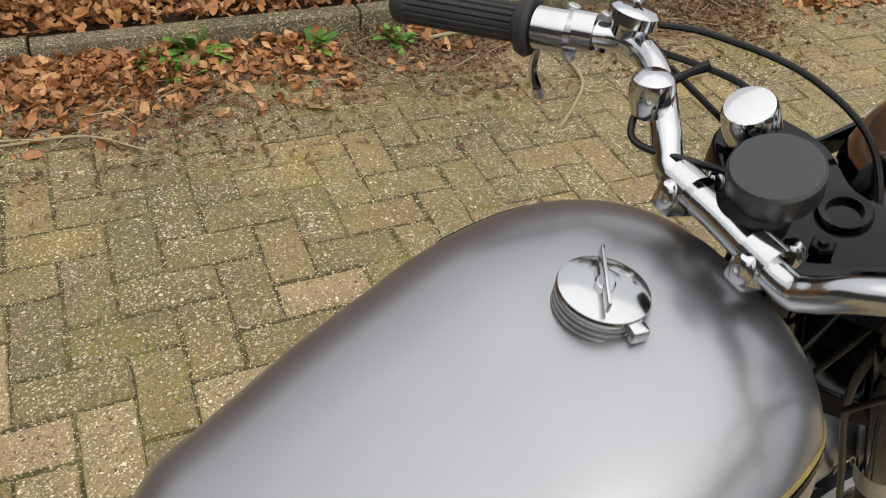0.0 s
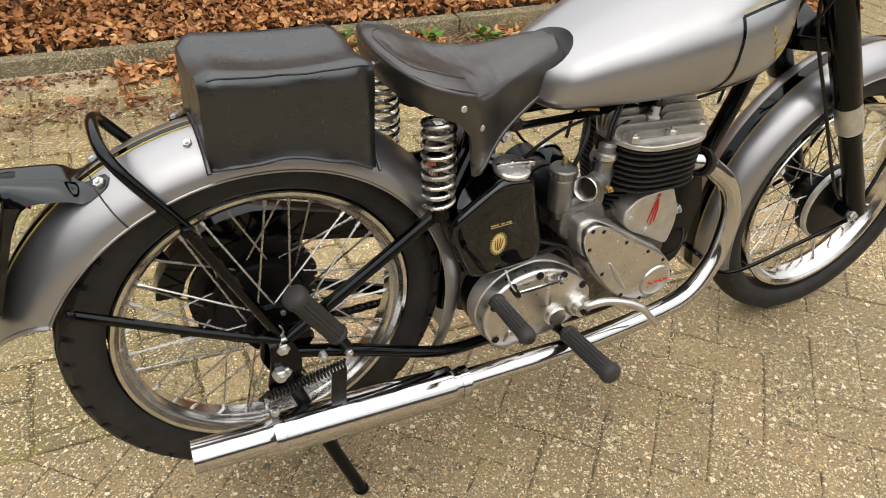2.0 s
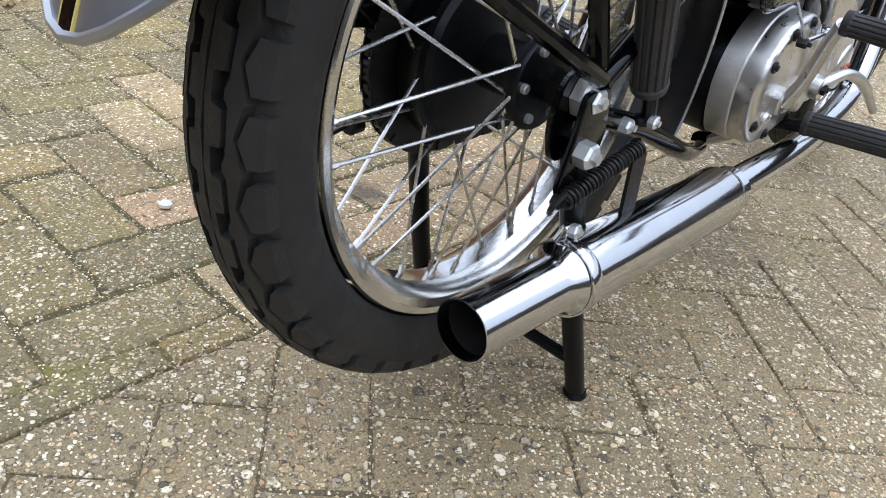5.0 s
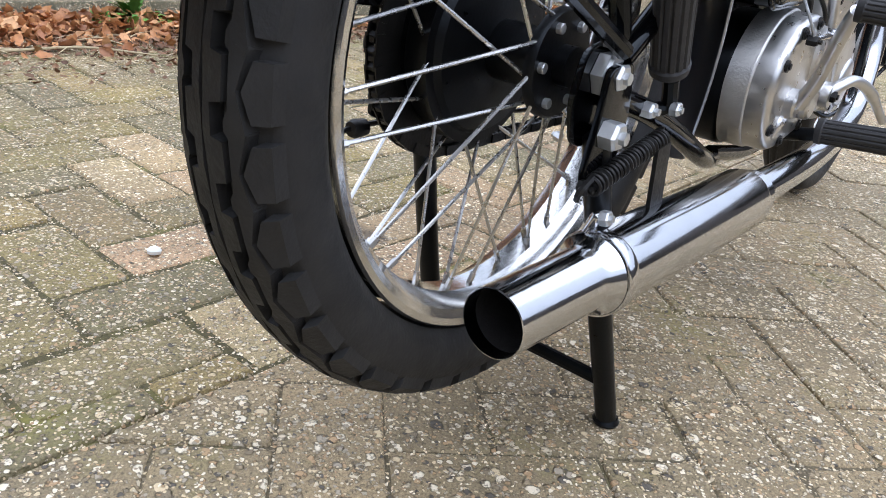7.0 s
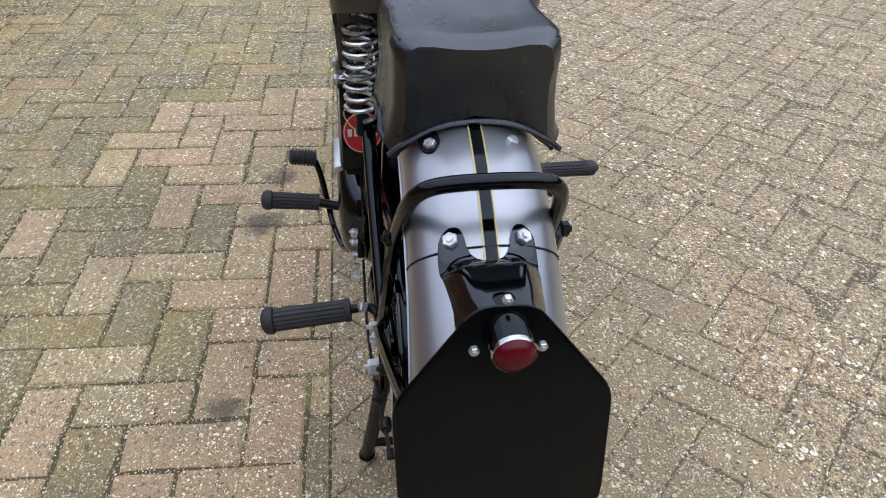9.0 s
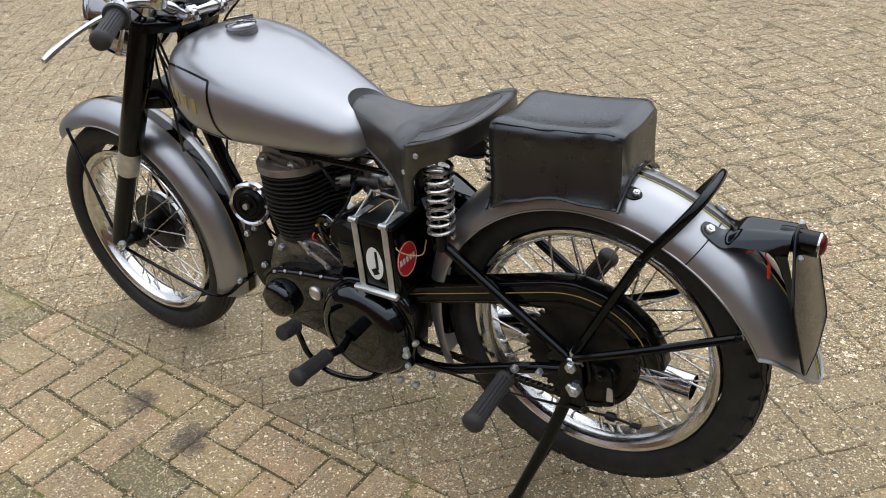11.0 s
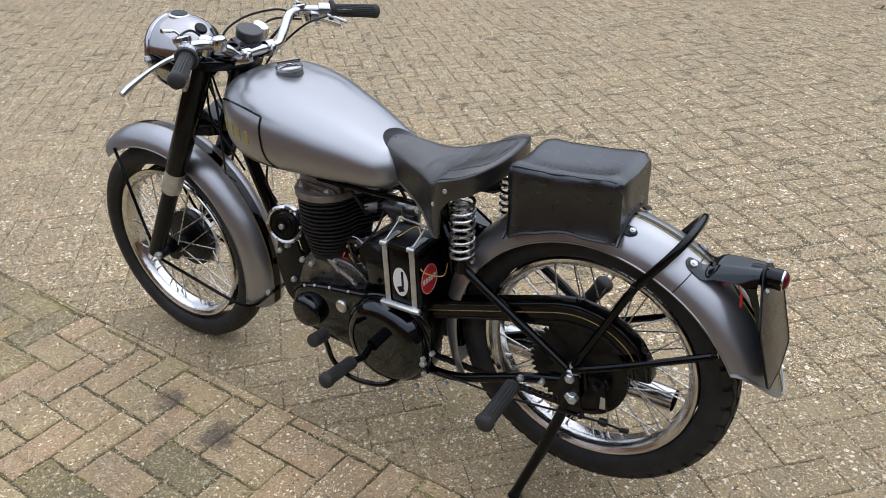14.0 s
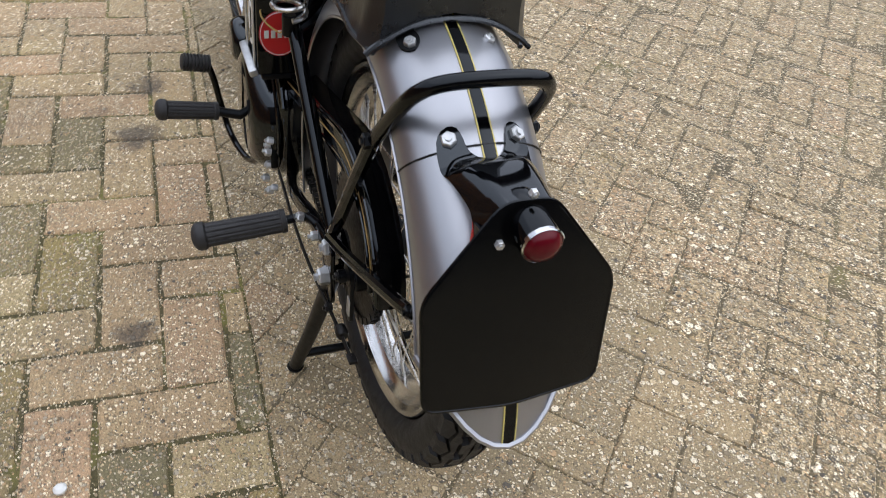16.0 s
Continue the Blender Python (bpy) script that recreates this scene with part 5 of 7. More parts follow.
magneto = part("magneto", both(lathe([(0, -0.07), (0.030, -0.07), (0.034, -0.064), (0.034, 0.03), (0.040, 0.034), (0.040, 0.070), (0.034, 0.078), (0, 0.08)], (0.520, 0.01, 0.520), (0, 1, 0), 36),
                                  block((0.060, 0.08, 0.05), 0.008, (0.520, -0.01, 0.490), (0, -20, 0))), SATIN, bike, "black magneto dynamo behind the cylinder")
part("magneto_strap", lathe([(0.0355, -0.012), (0.0365, -0.010), (0.0365, 0.010), (0.0355, 0.012)], (0.520, 0.01, 0.520), (0, 1, 0), 36, True), DARKSTEEL, magneto, "oily steel clamp band")
dynamo = part("dynamo_end", lathe([(0, 0.0), (0.030, 0.0), (0.032, 0.004), (0.032, 0.040), (0.0305, 0.042), (0.0305, 0.048), (0.0325, 0.050), (0.0325, 0.060), (0.029, 0.064), (0.024, 0.062), (0.014, 0.062), (0.012, 0.068), (0, 0.069)], (0.566, 0.018, 0.516), (0.15, 1, 0.1), 36), BLACK, bike, "black dynamo end cap with brass terminals", 30)
for k in range(4):
    a = math.tau * (k + 0.3) / 4
    disc((0.574 + 0.020 * math.cos(a), 0.080, 0.522 + 0.020 * math.sin(a)), (0.15, 1, 0.1), 0.0034, 0.006, dynamo, STEEL if k % 2 else COPPER, "terminal_screw", seg=10)
part("terminal_lead", sweep([(0.585, 0.085, 0.532), (0.560, 0.098, 0.500), (0.535, 0.090, 0.470), (0.520, 0.060, 0.455)], 0.003, 8, 6), CABLE, dynamo)
part("terminal_lead", sweep([(0.560, 0.086, 0.536), (0.530, 0.092, 0.560), (0.500, 0.080, 0.600), (0.490, 0.060, 0.640)], 0.0028, 8, 6), CABLE, dynamo)
part("face_wire", sweep([(0.566, 0.094, 0.498), (0.562, 0.104, 0.512), (0.572, 0.103, 0.524), (0.580, 0.094, 0.518)], 0.0018, 6, 5), COPPER, dynamo, "bronze wire loop")
part("face_wire", sweep([(0.588, 0.094, 0.500), (0.594, 0.101, 0.510), (0.592, 0.094, 0.520)], 0.0018, 6, 5), RED, dynamo, "red wire end")
part("cap_band", lathe([(0.0325, 0.050), (0.0342, 0.051), (0.0342, 0.058), (0.0325, 0.059)], (0.566, 0.018, 0.516), (0.15, 1, 0.1), 36, True), DULLCHROME, dynamo, "dull metal clamp band")
part("carrier_box", block((0.074, 0.040, 0.062), 0.006, (0.494, 0.076, 0.486), (0, 4, 0)), GLOSS, bike, "gloss black battery carrier arm")
part("inlet_stub", sweep([(0.60, -0.05, 0.58), (0.625, -0.03, 0.585)], 0.018, 14, 1), CAST, bike)

# left side: primary chaincase, footrest side, battery, horn
case = part("primary_chaincase", slab(rounded([(0.352, 0.330), (0.352, 0.392), (0.385, 0.428), (0.440, 0.440), (0.560, 0.424), (0.680, 0.408), (0.735, 0.396), (0.772, 0.372), (0.790, 0.330), (0.770, 0.288), (0.730, 0.268), (0.660, 0.258), (0.580, 0.228), (0.480, 0.200), (0.400, 0.212), (0.362, 0.258)], 0.03), 0.050, 0.104, 0.016), GLOSS, bike, "gloss black primary chaincase")
part("case_seam", sweep([(x, 0.096, z) for x, z in ((0.352, 0.385), (0.385, 0.426), (0.440, 0.438), (0.560, 0.423), (0.680, 0.407), (0.740, 0.394), (0.778, 0.366))], 0.0045, 8, 4), GLOSS, case)
for x, z in ((0.735, 0.392), (0.700, 0.402), (0.650, 0.410), (0.590, 0.417), (0.530, 0.424), (0.470, 0.432), (0.410, 0.432)):
    disc((x, 0.100, z - 0.003), (0, 1, 0.6), 0.004, 0.004, case, STEEL, "cover_screw", seg=10)
part("clutch_dome", lathe([(0.114, 0.0), (0.1138, 0.006), (0.112, 0.012), (0.1085, 0.020), (0.1030, 0.0285), (0.0960, 0.0355), (0.0870, 0.0405), (0.0770, 0.0430), (0.0600, 0.0440), (0.030, 0.0450), (0, 0.0453)], (0.472, 0.104, 0.322), (0, 1, 0), 64), GLOSS, case, "gloss black domed clutch cover", 60)
part("dome_flange", lathe([(0.1135, 0.0), (0.1210, 0.0005), (0.1215, 0.0040), (0.1185, 0.0065), (0.1130, 0.0065)], (0.472, 0.102, 0.322), (0, 1, 0), 64, True), GLOSS, case)
part("engine_bulge", lathe([(0.046, 0.0), (0.0455, 0.016), (0.0430, 0.024), (0.0385, 0.030), (0.032, 0.0335), (0.024, 0.0345), (0, 0.035)], (0.722, 0.100, 0.326), (0, 1, 0), 40), GLOSS, case)
plug = disc((0.612, 0.104, 0.368), (0, 1, 0), 0.0175, 0.007, case, ALLOY, "inspection_cap", "bright alloy inspection cap")
part("cap_ring", lathe([(0.011, 0.0070), (0.0125, 0.0082), (0.014, 0.0070)], (0.612, 0.104, 0.368), (0, 1, 0), 28, True), ALLOY, plug)
part("chain_guard", slab(rounded([(0.392, 0.440), (0.30, 0.466), (0.12, 0.520), (0.05, 0.541), (0.005, 0.548), (-0.045, 0.541), (-0.092, 0.520), (-0.128, 0.490), (-0.152, 0.452), (-0.162, 0.415),
                                    (-0.120, 0.412), (-0.112, 0.440), (-0.094, 0.466), (-0.068, 0.486), (-0.038, 0.498), (0.0, 0.503), (0.04, 0.498), (0.12, 0.475), (0.30, 0.422), (0.392, 0.396)], 0.006, 2), 0.048, 0.084, 0.006), BLACK, bike, "gloss black chain guard with gold line", 30)
part("guard_bead", sweep([(0.385, 0.0835, 0.437), (0.30, 0.0835, 0.461), (0.12, 0.0835, 0.5140), (0.048, 0.0835, 0.5355), (0.002, 0.0835, 0.5420), (-0.044, 0.0835, 0.5355), (-0.088, 0.0835, 0.5165), (-0.122, 0.0835, 0.488), (-0.146, 0.0835, 0.452), (-0.155, 0.0835, 0.420)], 0.0030, 8, 5), GLOSS, bike)
part("guard_bead", sweep([(0.385, 0.0835, 0.401), (0.30, 0.0835, 0.427), (0.12, 0.0835, 0.480), (0.04, 0.0835, 0.5035), (0.0, 0.0835, 0.5080), (-0.038, 0.0835, 0.5030), (-0.070, 0.0835, 0.491), (-0.098, 0.0835, 0.470), (-0.117, 0.0835, 0.443), (-0.126, 0.0835, 0.415)], 0.0026, 8, 5), GLOSS, bike)
part("gold_line", sweep([(0.385, 0.0845, 0.418), (0.30, 0.0845, 0.444), (0.12, 0.0845, 0.4975), (0.045, 0.0845, 0.520), (0.0, 0.0845, 0.5255), (-0.042, 0.0845, 0.5195), (-0.080, 0.0845, 0.503), (-0.110, 0.0845, 0.478), (-0.130, 0.0845, 0.447)], 0.0009, 6, 5), DULLGOLD, bike, "thin gold lining")
gear_pedal = part("brake_pedal", sweep([(0.380, 0.100, 0.300), (0.40, 0.118, 0.262), (0.47, 0.140, 0.205), (0.55, 0.160, 0.205), (0.597, 0.172, 0.245), (0.604, 0.182, 0.300), (0.601, 0.191, 0.334)], 0.0062, 10, 6), BLACK, bike, "black brake pedal with ribbed pad")
ribs = [(0, -0.001), (0.0125, -0.001)]
for k in range(8):
    ribs += [(0.0168, 0.0062 * k + 0.0004), (0.0168, 0.0062 * k + 0.0030), (0.0128, 0.0062 * k + 0.0036), (0.0128, 0.0062 * k + 0.0060)]
ribs += [(0.0150, 0.0500), (0.0110, 0.0515), (0, 0.0515)]
part("pedal_rubber", lathe(ribs, (0.600, 0.190, 0.340), (-0.10, 1, 0.20), 28), GRIP, gear_pedal, "black ringed pedal rubber", 30)
for x, y, z in ((0.850, 0.0545, 0.441), (0.772, 0.0560, 0.435), (0.815, 0.0545, 0.363), (0.733, 0.0640, 0.437), (0.656, 0.0600, 0.462)):
    bolt((x, y, z), (0, 1, 0), 0.0078, 0.010, bike)
for x, z, r in ((0.362, 0.295, 0.0085), (0.334, 0.335, 0.0065), (0.387, 0.220, 0.0075), (0.346, 0.222, 0.0070), (0.300, 0.262, 0.0060)):
    bolt((x, 0.118, z), (0, 1, 0.2), r, 0.011, bike)
part("rod_link", block((0.014, 0.014, 0.055), 0.004, (0.366, 0.112, 0.288), (0, 12, 0)), SATIN, bike)
for z in (0.310, 0.268):
    bolt((0.362, 0.119, z), (0, 1, 0), 0.007, 0.008, bike)
BAT = (0.346, 0.446, 0.046, 0.138, 0.452, 0.602)
battery = part("battery", block((BAT[1] - BAT[0], BAT[3] - BAT[2], BAT[5] - BAT[4]), 0.004, ((BAT[0] + BAT[1]) / 2, (BAT[2] + BAT[3]) / 2, (BAT[4] + BAT[5]) / 2)), BLACK, bike, "black battery held by two bright metal straps")
part("battery_lid", block((BAT[1] - BAT[0] + 0.004, BAT[3] - BAT[2] + 0.004, 0.010), 0.003, ((BAT[0] + BAT[1]) / 2, (BAT[2] + BAT[3]) / 2, BAT[5] + 0.002)), SATIN, battery)
for x in (0.362, 0.434):
    part("strap", both(block((0.014, 0.0022, 0.150), 0.0006, (x, BAT[3] + 0.0025, 0.528)), block((0.014, 0.060, 0.002), 0.0005, (x, BAT[3] - 0.026, BAT[5] + 0.009)), lathe([(0, -0.009), (0.006, -0.009), (0.006, 0.009), (0, 0.009)], (x, BAT[3] + 0.003, BAT[5] + 0.006), (1, 0, 0), 12)), STEEL, battery, "bright steel battery strap")
part("strap_rail", block((0.106, 0.014, 0.012), 0.003, (0.399, BAT[3] + 0.006, 0.456), (-20, 0, 0)), STEEL, battery, "bright steel battery tray")
part("lid_wire", sweep([(0.434, 0.134, 0.612), (0.430, 0.086, 0.640), (0.426, 0.080, 0.643), (0.366, 0.080, 0.637), (0.362, 0.086, 0.634), (0.362, 0.134, 0.612)], 0.0022, 6, 2), STEEL, battery, "bright wire bail")
part("lid_wire", sweep([(0.420, 0.11, 0.612), (0.385, 0.08, 0.632), (0.365, 0.10, 0.600), (0.345, 0.132, 0.560), (0.305, 0.110, 0.545), (0.296, 0.100, 0.575)], 0.0014, 6, 6), COPPER, battery, "thin bronze battery wire")


part("white_label", oval((0.398, BAT[3] + 0.0004, 0.518), 0.020, 0.036, "y", 0.0008), WHITE, battery, "white oval label with dark print")
part("label_print", both(block((0.006, 0.001, 0.040), 0.0004, (0.392, BAT[3] + 0.0016, 0.526)), block((0.016, 0.001, 0.014), 0.0004, (0.398, BAT[3] + 0.0016, 0.500), (0, 25, 0))), SATIN, battery, "dark bars of print")
red_label = part("red_label", oval((BAT[0] - 0.0004, 0.103, 0.523), 0.032, 0.037, "x-", 0.0008), RED, battery, "red oval label with a row of white bars")
part("label_rim", sweep([(BAT[0] - 0.0014, 0.103 + 0.030 * math.cos(math.tau * k / 36), 0.523 + 0.035 * math.sin(math.tau * k / 36)) for k in range(37)], 0.0006, 5, 1), WHITE, battery)
for k in range(5):
    part("label_bar", block((0.0008, 0.0070, 0.0125), 0.0003, (BAT[0] - 0.0016, 0.103 + 0.0205 - 0.01025 * k, 0.523)), WHITE, battery, "white bar of print")
part("battery_tray", block((0.11, 0.10, 0.008), 0.002, (0.399, 0.082, 0.449)), SATIN, bike)
horn = part("horn", lathe([(0, 0.040), (0.010, 0.040), (0.012, 0.034), (0.030, 0.034), (0.036, 0.028), (0.046, 0.030), (0.050, 0.024), (0.050, 0.014), (0.040, 0.004), (0.026, -0.030), (0, -0.032)], (0.822, 0.036, 0.523), (-0.25, 1, 0.12), 40), SATIN, bike, "black horn with a bright rim")
part("horn_ring", lathe([(0.020, 0.0335), (0.0215, 0.0362), (0.0245, 0.0362), (0.026, 0.0335)], (0.822, 0.036, 0.523), (-0.25, 1, 0.12), 36, True), GLOSS, horn)
part("horn_rim", lathe([(0.042, 0.031), (0.047, 0.034), (0.052, 0.029), (0.052, 0.014), (0.047, 0.012), (0.047, 0.028), (0.042, 0.029)], (0.822, 0.036, 0.523), (-0.25, 1, 0.12), 40, True), CHROME, horn, "chromed horn rim")
ax = Vector((-0.25, 1, 0.12)).normalized()
hu = ax.cross(Vector((0, 0, 1))).normalized()
hw = ax.cross(hu)
for k in range(6):
    a = math.tau * k / 6
    disc(Vector((0.822, 0.036, 0.523)) + ax * 0.031 + 0.047 * (math.cos(a) * hu + math.sin(a) * hw), ax, 0.0036, 0.004, horn, STEEL, "horn_screw", seg=10)
disc(Vector((0.822, 0.036, 0.523)) + ax * 0.038, ax, 0.007, 0.010, horn, STEEL, "horn_nut", seg=12)
bolt((0.822, 0.050, 0.462), (0, 1, 0), 0.008, 0.012, bike)
part("tappet_tube", sweep([(0.700, 0.055, 0.470), (0.640, 0.072, 0.448), (0.580, 0.086, 0.436)], 0.005, 8, 4), ALLOY, bike, "bright oil pipe")
for x, y, z in ((0.702, 0.058, 0.471), (0.640, 0.074, 0.450), (0.580, 0.088, 0.438)):
    bolt((x, y, z), (-0.6, 0.3, -0.2), 0.0068, 0.010, bike, ALLOY, "union_nut")
part("crank_shoulder", slab(rounded([(0.610, 0.410), (0.645, 0.470), (0.745, 0.470), (0.780, 0.415), (0.760, 0.380), (0.62, 0.380)], 0.03), 0.0, 0.064, 0.014), OILED, bike, "oil-stained alloy crankcase half")

# front forks
def fork_x(z):
    return 1.179 + 0.60 * (0.605 - z)


for s in (1, -1):
    leg = part("fork_leg", lathe([(0.0, 0.0), (0.0215, 0.0), (0.0225, 0.010), (0.0225, 0.265), (0, 0.265)], (fork_x(0.318), s * 0.088, 0.318), (-0.60, 0, 1), 28), SATIN, bike, "satin black telescopic fork leg")
    up = Vector((-0.60, 0, 1)).normalized()
    at = lambda z: Vector((fork_x(z), s * 0.088, z))
    part("fork_band", lathe([(0.0, 0.0), (0.0268, 0.0), (0.0272, 0.004), (0.0272, 0.074), (0.0268, 0.077), (0, 0.077)], at(0.552), up, 32), STEEL, leg, "bright metal fork collar")
    part("fork_shroud", lathe([(0, 0.0), (0.0285, 0.0), (0.0290, 0.004), (0.0290, 0.370), (0.026, 0.376), (0, 0.376)], at(0.617), up, 32), BLACK, leg, "gloss black fork shroud")
    part("axle_lug", lathe([(0, -0.022), (0.014, -0.022), (0.017, -0.012), (0.017, 0.014), (0, 0.014)], (FRONT.x, s * 0.080, 0.320), (0, s, 0), 20), SATIN, leg)
    bolt((FRONT.x, s * 0.094, 0.320), (0, s, 0), 0.013, 0.012, leg)
    top = at(0.957) + Vector((0.004, -0.004, 0))
    part("fork_top_nut", lathe([(0.0, 0.034), (0.012, 0.0335), (0.019, 0.032), (0.0215, 0.027), (0.0225, 0.014), (0.0225, 0.0), (0, 0)], top, up, 36), CHROME, leg, "chromed fork top nut", 25)
    part("guard_stay", sweep([(FRONT.x + 0.01, s * 0.098, 0.325), (1.385, s * 0.088, 0.43), (1.440, s * 0.074, 0.570), (1.462, s * 0.068, 0.622)], 0.0045, 8, 4), BLACK, bike, "thin black mudguard stay")
    part("guard_stay", sweep([(FRONT.x - 0.01, s * 0.098, 0.305), (1.17, s * 0.090, 0.265), (1.04, s * 0.082, 0.232), (0.985, s * 0.066, 0.230), (0.953, s * 0.030, 0.258), (0.944, 0.0, 0.264)], 0.0045, 8, 4), BLACK, bike, "thin black mudguard stay")
    part("guard_bridge", block((0.020, 0.050, 0.004), 0.001, (1.176, s * 0.066, 0.600), (0, 60, 0)), SATIN, bike)
part("brake_cable", sweep([(1.322, -0.075, 0.340), (1.25, -0.082, 0.40), (1.12, -0.075, 0.62), (1.03, -0.070, 0.78), (0.985, -0.09, 0.90), (0.93, -0.16, 0.985)], 0.0038, 8, 8), CABLE, bike, "black brake cable")
part("brake_lever_arm", sweep([(1.318, -0.062, 0.352), (1.285, -0.070, 0.405)], [0.006, 0.005], 8, 1), STEEL, bike)
bolt((0.945, 0.040, 0.275), (-0.6, 1, 0), 0.007, 0.012, bike)

# yokes, handlebar and controls
for z, th, wy in ((0.925, 0.022, 0.118), (0.742, 0.026, 0.096)):
    xm = fork_x(z)
    out = rounded([(xm - 0.024, wy), (xm + 0.024, wy), (xm + 0.034, 0.05), (xm + 0.012, 0.0), (xm + 0.034, -0.05), (xm + 0.024, -wy), (xm - 0.024, -wy), (xm - 0.055, -0.05), (xm - 0.072, 0.0), (xm - 0.055, 0.05)], 0.022)
    v, f = slab(out, 0, th, 0.004)
    part("fork_yoke", ([Vector((q[0], q[2], z + q[1] + (xm - q[0]) * -0.35)) for q in v], f), BLACK, bike, "gloss black fork yoke", 30)
BY = 0.010
SY = {1: BY, -1: BY - 0.022}
BAR = [(0.878, 0.0, 0.951), (0.878, 0.050, 0.951), (0.879, 0.064, 0.956), (0.885, 0.082, 0.972), (0.903, 0.122, 0.989), (0.912, 0.158, 0.993), (0.902, 0.184, 0.993), (0.876, 0.204, 0.991), (0.848, 0.228, 0.988), (0.778, 0.318, 0.974)]
bar = part("handlebar", sweep([(x - 0.004, BY - y - 0.022 * min(1, y / 0.08), z + 0.013 * min(1, max(0, y - 0.05) / 0.06)) for x, y, z in reversed(BAR[1:])] + [(x, BY + y, z) for x, y, z in BAR], 0.0115, 16, 7), CHROME, bike, "chromed swept-back handlebar")
for y in (BY + 0.040, BY - 0.040):
    part("bar_clamp", both(block((0.060, 0.021, 0.018), 0.004, (0.888, y, 0.936), (0, 14, 0)), lathe([(0.0112, -0.011), (0.0165, -0.011), (0.0165, 0.011), (0.0112, 0.011)], (0.878, y, 0.951), (0, 1, 0), 20, True)), CHROME, bar, "chromed handlebar clamp")
    for dx in (-0.014, 0.028):
        part("clamp_nut", lathe([(0, 0.020), (0.004, 0.0195), (0.0075, 0.016), (0.0088, 0.010), (0.0095, 0.009), (0.0095, 0.0), (0, 0)], (0.880 + dx, y, 0.940), (-0.3, 0, 1), 16), CHROME, bar, "chromed domed nut")
for s in (1, -1):
    lift = Vector((0, 0, 0.0 if s > 0 else 0.013))
    a, b = Vector((0.848, SY[s] + s * 0.228, 0.988)) + lift, Vector((0.775, SY[s] + s * 0.321, 0.973)) + lift
    grip = peg("hand_grip", a, b, 0.0165, bar, "black rubber handlebar grip", 1.10, 18)
    part("grip_flange", lathe([(0.0, -0.006), (0.024, -0.006), (0.026, -0.002), (0.024, 0.004), (0, 0.004)], a, (b - a), 24), GRIP, bar)
    d = (b - a).normalized()
    part("lever_clamp", lathe([(0.0112, -0.010), (0.0172, -0.010), (0.0172, 0.010), (0.0112, 0.010)], (0.884, SY[s] + s * 0.198, 0.992), d, 20, True), CHROME, bar)
    part("hand_lever", both(sweep([(0.902, SY[s] + s * 0.200, 0.984), (0.918, SY[s] + s * 0.232, 0.975), (0.927, SY[s] + s * 0.276, 0.960), (0.930, SY[s] + s * 0.322, 0.942), (0.928, SY[s] + s * 0.346, 0.932)], [0.007, 0.0052, 0.0050, 0.0070, 0.0062], 12, 6),
                            lathe([(0, -0.008), (0.013, -0.008), (0.013, 0.008), (0, 0.008)], (0.902, SY[s] + s * 0.200, 0.984), (0.3, 0, 1), 16)), CHROME, bar, "chromed hand lever")
    part("short_lever", sweep([(0.852, SY[s] + s * 0.214, 0.974), (0.858, SY[s] + s * 0.222, 0.950), (0.868, SY[s] + s * 0.226, 0.930), (0.876, SY[s] + s * 0.228, 0.916)] if s > 0 else [(0.846, SY[s] - 0.206, 0.994), (0.822, SY[s] - 0.218, 0.984), (0.798, SY[s] - 0.224, 0.976)], [0.0035, 0.0040, 0.0062, 0.0056] if s > 0 else [0.0035, 0.004, 0.0055], 10, 5), CHROME, bar, "small chromed lever tail")
    for q in ((0.894, 0.188, 1.006), (0.878, 0.212, 1.004), (0.872, 0.196, 0.976)):
        disc((q[0], SY[s] + s * q[1], q[2]), (0.2, 0, 1 if q[2] > 0.98 else -1), 0.0055, 0.006, bar, STEEL, "clamp_screw", seg=12)
    part("twist_collar", lathe([(0.0, -0.018), (0.0180, -0.018), (0.0180, 0.010), (0, 0.010)], a - d * 0.018, d, 24), CHROME, bar)
    control = part("control_body", lathe([(0, 0.017), (0.004, 0.0165), (0.016, 0.016), (0.0205, 0.013), (0.0212, 0.004), (0.018, 0.0), (0.014, -0.012), (0, -0.012)], (0.912, SY[s] + s * 0.178, 1.004), (0.15, 0.0, 1), 32), CHROME, bar, "chromed round control lever body")
    part("control_lever", sweep([(0.914, SY[s] + s * 0.180, 1.022), (0.928, SY[s] + s * 0.184, 1.030), (0.930, SY[s] + s * 0.214, 1.036)], [0.004, 0.0035, 0.005], 8, 5), CHROME, bar)
    part("slot_screw", block((0.012, 0.0026, 0.0024), 0.0004, (0.9145, SY[s] + s * 0.178, 1.0208), (0, 0, 30)), DARKSTEEL, bar)
    part("pivot_screw", lathe([(0, 0.006), (0.005, 0.006), (0.006, 0.004), (0.006, 0), (0, 0)], (0.902, SY[s] + s * 0.200, 0.991), (0.3, 0, 1), 14), STEEL, bar)
switch = part("dip_switch", lathe([(0, 0.022), (0.010, 0.0212), (0.0155, 0.017), (0.0172, 0.010), (0.0172, 0.002), (0.013, -0.012), (0, -0.012)], (0.882, 0.113, 0.986), (-0.1, 0.1, 1), 28), CHROME, bar, "chromed dip switch")
part("switch_lever", sweep([(0.892, 0.112, 0.998), (0.904, 0.106, 1.008), (0.916, 0.100, 1.016)], [0.004, 0.003, 0.0045], 8, 4), CABLE, bar)
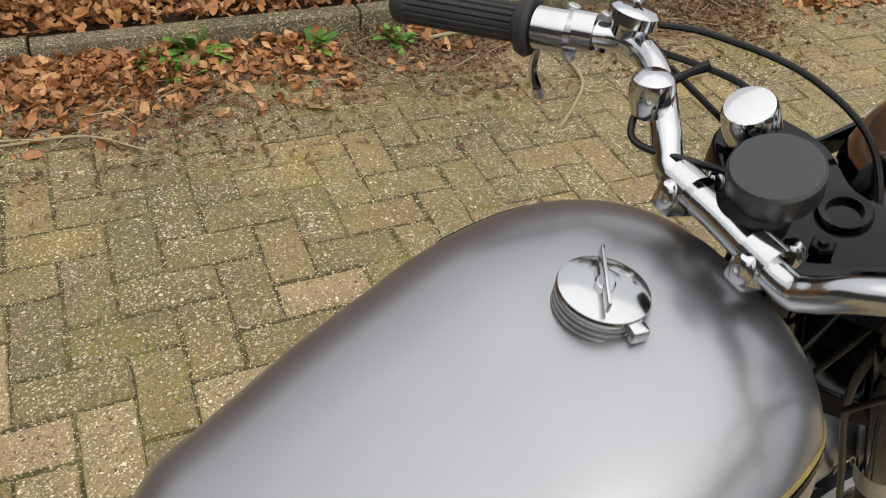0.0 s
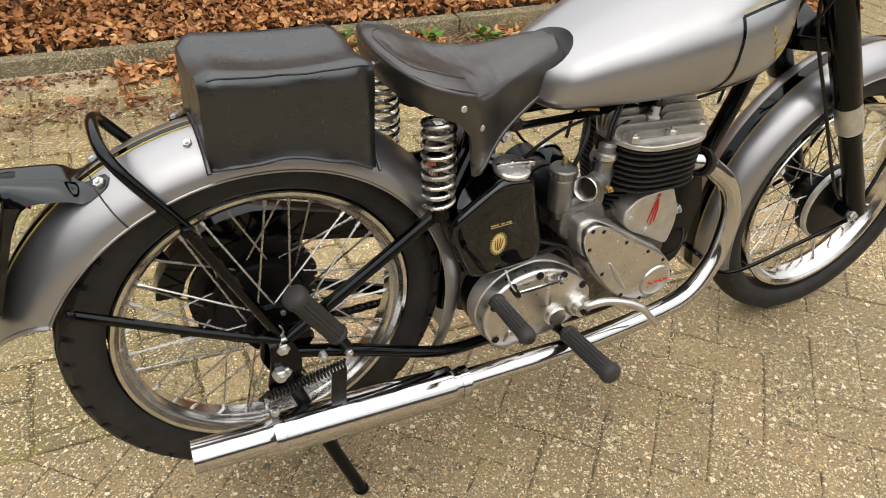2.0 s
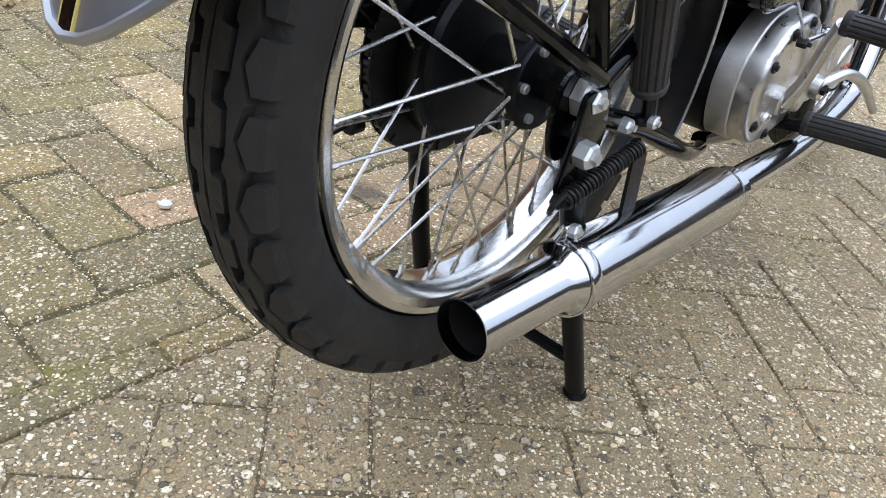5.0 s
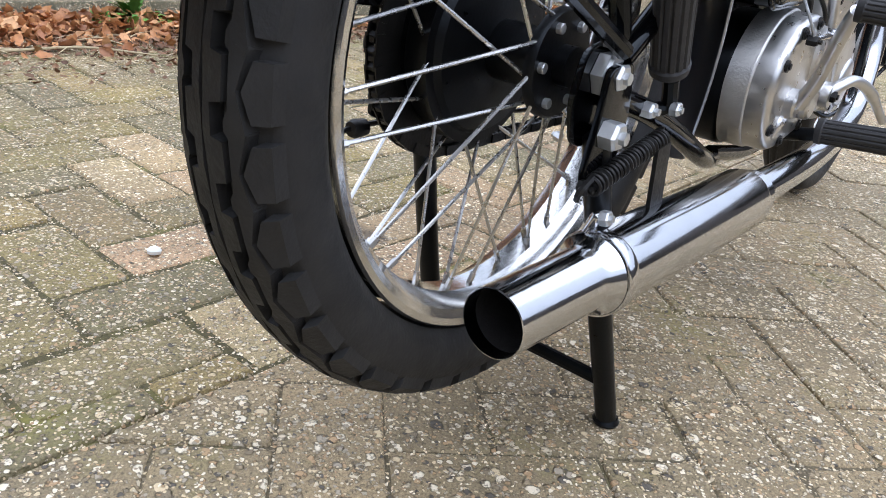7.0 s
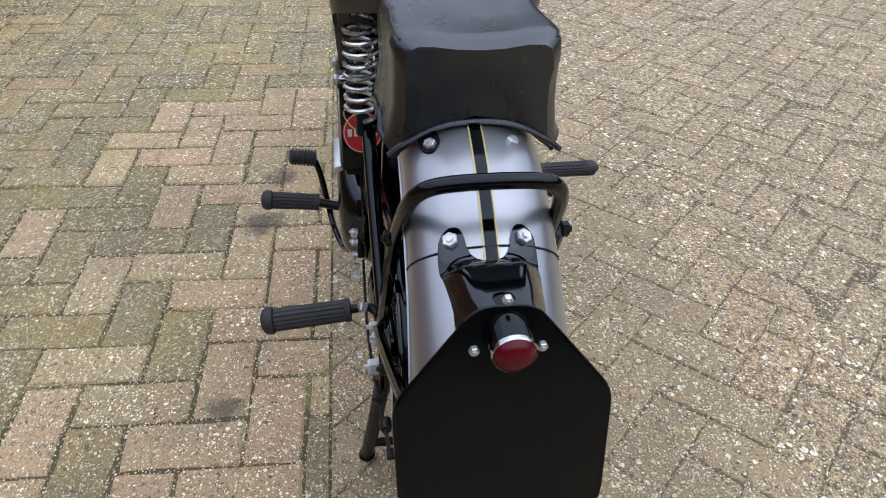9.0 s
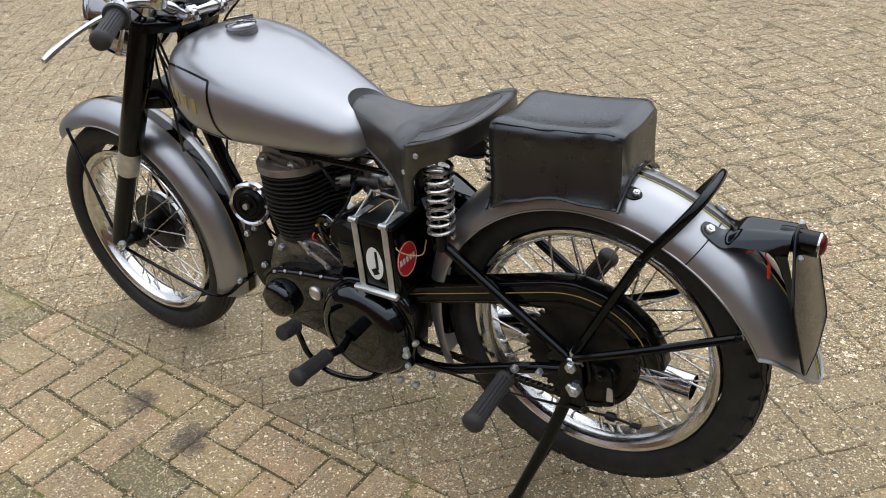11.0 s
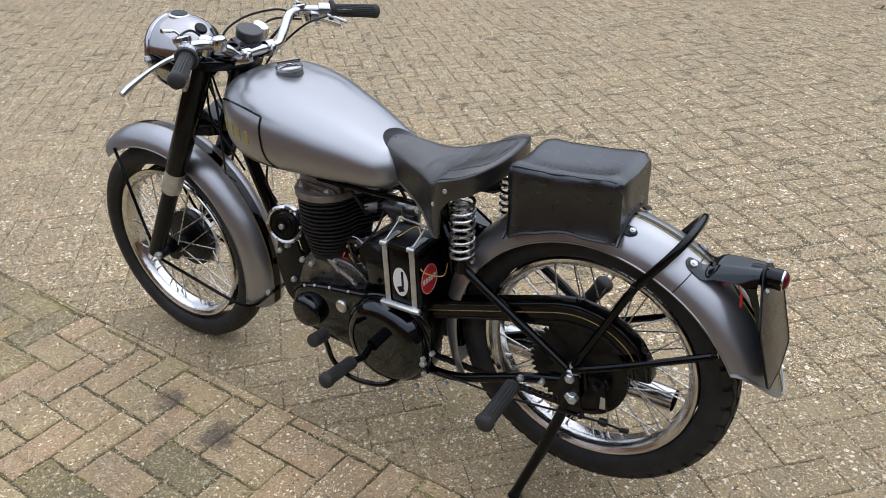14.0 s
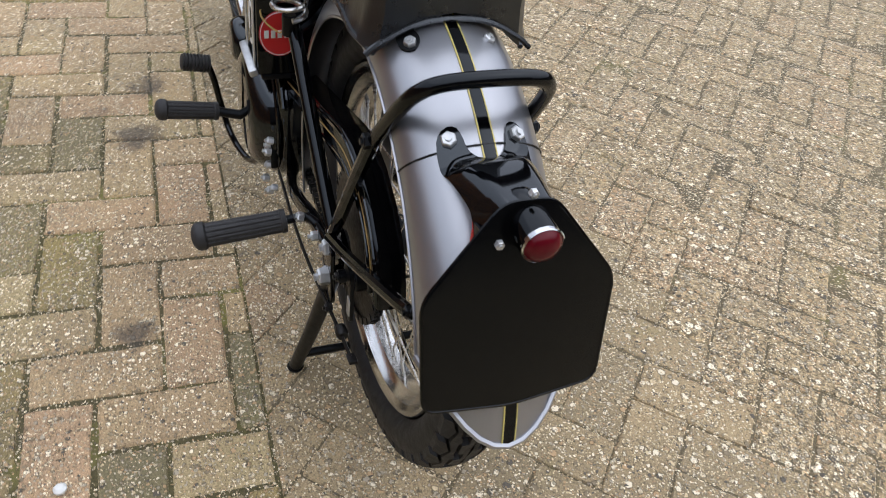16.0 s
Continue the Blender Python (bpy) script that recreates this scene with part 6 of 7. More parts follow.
damper = part("steering_damper_knob", both(lathe([(0, 0.016), (0.0290, 0.0157), (0.0310, 0.0135), (0.0312, -0.004), (0.0298, -0.007), (0, -0.007)], (0.902, 0.003, 0.985), (-0.40, 0, 1), 44)), CHARCOAL, bike, "charcoal round knob on a black stem")
part("knob_stem", lathe([(0, 0.045), (0.018, 0.045), (0.026, 0.035), (0.026, 0.020), (0.016, 0.014), (0.016, 0.0), (0, 0)], (0.902, 0.006, 0.930), (-0.12, 0, 1), 32), SATIN, damper, "black stem")

part("yoke_ring", lathe([(0.013, 0.0), (0.013, 0.010), (0.018, 0.011), (0.020, 0.008), (0.020, 0.0)], (0.982, -0.010, 0.940), (-0.35, 0, 1), 28, True), BLACK, bike)
for s in (1, -1):
    bolt((0.940, s * 0.030, 0.938), (-0.35, 0, 1), 0.009, 0.010, bike, SATIN)
    part("yoke_rib", sweep([(0.905, s * 0.035, 0.934), (0.955, s * 0.062, 0.938), (1.000, s * 0.070, 0.934)], 0.008, 10, 4), BLACK, bike)

# headlamp
lamp = part("headlamp", lathe([(0, -0.115), (0.030, -0.112), (0.056, -0.100), (0.076, -0.080), (0.088, -0.052), (0.093, -0.020), (0.094, 0.010), (0.090, 0.022), (0, 0.022)], (1.166, 0, 0.920), (1, 0, -0.03), 56), DULLCHROME, bike, "dulled chrome headlamp shell")
part("lamp_rim", lathe([(0.0930, 0.004), (0.0962, 0.006), (0.0968, 0.014), (0.0935, 0.024), (0.086, 0.030), (0.084, 0.020)], (1.166, 0, 0.920), (1, 0, -0.03), 56, True), CHROME, lamp)
part("lamp_glass", lathe([(0, 0.040), (0.04, 0.037), (0.086, 0.024), (0, 0.018)], (1.166, 0, 0.920), (1, 0, -0.03), 48), WHITE, lamp, "frosted lamp glass")
part("ammeter", lathe([(0, 0.010), (0.024, 0.010), (0.028, 0.007), (0.029, -0.012), (0, -0.012)], (1.146, 0.0, 1.006), (-0.2, 0, 1), 32), CHROME, lamp, "chromed instrument bezel")
part("ammeter_face", lathe([(0, 0.0112), (0.021, 0.0108), (0.022, 0.009), (0, 0.009)], (1.146, 0.0, 1.006), (-0.2, 0, 1), 28), SATIN, lamp)
disc((1.082, 0.0, 0.974), (-0.7, 0, 0.7), 0.016, 0.018, lamp, SATIN, "lamp_switch", seg=20)
for s in (1, -1):
    part("lamp_bracket", slab(rounded([(0.995, 0.880), (1.00, 0.905), (1.10, 0.922), (1.160, 0.936), (1.178, 0.922), (1.162, 0.906), (1.08, 0.893), (1.02, 0.872)], 0.010), s * 0.094, s * 0.098, 0.001), BLACK, bike, "black headlamp ear")
    bolt((1.166, s * 0.099, 0.920), (0, s, 0), 0.010, 0.010, bike)

# cables
for pts in ([(0.925, 0.190, 1.004), (0.965, 0.150, 1.008), (1.010, 0.080, 1.000), (1.040, 0.020, 0.960), (1.020, -0.030, 0.88), (0.96, -0.04, 0.80)],
            [(0.905, 0.205, 0.984), (0.95, 0.155, 0.985), (0.985, 0.10, 0.975), (1.00, 0.06, 0.92), (0.985, 0.05, 0.82), (0.97, 0.03, 0.72), (0.94, 0.025, 0.60)],
            [(0.880, 0.122, 0.980), (0.866, 0.100, 0.960), (0.890, 0.055, 0.965), (0.960, 0.04, 0.94)],
            [(0.925, -0.170, 1.004), (0.965, -0.150, 1.010), (1.020, -0.09, 0.995), (1.05, -0.04, 0.95), (1.01, -0.01, 0.86)],
            [(0.905, -0.185, 0.984), (0.955, -0.13, 0.99), (1.00, -0.085, 0.94), (0.99, -0.06, 0.84), (0.965, -0.045, 0.74), (0.86, -0.05, 0.675), (0.64, -0.07, 0.660), (0.585, -0.084, 0.620)],
            [(0.930, 0.150, 0.985), (0.985, 0.075, 0.935), (1.012, 0.048, 0.922), (1.034, 0.043, 0.869), (1.044, 0.043, 0.819), (1.042, 0.043, 0.763), (0.997, 0.044, 0.706), (0.955, 0.040, 0.640)],
            [(1.075, 0.010, 0.860), (1.063, 0.006, 0.811), (1.043, 0.010, 0.788), (1.005, 0.020, 0.770)],
            [(0.830, -0.200, 0.995), (0.850, -0.140, 0.985), (0.924, -0.124, 0.932), (0.988, -0.120, 0.874), (1.000, -0.085, 0.790)],
            [(0.57, -0.05, 0.665), (0.50, -0.06, 0.655), (0.455, -0.05, 0.62), (0.43, -0.04, 0.58)],
            [(0.46, -0.10, 0.47), (0.51, -0.11, 0.45), (0.55, -0.118, 0.42), (0.60, -0.11, 0.375)],
            [(1.00, 0.060, 0.88), (0.985, 0.068, 0.80), (0.99, 0.07, 0.70), (1.02, 0.05, 0.62)],
            [(0.875, 0.03, 0.68), (0.880, 0.04, 0.62), (0.855, 0.04, 0.57)],
            [(0.80, -0.05, 0.30), (0.84, -0.07, 0.345), (0.862, -0.03, 0.39), (0.86, 0.0, 0.45)]):
    part("control_cable", sweep(pts, 0.0029, 8, 7), CABLE, bike, "black control cable")
part("petrol_tap", both(sweep([(0.56, -0.045, 0.700), (0.56, -0.045, 0.672)], 0.007, 10, 1), sweep([(0.545, -0.045, 0.678), (0.578, -0.050, 0.676)], 0.005, 8, 1)), COPPER, bike, "brass petrol tap")
part("fuel_pipe", sweep([(0.562, -0.046, 0.675), (0.548, -0.07, 0.640), (0.528, -0.078, 0.600), (0.522, -0.074, 0.575)], 0.004, 8, 6), CABLE, bike)


# ---- ground, paving, kerb, leaves ----
def paver_material(name, single, tones, shares, mossy, dirt=(0.165, 0.148, 0.092), grit_size=330, deep=0.45, relief=0.0034, lift=1.0, rim_dark=0.55, pale=1.0):
    """Worn concrete block with exposed pebbles, stains and moss; the tone of each block is drawn by chance."""
    m = bpy.data.materials.new(name)
    m.use_nodes = True
    n, l = m.node_tree.nodes, m.node_tree.links
    b = n["Principled BSDF"]
    geo = n.new("ShaderNodeNewGeometry")
    pick = n.new("ShaderNodeObjectInfo").outputs["Random"] if single else geo.outputs["Random Per Island"]
    tone = n.new("ShaderNodeValToRGB")
    ramp = tone.color_ramp
    ramp.elements[0].color, ramp.elements[1].color = (*tones[0], 1), (*tones[-1], 1)
    for k, c in enumerate(tones[1:-1]):
        e = ramp.elements.new((k + 1) / (len(tones) - 1))
        e.color = (*c, 1)
    l.new(pick, tone.inputs["Fac"])

    def noise_tex(scale, detail=5, rough=0.6):
        t = n.new("ShaderNodeTexNoise")
        t.inputs["Scale"].default_value, t.inputs["Detail"].default_value, t.inputs["Roughness"].default_value = scale, detail, rough
        l.new(geo.outputs["Position"], t.inputs["Vector"])
        return t.outputs["Fac"]

    def ranged(value, a, b_, lo=0.0, hi=1.0):
        r = n.new("ShaderNodeMapRange")
        r.inputs["From Min"].default_value, r.inputs["From Max"].default_value = a, b_
        r.inputs["To Min"].default_value, r.inputs["To Max"].default_value = lo, hi
        l.new(value, r.inputs["Value"])
        return r.outputs["Result"]

    def blend(fac, a, b_, kind="MIX"):
        x = n.new("ShaderNodeMix")
        x.data_type, x.blend_type = "RGBA", kind
        for socket, v in (("Factor", fac), ("A", a), ("B", b_)):
            if isinstance(v, (tuple, float, int)):
                x.inputs[socket].default_value = v
            else:
                l.new(v, x.inputs[socket])
        return x.outputs["Result"]

    stain = ranged(noise_tex(2.3, 6), 0.40, 0.68)
    col = blend(stain, tone.outputs["Color"], (*dirt, 1))
    grit = ranged(noise_tex(grit_size, 4, 0.75), 0.32, 0.70, max(0.05, deep), 1.8 - deep)
    gm = n.new("ShaderNodeVectorMath")
    gm.operation = "SCALE"
    l.new(col, gm.inputs[0])
    l.new(grit, gm.inputs["Scale"])
    col = gm.outputs[0]
    moss = ranged(noise_tex(3.4, 7, 0.7), 0.56 - 0.25 * max(0, mossy - 0.75), 0.72 - 0.3 * max(0, mossy - 0.75), 0, mossy)
    col = blend(moss, col, (0.225, 0.218, 0.058, 1))
    warp = n.new("ShaderNodeTexNoise")
    warp.inputs["Scale"].default_value, warp.inputs["Detail"].default_value = 160, 2
    l.new(geo.outputs["Position"], warp.inputs["Vector"])
    push = n.new("ShaderNodeVectorMath")
    push.operation, push.inputs[1].default_value = "MULTIPLY_ADD", (0.006, 0.006, 0.0)
    l.new(warp.outputs["Color"], push.inputs[0])
    l.new(geo.outputs["Position"], push.inputs[2])
    heights = []
    # exposed gravel in three sizes, each stone with a tone and a size of its own
    for scale, seed_w, share, big in ((shares[0], 0, shares[1], 0.56), (165, 7, shares[2], 0.58), (280, 3, 0.44, 0.60)):
        off = n.new("ShaderNodeVectorMath")
        off.operation, off.inputs[1].default_value = "ADD", (seed_w, seed_w * 1.7, 0)
        l.new(push.outputs[0], off.inputs[0])
        v = n.new("ShaderNodeTexVoronoi")
        v.feature, v.inputs["Scale"].default_value, v.inputs["Randomness"].default_value = "F1", scale, 1.0
        l.new(off.outputs[0], v.inputs["Vector"])
        sep = n.new("ShaderNodeSeparateColor")
        l.new(v.outputs["Color"], sep.inputs[0])
        patch = ranged(noise_tex(6 + seed_w, 3), 0.36, 0.62, 0.20, -0.20)
        pickm = n.new("ShaderNodeMath")
        pickm.operation = "ADD"
        l.new(sep.outputs["Red"], pickm.inputs[0])
        l.new(patch, pickm.inputs[1])
        chosen = ranged(pickm.outputs[0], share, share - 0.02)
        edge = n.new("ShaderNodeMath")
        edge.operation = "MULTIPLY_ADD"
        edge.inputs[1].default_value = 0.22
        l.new(sep.outputs["Green"], edge.inputs[0])
        l.new(v.outputs["Distance"], edge.inputs[2])
        dot = ranged(edge.outputs[0], big, big - 0.09)
        k = n.new("ShaderNodeMath")
        k.operation = "MULTIPLY"
        l.new(chosen, k.inputs[0])
        l.new(dot, k.inputs[1])
        kinds = n.new("ShaderNodeValToRGB")
        kinds.color_ramp.interpolation = "CONSTANT"
        kinds.color_ramp.elements[0].color = (0.88 * pale, 0.81 * pale, 0.65 * pale, 1)
        kinds.color_ramp.elements[1].position, kinds.color_ramp.elements[1].color = 0.95, (0.11, 0.10, 0.085, 1)
        for at, c in ((0.15, (0.60, 0.50, 0.33)), (0.34, (0.33, 0.27, 0.18)), (0.48, (0.70 * pale, 0.62 * pale, 0.46 * pale)), (0.62, (0.37, 0.33, 0.26)), (0.74, (0.44, 0.31, 0.18)), (0.86, (0.23, 0.19, 0.13))):
            e = kinds.color_ramp.elements.new(at)
            e.color = (*c, 1)
        l.new(sep.outputs["Blue"], kinds.inputs["Fac"])
        # a dark rim of dirt round each stone
        rim = ranged(edge.outputs[0], big + 0.10, big - 0.02, 0, rim_dark)
        rimk = n.new("ShaderNodeMath")
        rimk.operation = "MULTIPLY"
        l.new(chosen, rimk.inputs[0])
        l.new(rim, rimk.inputs[1])
        col = blend(rimk.outputs[0], col, (0.105, 0.088, 0.058, 1))
        col = blend(k.outputs[0], col, kinds.outputs["Color"])
        heights.append(k.outputs[0])
    # small dark pits where stones have dropped out
    col = blend(ranged(noise_tex(190, 2, 0.5), 0.62, 0.68, 0, 0.65), col, (0.075, 0.062, 0.042, 1))
    # oil drips under the engine: soft dark spots of uneven outline
    for ox, oy, size in ((1.12, 0.33, 0.046), (0.88, 0.36, 0.058), (0.25, 0.39, 0.040), (1.02, 0.46, 0.026)):
        gap_ = n.new("ShaderNodeVectorMath")
        gap_.operation, gap_.inputs[1].default_value = "DISTANCE", (ox, oy, 0.0)
        l.new(geo.outputs["Position"], gap_.inputs[0])
        wob = n.new("ShaderNodeMath")
        wob.operation, wob.inputs[1].default_value = "MULTIPLY_ADD", 0.16
        l.new(noise_tex(17, 5, 0.65), wob.inputs[0])
        l.new(gap_.outputs["Value"], wob.inputs[2])
        col = blend(ranged(wob.outputs[0], size + 0.085, size + 0.045, 0, 0.72), col, (0.060, 0.054, 0.050, 1))
    tan = n.new("ShaderNodeVectorMath")
    tan.operation, tan.inputs[1].default_value = "MULTIPLY", (1.055 * lift, 1.0 * lift, 0.91 * lift)
    l.new(col, tan.inputs[0])
    l.new(tan.outputs[0], b.inputs["Base Color"])
    b.inputs["Roughness"].default_value = 0.82
    b.inputs["Specular IOR Level"].default_value = 0.35
    add = n.new("ShaderNodeMath")
    add.operation = "ADD"
    l.new(heights[0], add.inputs[0])
    l.new(heights[1], add.inputs[1])
    add2 = n.new("ShaderNodeMath")
    add2.operation = "MULTIPLY_ADD"
    add2.inputs[1].default_value = 0.9
    l.new(noise_tex(260, 4), add2.inputs[0])
    l.new(add.outputs[0], add2.inputs[2])
    bump = n.new("ShaderNodeBump")
    bump.inputs["Strength"].default_value, bump.inputs["Distance"].default_value = 1.0, relief
    l.new(add2.outputs[0], bump.inputs["Height"])
    l.new(bump.outputs["Normal"], b.inputs["Normal"])
    return m


OLIVE = [(0.240, 0.207, 0.095), (0.345, 0.275, 0.110), (0.205, 0.185, 0.106), (0.375, 0.300, 0.120), (0.255, 0.222, 0.104), (0.395, 0.300, 0.128), (0.240, 0.217, 0.120), (0.370, 0.262, 0.130)]
ROSY = [(0.445, 0.350, 0.196), (0.480, 0.342, 0.208), (0.440, 0.362, 0.196), (0.475, 0.318, 0.204), (0.470, 0.378, 0.208), (0.380, 0.316, 0.176), (0.425, 0.340, 0.190)]
BROWN = [(0.335, 0.266, 0.162), (0.380, 0.301, 0.180), (0.295, 0.239, 0.147), (0.400, 0.313, 0.186), (0.355, 0.281, 0.170), (0.390, 0.281, 0.178)]
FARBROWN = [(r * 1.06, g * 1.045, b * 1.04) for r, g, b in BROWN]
PAVER = paver_material("paver_olive", True, OLIVE, (100, 0.26, 0.38), 0.85, rim_dark=0.45, pale=0.85)
PAVER_ROSY = paver_material("paver_rosy", True, ROSY, (100, 0.22, 0.32), 0.15, (0.290, 0.215, 0.140), lift=1.12)
PAVER_BROWN = paver_material("paver_brown", True, BROWN, (70, 0.42, 0.48), 0.5, (0.245, 0.205, 0.130), 330, 0.50, 0.0030, 0.985, 0.58, 0.85)
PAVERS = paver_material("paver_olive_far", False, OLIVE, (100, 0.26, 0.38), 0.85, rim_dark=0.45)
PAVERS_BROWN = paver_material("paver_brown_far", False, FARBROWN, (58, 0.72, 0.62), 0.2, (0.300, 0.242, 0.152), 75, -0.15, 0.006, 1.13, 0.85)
JOINT = paver_material("joint_gravel_moss", False, [(0.074, 0.066, 0.026), (0.094, 0.086, 0.032)], (150, 0.06, 0.18), 0.95, (0.084, 0.072, 0.038))
FINESAND = paver_material("joint_fine_gravel", False, [(0.135, 0.111, 0.066), (0.150, 0.123, 0.072)], (120, 0.18, 0.32), 0.6, (0.100, 0.086, 0.054))
KERB = paver_material("kerb_concrete", True, [(0.150, 0.144, 0.098), (0.205, 0.192, 0.135), (0.172, 0.166, 0.112)], (140, 0.10, 0.22), 0.75, (0.105, 0.102, 0.066), 200, 0.5, 0.002)
SOIL = material("dark_soil", (0.055, 0.036, 0.022), 0.95, 0, 0, 0.35, 14, 0.8, 120, 0.02, 0.2)
FARGROUND = material("far_ground", (0.17, 0.15, 0.11), 0.9, 0, 0, 0.15, 1.5, 0.3, 60, 0.03, 0.3)


def island_material(name, colours, rough, single=False):
    m = bpy.data.materials.new(name)
    m.use_nodes = True
    n, l = m.node_tree.nodes, m.node_tree.links
    b = n["Principled BSDF"]
    geo = n.new("ShaderNodeNewGeometry")
    ramp = n.new("ShaderNodeValToRGB")
    r = ramp.color_ramp
    r.elements[0].color, r.elements[1].color = (*colours[0], 1), (*colours[-1], 1)
    for i, c in enumerate(colours[1:-1]):
        e = r.elements.new((i + 1) / (len(colours) - 1))
        e.color = (*c, 1)
    l.new(n.new("ShaderNodeObjectInfo").outputs["Random"] if single else geo.outputs["Random Per Island"], ramp.inputs["Fac"])
    t = n.new("ShaderNodeTexNoise")
    t.inputs["Scale"].default_value, t.inputs["Detail"].default_value = 120, 4
    l.new(geo.outputs["Position"], t.inputs["Vector"])
    mr = n.new("ShaderNodeMapRange")
    mr.inputs["To Min"].default_value, mr.inputs["To Max"].default_value = 0.6, 1.35
    l.new(t.outputs["Fac"], mr.inputs["Value"])
    s = n.new("ShaderNodeVectorMath")
    s.operation = "SCALE"
    l.new(ramp.outputs["Color"], s.inputs[0])
    l.new(mr.outputs["Result"], s.inputs["Scale"])
    l.new(s.outputs[0], b.inputs["Base Color"])
    b.inputs["Roughness"].default_value = rough
    return m


DEADLEAF = island_material("dead_leaf", [(0.15, 0.058, 0.022), (0.40, 0.170, 0.058), (0.56, 0.27, 0.100), (0.25, 0.092, 0.034), (0.66, 0.38, 0.17), (0.47, 0.205, 0.068), (0.31, 0.122, 0.046)], 0.55)
CRUMB = island_material("leaf_crumbs", [(0.09, 0.045, 0.025), (0.20, 0.10, 0.05), (0.30, 0.17, 0.09), (0.14, 0.075, 0.04)], 0.8)
GREENLEAF = island_material("weed_leaf", [(0.05, 0.13, 0.018), (0.11, 0.26, 0.035), (0.20, 0.34, 0.06), (0.08, 0.20, 0.03)], 0.5, True)
STRAW = island_material("pale_straw", [(0.34, 0.27, 0.15), (0.50, 0.41, 0.25)], 0.8)
TWIG = island_material("dry_twig", [(0.10, 0.065, 0.035), (0.22, 0.16, 0.09), (0.32, 0.25, 0.15)], 0.8)

ground = part("ground", ([(-60, -60, -0.06), (60, -60, -0.06), (60, 60, -0.06), (-60, 60, -0.06)], [(0, 1, 2, 3)]), FARGROUND)
tagged(ground, "wide pale paved ground reaching the horizon", "ground", kind="structure")

SEAM, KERB_Y, PITCH = 0.190, 2.085, 0.1085
pavement = part("pavement", block((19.0, 12.4, 0.05), 0, (5.0, -4.08, -0.0292)), JOINT)
sand = part("joint_sand", block((18.9, 9.3, 0.02), 0, (5.0, SEAM - 4.66, -0.0132)), FINESAND, pavement)
tagged(pavement, "worn concrete block paving in herringbone with mossy joints", "pavement", kind="structure")


def clipped(poly, y_cut, keep_above):
    out = []
    for a, b in zip(poly, poly[1:] + poly[:1]):
        ia, ib = (a[1] >= y_cut) == keep_above, (b[1] >= y_cut) == keep_above
        if ia:
            out.append(a)
        if ia != ib:
            t = (y_cut - a[1]) / (b[1] - a[1])
            out.append((a[0] + t * (b[0] - a[0]), y_cut))
    return out


def paver_shape(poly, z, tilt, worn=1.0):
    """A block with a worn, chamfered upper edge, about its own centre."""
    cx, cy = sum(p[0] for p in poly) / len(poly), sum(p[1] for p in poly) / len(poly)
    m = len(poly)
    verts = []
    for inset, h in ((0.0, -0.03), (0.0, -0.0048 * worn), (0.0035 * worn, -0.0010 * worn), (0.0080 * worn, 0.0)):
        for x, y in poly:
            d = Vector((x - cx, y - cy))
            k = max(0.2, 1 - inset / max(d.length * 0.75, 1e-4))
            verts.append((cx + d.x * k, cy + d.y * k, z + h + tilt[0] * (x - cx) + tilt[1] * (y - cy)))
    faces = [tuple(3 * m + i for i in range(m))]
    for r in range(3):
        for i in range(m):
            j = (i + 1) % m
            faces.append((r * m + i, r * m + j, (r + 1) * m + j, (r + 1) * m + i))
    return verts, faces, (cx, cy)


rng = random.Random(4)
single, joined_v, joined_f, joined_m = [], [], [], []


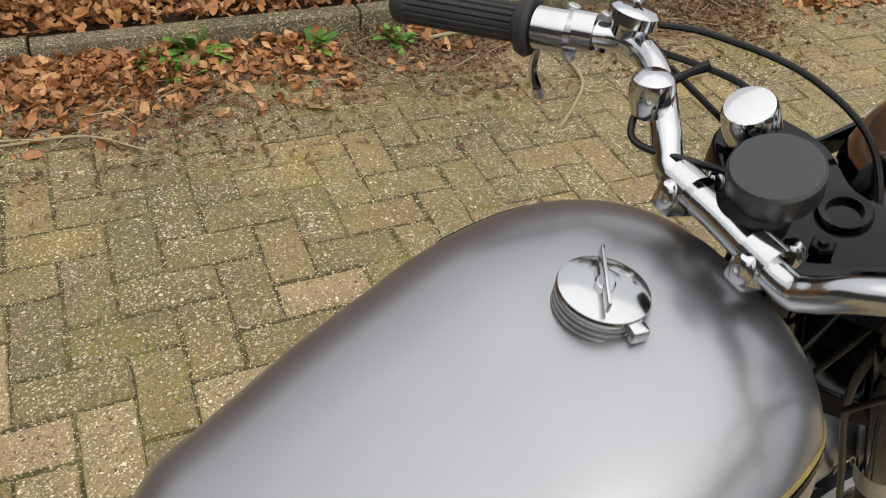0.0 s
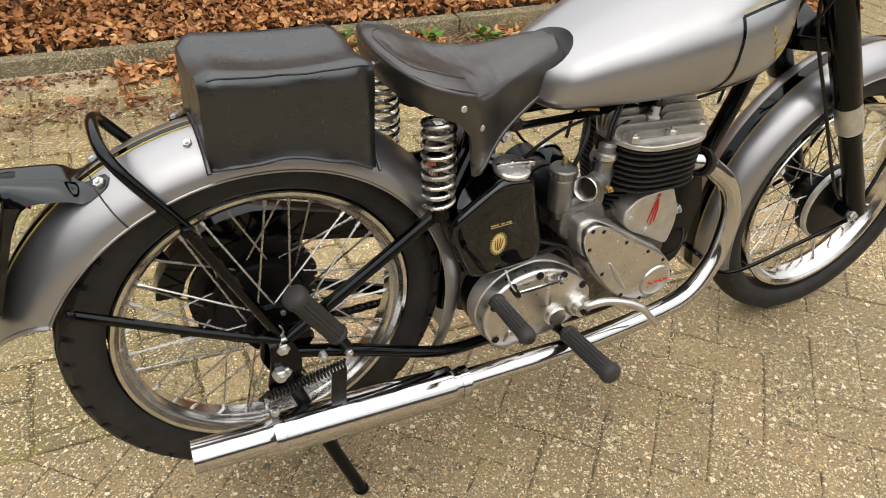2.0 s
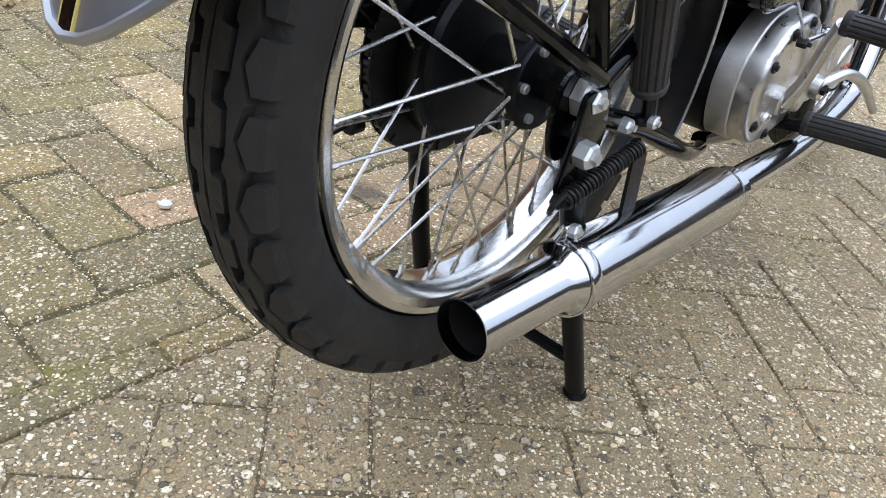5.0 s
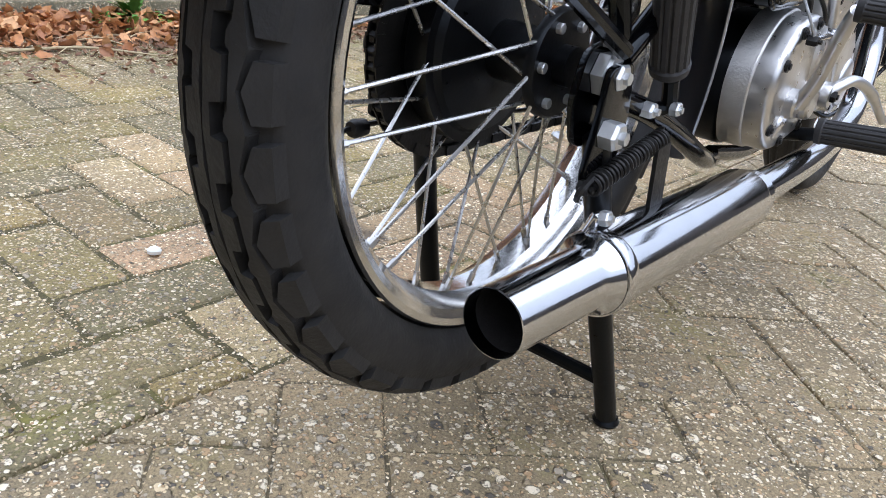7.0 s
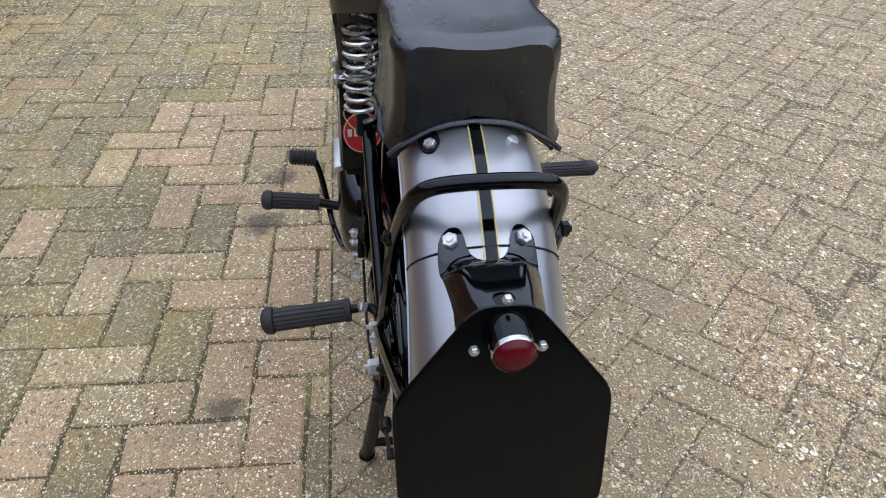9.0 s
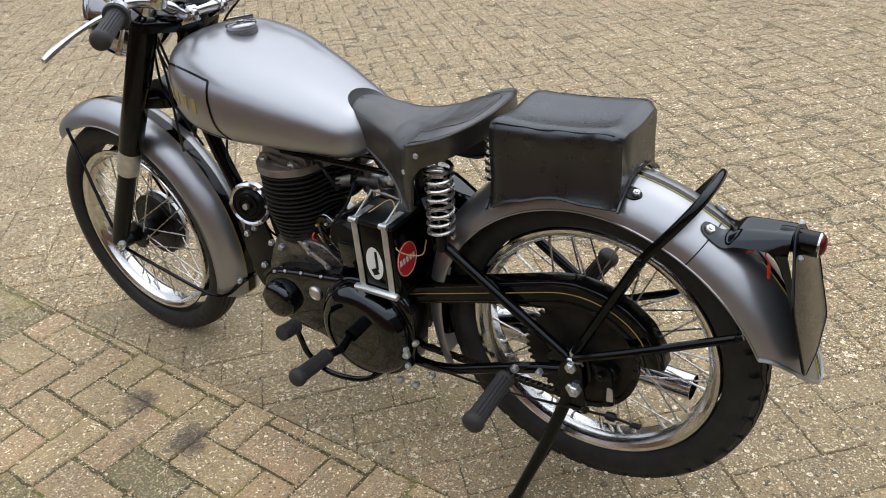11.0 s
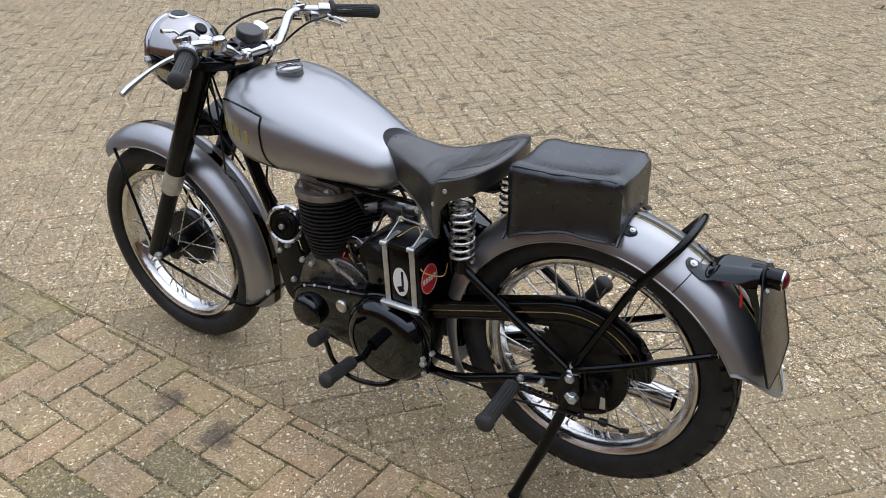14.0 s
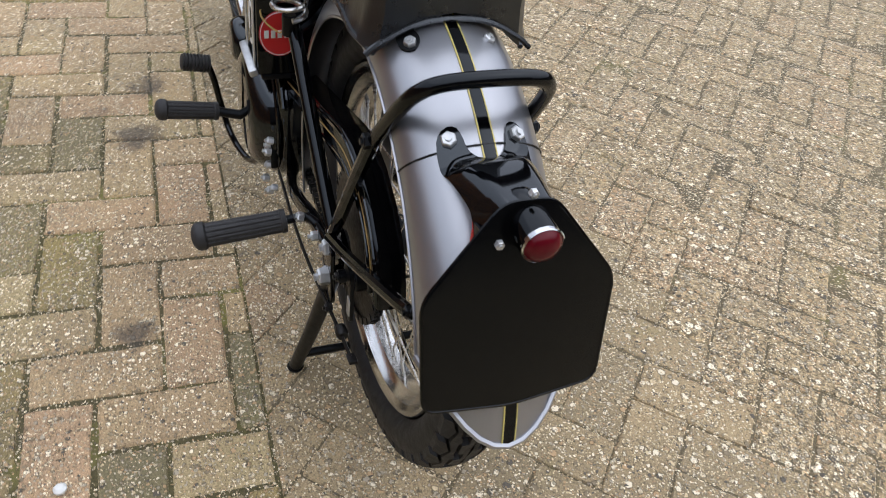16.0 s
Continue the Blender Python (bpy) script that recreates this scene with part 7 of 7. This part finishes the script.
def lay(origin, angle, xr, yr, above):
    ca, sa = math.cos(radians(angle)), math.sin(radians(angle))
    n = int(26 / PITCH)
    corners = [(x, y) for x in xr for y in yr]
    us = [((x - origin[0]) * ca + (y - origin[1]) * sa) / PITCH for x, y in corners]
    vs = [(-(x - origin[0]) * sa + (y - origin[1]) * ca) / PITCH for x, y in corners]
    for i in range(int(min(us)) - 2, int(max(us)) + 2):
        for j in range(int(min(vs)) - 2, int(max(vs)) + 2):
            d = (i - j) % 4
            if d == 0:
                w, h = 2, 1
            elif d == 3:
                w, h = 1, 2
            else:
                continue
            jit = [rng.uniform(-0.0018, 0.0018) * (1 if above else 0.6) for _ in range(2)]
            mid_y = origin[1] + (i + w / 2) * PITCH * sa + (j + h / 2) * PITCH * ca
            outer = 0.0 if above else min(1.0, max(0.0, (-0.5 - mid_y) / 0.9))
            gap = 0.0031 if above else 0.0015 + 0.0023 * outer
            a, b, c, e = i * PITCH + gap + jit[0], j * PITCH + gap + jit[1], (i + w) * PITCH - gap + jit[0], (j + h) * PITCH - gap + jit[1]
            r = 0.004
            loc = []
            for (x0, y0), (x1, y1) in (((a + r, b), (c - r, b)), ((c, b + r), (c, e - r)), ((c - r, e), (a + r, e)), ((a, e - r), (a, b + r))):
                for q in (0.0, 0.34, 0.67, 1.0):
                    w_ = 0.0021 if above else 0.0012
                    loc.append((x0 + (x1 - x0) * q + rng.uniform(-w_, w_), y0 + (y1 - y0) * q + rng.uniform(-w_, w_)))
            poly = [(origin[0] + u * ca - v * sa, origin[1] + u * sa + v * ca) for u, v in loc]
            mx, my = sum(p[0] for p in poly) / 16, sum(p[1] for p in poly) / 16
            if not (xr[0] < mx < xr[1] and yr[0] - 0.1 < my < yr[1] + 0.1):
                continue
            poly = clipped(poly, SEAM + (0.002 if above else -0.002), above)
            if len(poly) < 3 or my > KERB_Y - 0.08:
                continue
            area = 0.5 * abs(sum(p[0] * q[1] - q[0] * p[1] for p, q in zip(poly, poly[1:] + poly[:1])))
            if area < 0.0012:
                continue
            v, f, mid = paver_shape(poly, rng.uniform(-0.0022, 0.0012), (rng.gauss(0, 0.008 if above else 0.005 + 0.011 * outer), rng.gauss(0, 0.008 if above else 0.005 + 0.011 * outer)), 1.0 if above else 0.6 + 0.5 * outer)
            if -0.60 < mx < 1.70 and -0.62 < my < 1.90:
                rosy = above and rng.random() < (1.0 - 2.0 * max(0, my - 0.45)) * min(1.0, max(0.25, 0.7 + 1.5 * mx))
                single.append((v, f, mid, (PAVER_ROSY if rosy else PAVER) if above else PAVER_BROWN))
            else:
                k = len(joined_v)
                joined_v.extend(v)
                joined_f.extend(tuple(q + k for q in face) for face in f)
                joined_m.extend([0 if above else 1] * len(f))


lay((0.884, 0.982), -1.0, (-3.0, 6.0), (SEAM, KERB_Y), True)
lay((0.443, -0.059), -43.5, (-3.5, 13.0), (-9.5, SEAM), False)


# plain unseen brick walls, added to darken the horizon that the metal reflects
UNSEEN_WALL = material("unseen_wall_brick", (0.095, 0.085, 0.078), 0.9, 0, 0, 0.25, 3.0, 0.4, 60, 0.04, 0.3)
for k, (size, at) in enumerate((((26, 0.3, 3.0), (2.7, -10.6, 1.45)), ((0.3, 20, 4.0), (15.2, -0.9, 1.95)), ((0.3, 20, 5.5), (-10.2, -0.9, 2.7)), ((26, 0.3, 3.6), (2.7, 9.2, 1.75)))):
    tagged(part("wall_%d" % (k + 1), block(size, 0.02, at), UNSEEN_WALL), "plain dull brick wall, unseen, added to darken reflections", "wall", kind="structure")

# kerb
kerb = part("kerb", block((18.0, 0.10, 0.10), 0, (3.0, KERB_Y + 0.075, -0.03)), SOIL)
tagged(kerb, "weathered grey concrete kerb edging", "kerb", kind="structure")
stone = mesh_of("kerb_stone", block((1.032, 0.074, 0.14), 0.007, (0, 0, 0)), KERB)
for k in range(-6, 12):
    ob = part("kerb_stone", stone, KERB, kerb, "", at=(0.349 + 0.52 + 1.04 * k, KERB_Y + 0.040 + rng.uniform(-0.002, 0.002), -0.006 + rng.uniform(-0.003, 0.003)))
    ob.rotation_euler = (rng.gauss(0, 0.01), rng.gauss(0, 0.002), rng.gauss(0, 0.002))

# planting bed behind the kerb
bed_v, bed_f = [], []
nx_, ny_ = 120, 16
for i in range(nx_ + 1):
    for j in range(ny_ + 1):
        x, y = -5 + 15 * i / nx_, KERB_Y + 0.075 + 2.2 * j / ny_
        bed_v.append((x, y, 0.028 + 0.10 * min(1, j / 9) + 0.03 * noise.noise(Vector((x * 3, y * 3, 0)))))
for i in range(nx_):
    for j in range(ny_):
        a = i * (ny_ + 1) + j
        bed_f.append((a, a + ny_ + 1, a + ny_ + 2, a + 1))
bed = part("planting_bed", (bed_v, bed_f), SOIL)
tagged(bed, "dark soil bed covered with dead leaves behind the kerb", "planting bed", kind="structure")


def leaf(at, size, yaw, pitch, roll, curl, r):
    """One curled leaf: a pointed oval folded on its midrib."""
    outline = [(-0.5, 0), (-0.28, 0.20), (0.02, 0.27), (0.30, 0.17), (0.52, 0)]
    m = Matrix.Translation(at) @ Euler((pitch, roll, yaw)).to_matrix().to_4x4()
    verts = []
    for u, w in outline:
        lift = curl * (u * u) * size
        verts.append(m @ Vector((u * size, w * size, abs(w) * size * 0.7 * curl + lift)))
    for u, w in outline[1:-1]:
        lift = curl * (u * u) * size
        verts.append(m @ Vector((u * size, 0, lift)))
    for u, w in outline[1:-1]:
        lift = curl * (u * u) * size
        verts.append(m @ Vector((u * size, -w * size, abs(w) * size * 0.5 * curl + lift)))
    for k in range(len(verts)):
        verts[k] += Vector((r.gauss(0, 1), r.gauss(0, 1), r.gauss(0, 1))) * size * 0.055
    return verts, [(0, 1, 5), (1, 2, 6, 5), (2, 3, 7, 6), (3, 4, 7), (0, 5, 8), (5, 6, 9, 8), (6, 7, 10, 9), (7, 4, 10)]


def scatter(name, count, place, sizes, mat, label, category, flat=0.5):
    r = random.Random(len(name) * 7 + count)
    V, F = [], []
    for _ in range(count):
        p = place(r)
        if p is None:
            continue
        v, f = leaf(p, r.uniform(*sizes), r.uniform(0, 6.28), r.gauss(0, flat), r.gauss(0, flat), r.uniform(-0.5, 1.5), r)
        k = len(V)
        V += [tuple(q) for q in v]
        F += [tuple(i + k for i in q) for q in f]
    me = bpy.data.meshes.new(name)
    me.from_pydata(V, [], F)
    me.materials.append(mat)
    me.polygons.foreach_set("use_smooth", [True] * len(me.polygons))
    ob = new(name, me)
    return tagged(ob, label, category, kind="stuff")


def strip(r):
    x = r.uniform(-0.1, 5.0) if r.random() < 0.96 else r.uniform(-3.0, 0.0)
    y = KERB_Y - abs(r.gauss(0, 0.16)) - 0.01
    thick = 0.5 + noise.noise(Vector((x * 1.6, 4.0, 0))) - (0.55 if -0.5 < x < 0.10 else 0.0) - (0.9 if x > 1.25 else 0)
    if y < KERB_Y - 0.50 or r.random() > 0.35 + 1.2 * thick:
        return None
    return (x, y, 0.006 + 0.030 * r.random() * max(0.1, 1 - (KERB_Y - y) / 0.3))


scatter("leaf_litter", 9000, strip, (0.020, 0.060), DEADLEAF, "curled brown dead leaves lying along the kerb", "dead leaves", 0.55)


def crumbs(r):
    x, y = r.uniform(-1.2, 3.2), KERB_Y - 0.02 - abs(r.gauss(0.12, 0.24))
    if y < KERB_Y - 0.75 or noise.noise(Vector((x * 2.3, y * 4.0, 7.0))) + 0.42 < r.random() * 0.75:
        return None
    return (x, y, 0.004 + 0.004 * r.random())


scatter("leaf_crumbs", 20000, crumbs, (0.006, 0.026), CRUMB, "broken brown leaf crumbs littering the paving edge", "leaf crumbs", 0.3)


def in_bed(r):
    x, y = r.uniform(-3.5, 6.0), KERB_Y + 0.085 + abs(r.gauss(0, 0.5))
    return (x, y, 0.045 + 0.10 * min(1, (y - KERB_Y) / 1.2) + 0.04 * r.random())


scatter("bed_leaves", 21000, in_bed, (0.022, 0.056), DEADLEAF, "brown dead leaves heaped over the planting bed", "dead leaves", 0.55)


def in_hedge(r):
    x, y = r.uniform(-3.5, 6.0), KERB_Y + 0.52 + r.gauss(0, 0.14)
    return (x, y, 0.16 + 1.45 * r.random() ** 0.9)


scatter("hedge_leaves", 22000, in_hedge, (0.035, 0.062), DEADLEAF, "withered brown leaves still hanging on the hedge", "hedge leaves", 1.0)


def stick(a, b, r, bend, thin):
    a, b = Vector(a), Vector(b)
    mid = (a + b) / 2 + Vector(bend)
    return sweep([a, mid, b], [r, r * 0.85, r * thin], 6, 4)


r6 = random.Random(6)
for k in range(34):
    x, y = -3.2 + k * 0.27 + r6.uniform(-0.08, 0.08), KERB_Y + 0.48 + r6.uniform(-0.10, 0.10)
    stem = part("hedge_stem", stick((x, y, 0.05), (x + r6.uniform(-0.1, 0.1), y + r6.uniform(-0.08, 0.08), 1.6), r6.uniform(0.008, 0.016), (r6.uniform(-0.05, 0.05), r6.uniform(-0.04, 0.04), 0), 0.5), TWIG)
    tagged(stem, "bare grey-brown upright hedge stem", "hedge stem", "stems of the hedge")
    for _ in range(5):
        z = r6.uniform(0.15, 1.3)
        part("side_twig", stick((x, y, z), (x + r6.uniform(-0.25, 0.25), y + r6.uniform(-0.25, 0.2), z + r6.uniform(-0.04, 0.25)), 0.0035, (0, 0, 0.03), 0.4), TWIG, stem)

# a drift of pale sand washed against the kerb
SANDY = paver_material("pale_sand", False, [(0.400, 0.350, 0.255), (0.430, 0.372, 0.270)], (150, 0.10, 0.20), 0.1, (0.330, 0.285, 0.205), 500, 0.6, 0.0015)
drift_v, drift_f = [], []
for i in range(33):
    for j in range(9):
        x, t = -0.62 + 0.75 * i / 32, j / 8
        reach = 0.30 * math.sin(math.pi * i / 32) ** 0.7 * (0.75 + 0.5 * noise.noise(Vector((x * 6, 3.0, 0))))
        drift_v.append((x + 0.02 * noise.noise(Vector((x * 9, t * 4, 1))), KERB_Y + 0.002 - reach * t, 0.0105 * (1 - t) - 0.0035 + 0.003 * noise.noise(Vector((x * 14, t * 6, 5)))))
for i in range(32):
    for j in range(8):
        a = i * 9 + j
        drift_f.append((a, a + 9, a + 10, a + 1))
drift = part("sand_drift", (drift_v, drift_f), SANDY)
tagged(drift, "pale sand washed over the paving against the kerb", "sand", kind="stuff")

# twigs and straw near the kerb
tw = []
for _ in range(150):
    x, y = r6.uniform(-0.4, 3.0), KERB_Y - 0.06 - abs(r6.gauss(0.16, 0.14))
    a, ln = r6.uniform(-0.9, 0.9) + (0 if r6.random() < 0.7 else 1.5), r6.uniform(0.04, 0.16)
    tw.append(stick((x, y, 0.010), (x + ln * math.cos(a), y + ln * math.sin(a), 0.010 + r6.uniform(0, 0.012)), r6.uniform(0.0008, 0.0018), (r6.uniform(-0.01, 0.01), r6.uniform(-0.01, 0.01), 0.004), 0.5))
straw = part("dry_twigs", both(*tw), STRAW)
tagged(straw, "dry twigs and straw scattered over the paving edge", "twigs", kind="stuff")
for pts, r in (([(1.57, 1.955, 0.014), (1.72, 1.950, 0.024), (1.90, 1.90, 0.026), (2.00, 1.79, 0.018), (2.00, 1.64, 0.012), (1.965, 1.54, 0.012), (1.86, 1.43, 0.010), (1.76, 1.345, 0.009)], 0.0070),
               ([(0.15, 1.69, 0.010), (0.246, 1.678, 0.012), (0.449, 1.663, 0.016), (0.60, 1.557, 0.010)], 0.004), ([(0.05, 1.66, 0.010), (0.2, 1.70, 0.014), (0.33, 1.69, 0.010)], 0.004)):
    s = part("fallen_twig", sweep(pts, [r, r, r * 0.9, r * 0.7] if len(pts) > 3 else [r, r, r * 0.5], 7, 6), STRAW)
    tagged(s, "pale dry twig lying on the paving", "twig", "fallen twigs")

# weeds growing at the kerb
r8 = random.Random(8)
for (x, y, n_, size) in ((0.816, 2.050, 26, 0.135), (1.188, 2.000, 22, 0.105), (1.472, 1.985, 22, 0.10), (0.68, 2.02, 14, 0.09), (0.76, 1.93, 12, 0.08)):
    weed = new("weed")
    weed.location = (x, y, 0.0)
    tagged(weed, "small green leafy weed growing beside the kerb", "weed", "weeds along the kerb")
    for k in range(n_):
        yaw, el = r8.uniform(0, 6.28), r8.uniform(0.3, 1.25)
        ln = size * r8.uniform(0.6, 1.15)
        d = Vector((math.cos(yaw) * math.cos(el), math.sin(yaw) * math.cos(el), math.sin(el)))
        side = Vector((-math.sin(yaw), math.cos(yaw), 0))
        base = Vector((r8.gauss(0, 0.012), r8.gauss(0, 0.012), 0.002))
        V, F = [], []
        for t, w in ((0, 0.05), (0.2, 0.10), (0.35, 0.28), (0.45, 0.17), (0.58, 0.33), (0.68, 0.20), (0.80, 0.26), (1.0, 0.02)):
            q = base + d * ln * t + Vector((0, 0, -0.35 * ln * t * t))
            V += [q - side * w * ln * 0.5 + Vector((0, 0, 0.08 * w * ln)), q, q + side * w * ln * 0.5 + Vector((0, 0, 0.08 * w * ln))]
        for i in range(7):
            for j in range(2):
                F.append((i * 3 + j, i * 3 + j + 1, i * 3 + j + 4, i * 3 + j + 3))
        me = bpy.data.meshes.new("leaf")
        me.from_pydata([tuple(v) for v in V], [], F)
        me.materials.append(GREENLEAF)
        blade = new("leaf", me)
        blade.parent = weed

# the paving blocks: the near ones singly, the rest in one mesh
for v, f, mid, mat in single:
    me = bpy.data.meshes.new("paver")
    me.from_pydata([(a - mid[0], b - mid[1], c) for a, b, c in v], [], f)
    me.materials.append(mat)
    ob = new("paver", me)
    ob.parent, ob.location = pavement, (mid[0], mid[1], 0)
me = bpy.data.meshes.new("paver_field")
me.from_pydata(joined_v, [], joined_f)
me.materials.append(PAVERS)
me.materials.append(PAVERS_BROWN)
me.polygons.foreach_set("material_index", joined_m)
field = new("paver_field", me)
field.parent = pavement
tagged(field, kind="stuff")
# a pale pebble left on the paving
pebble = part("white_pebble", lathe([(0, 0.010), (0.006, 0.009), (0.010, 0.005), (0.009, 0.0), (0, 0)], (-0.046, 0.50, 0.001), (0.1, 0.1, 1), 14), WHITE)
tagged(pebble, "small white pebble on the paving", "pebble")
# pale scraps lying far out on the paving
SCRAPS = [(0.18, -6.05, 0.11, 0.4), (2.46, -4.13, 0.06, 1.2)]
for k, (x, y, size, turn) in enumerate(SCRAPS):
    v, f = leaf((x, y, 0.012), size, turn, 0.1, 0.05, 0.5, random.Random(k))
    scrap = part("pale_scrap", (v, f), STRAW)
    tagged(scrap, "pale crumpled dry leaf lying on the paving", "dry leaf", "pale dry leaves")
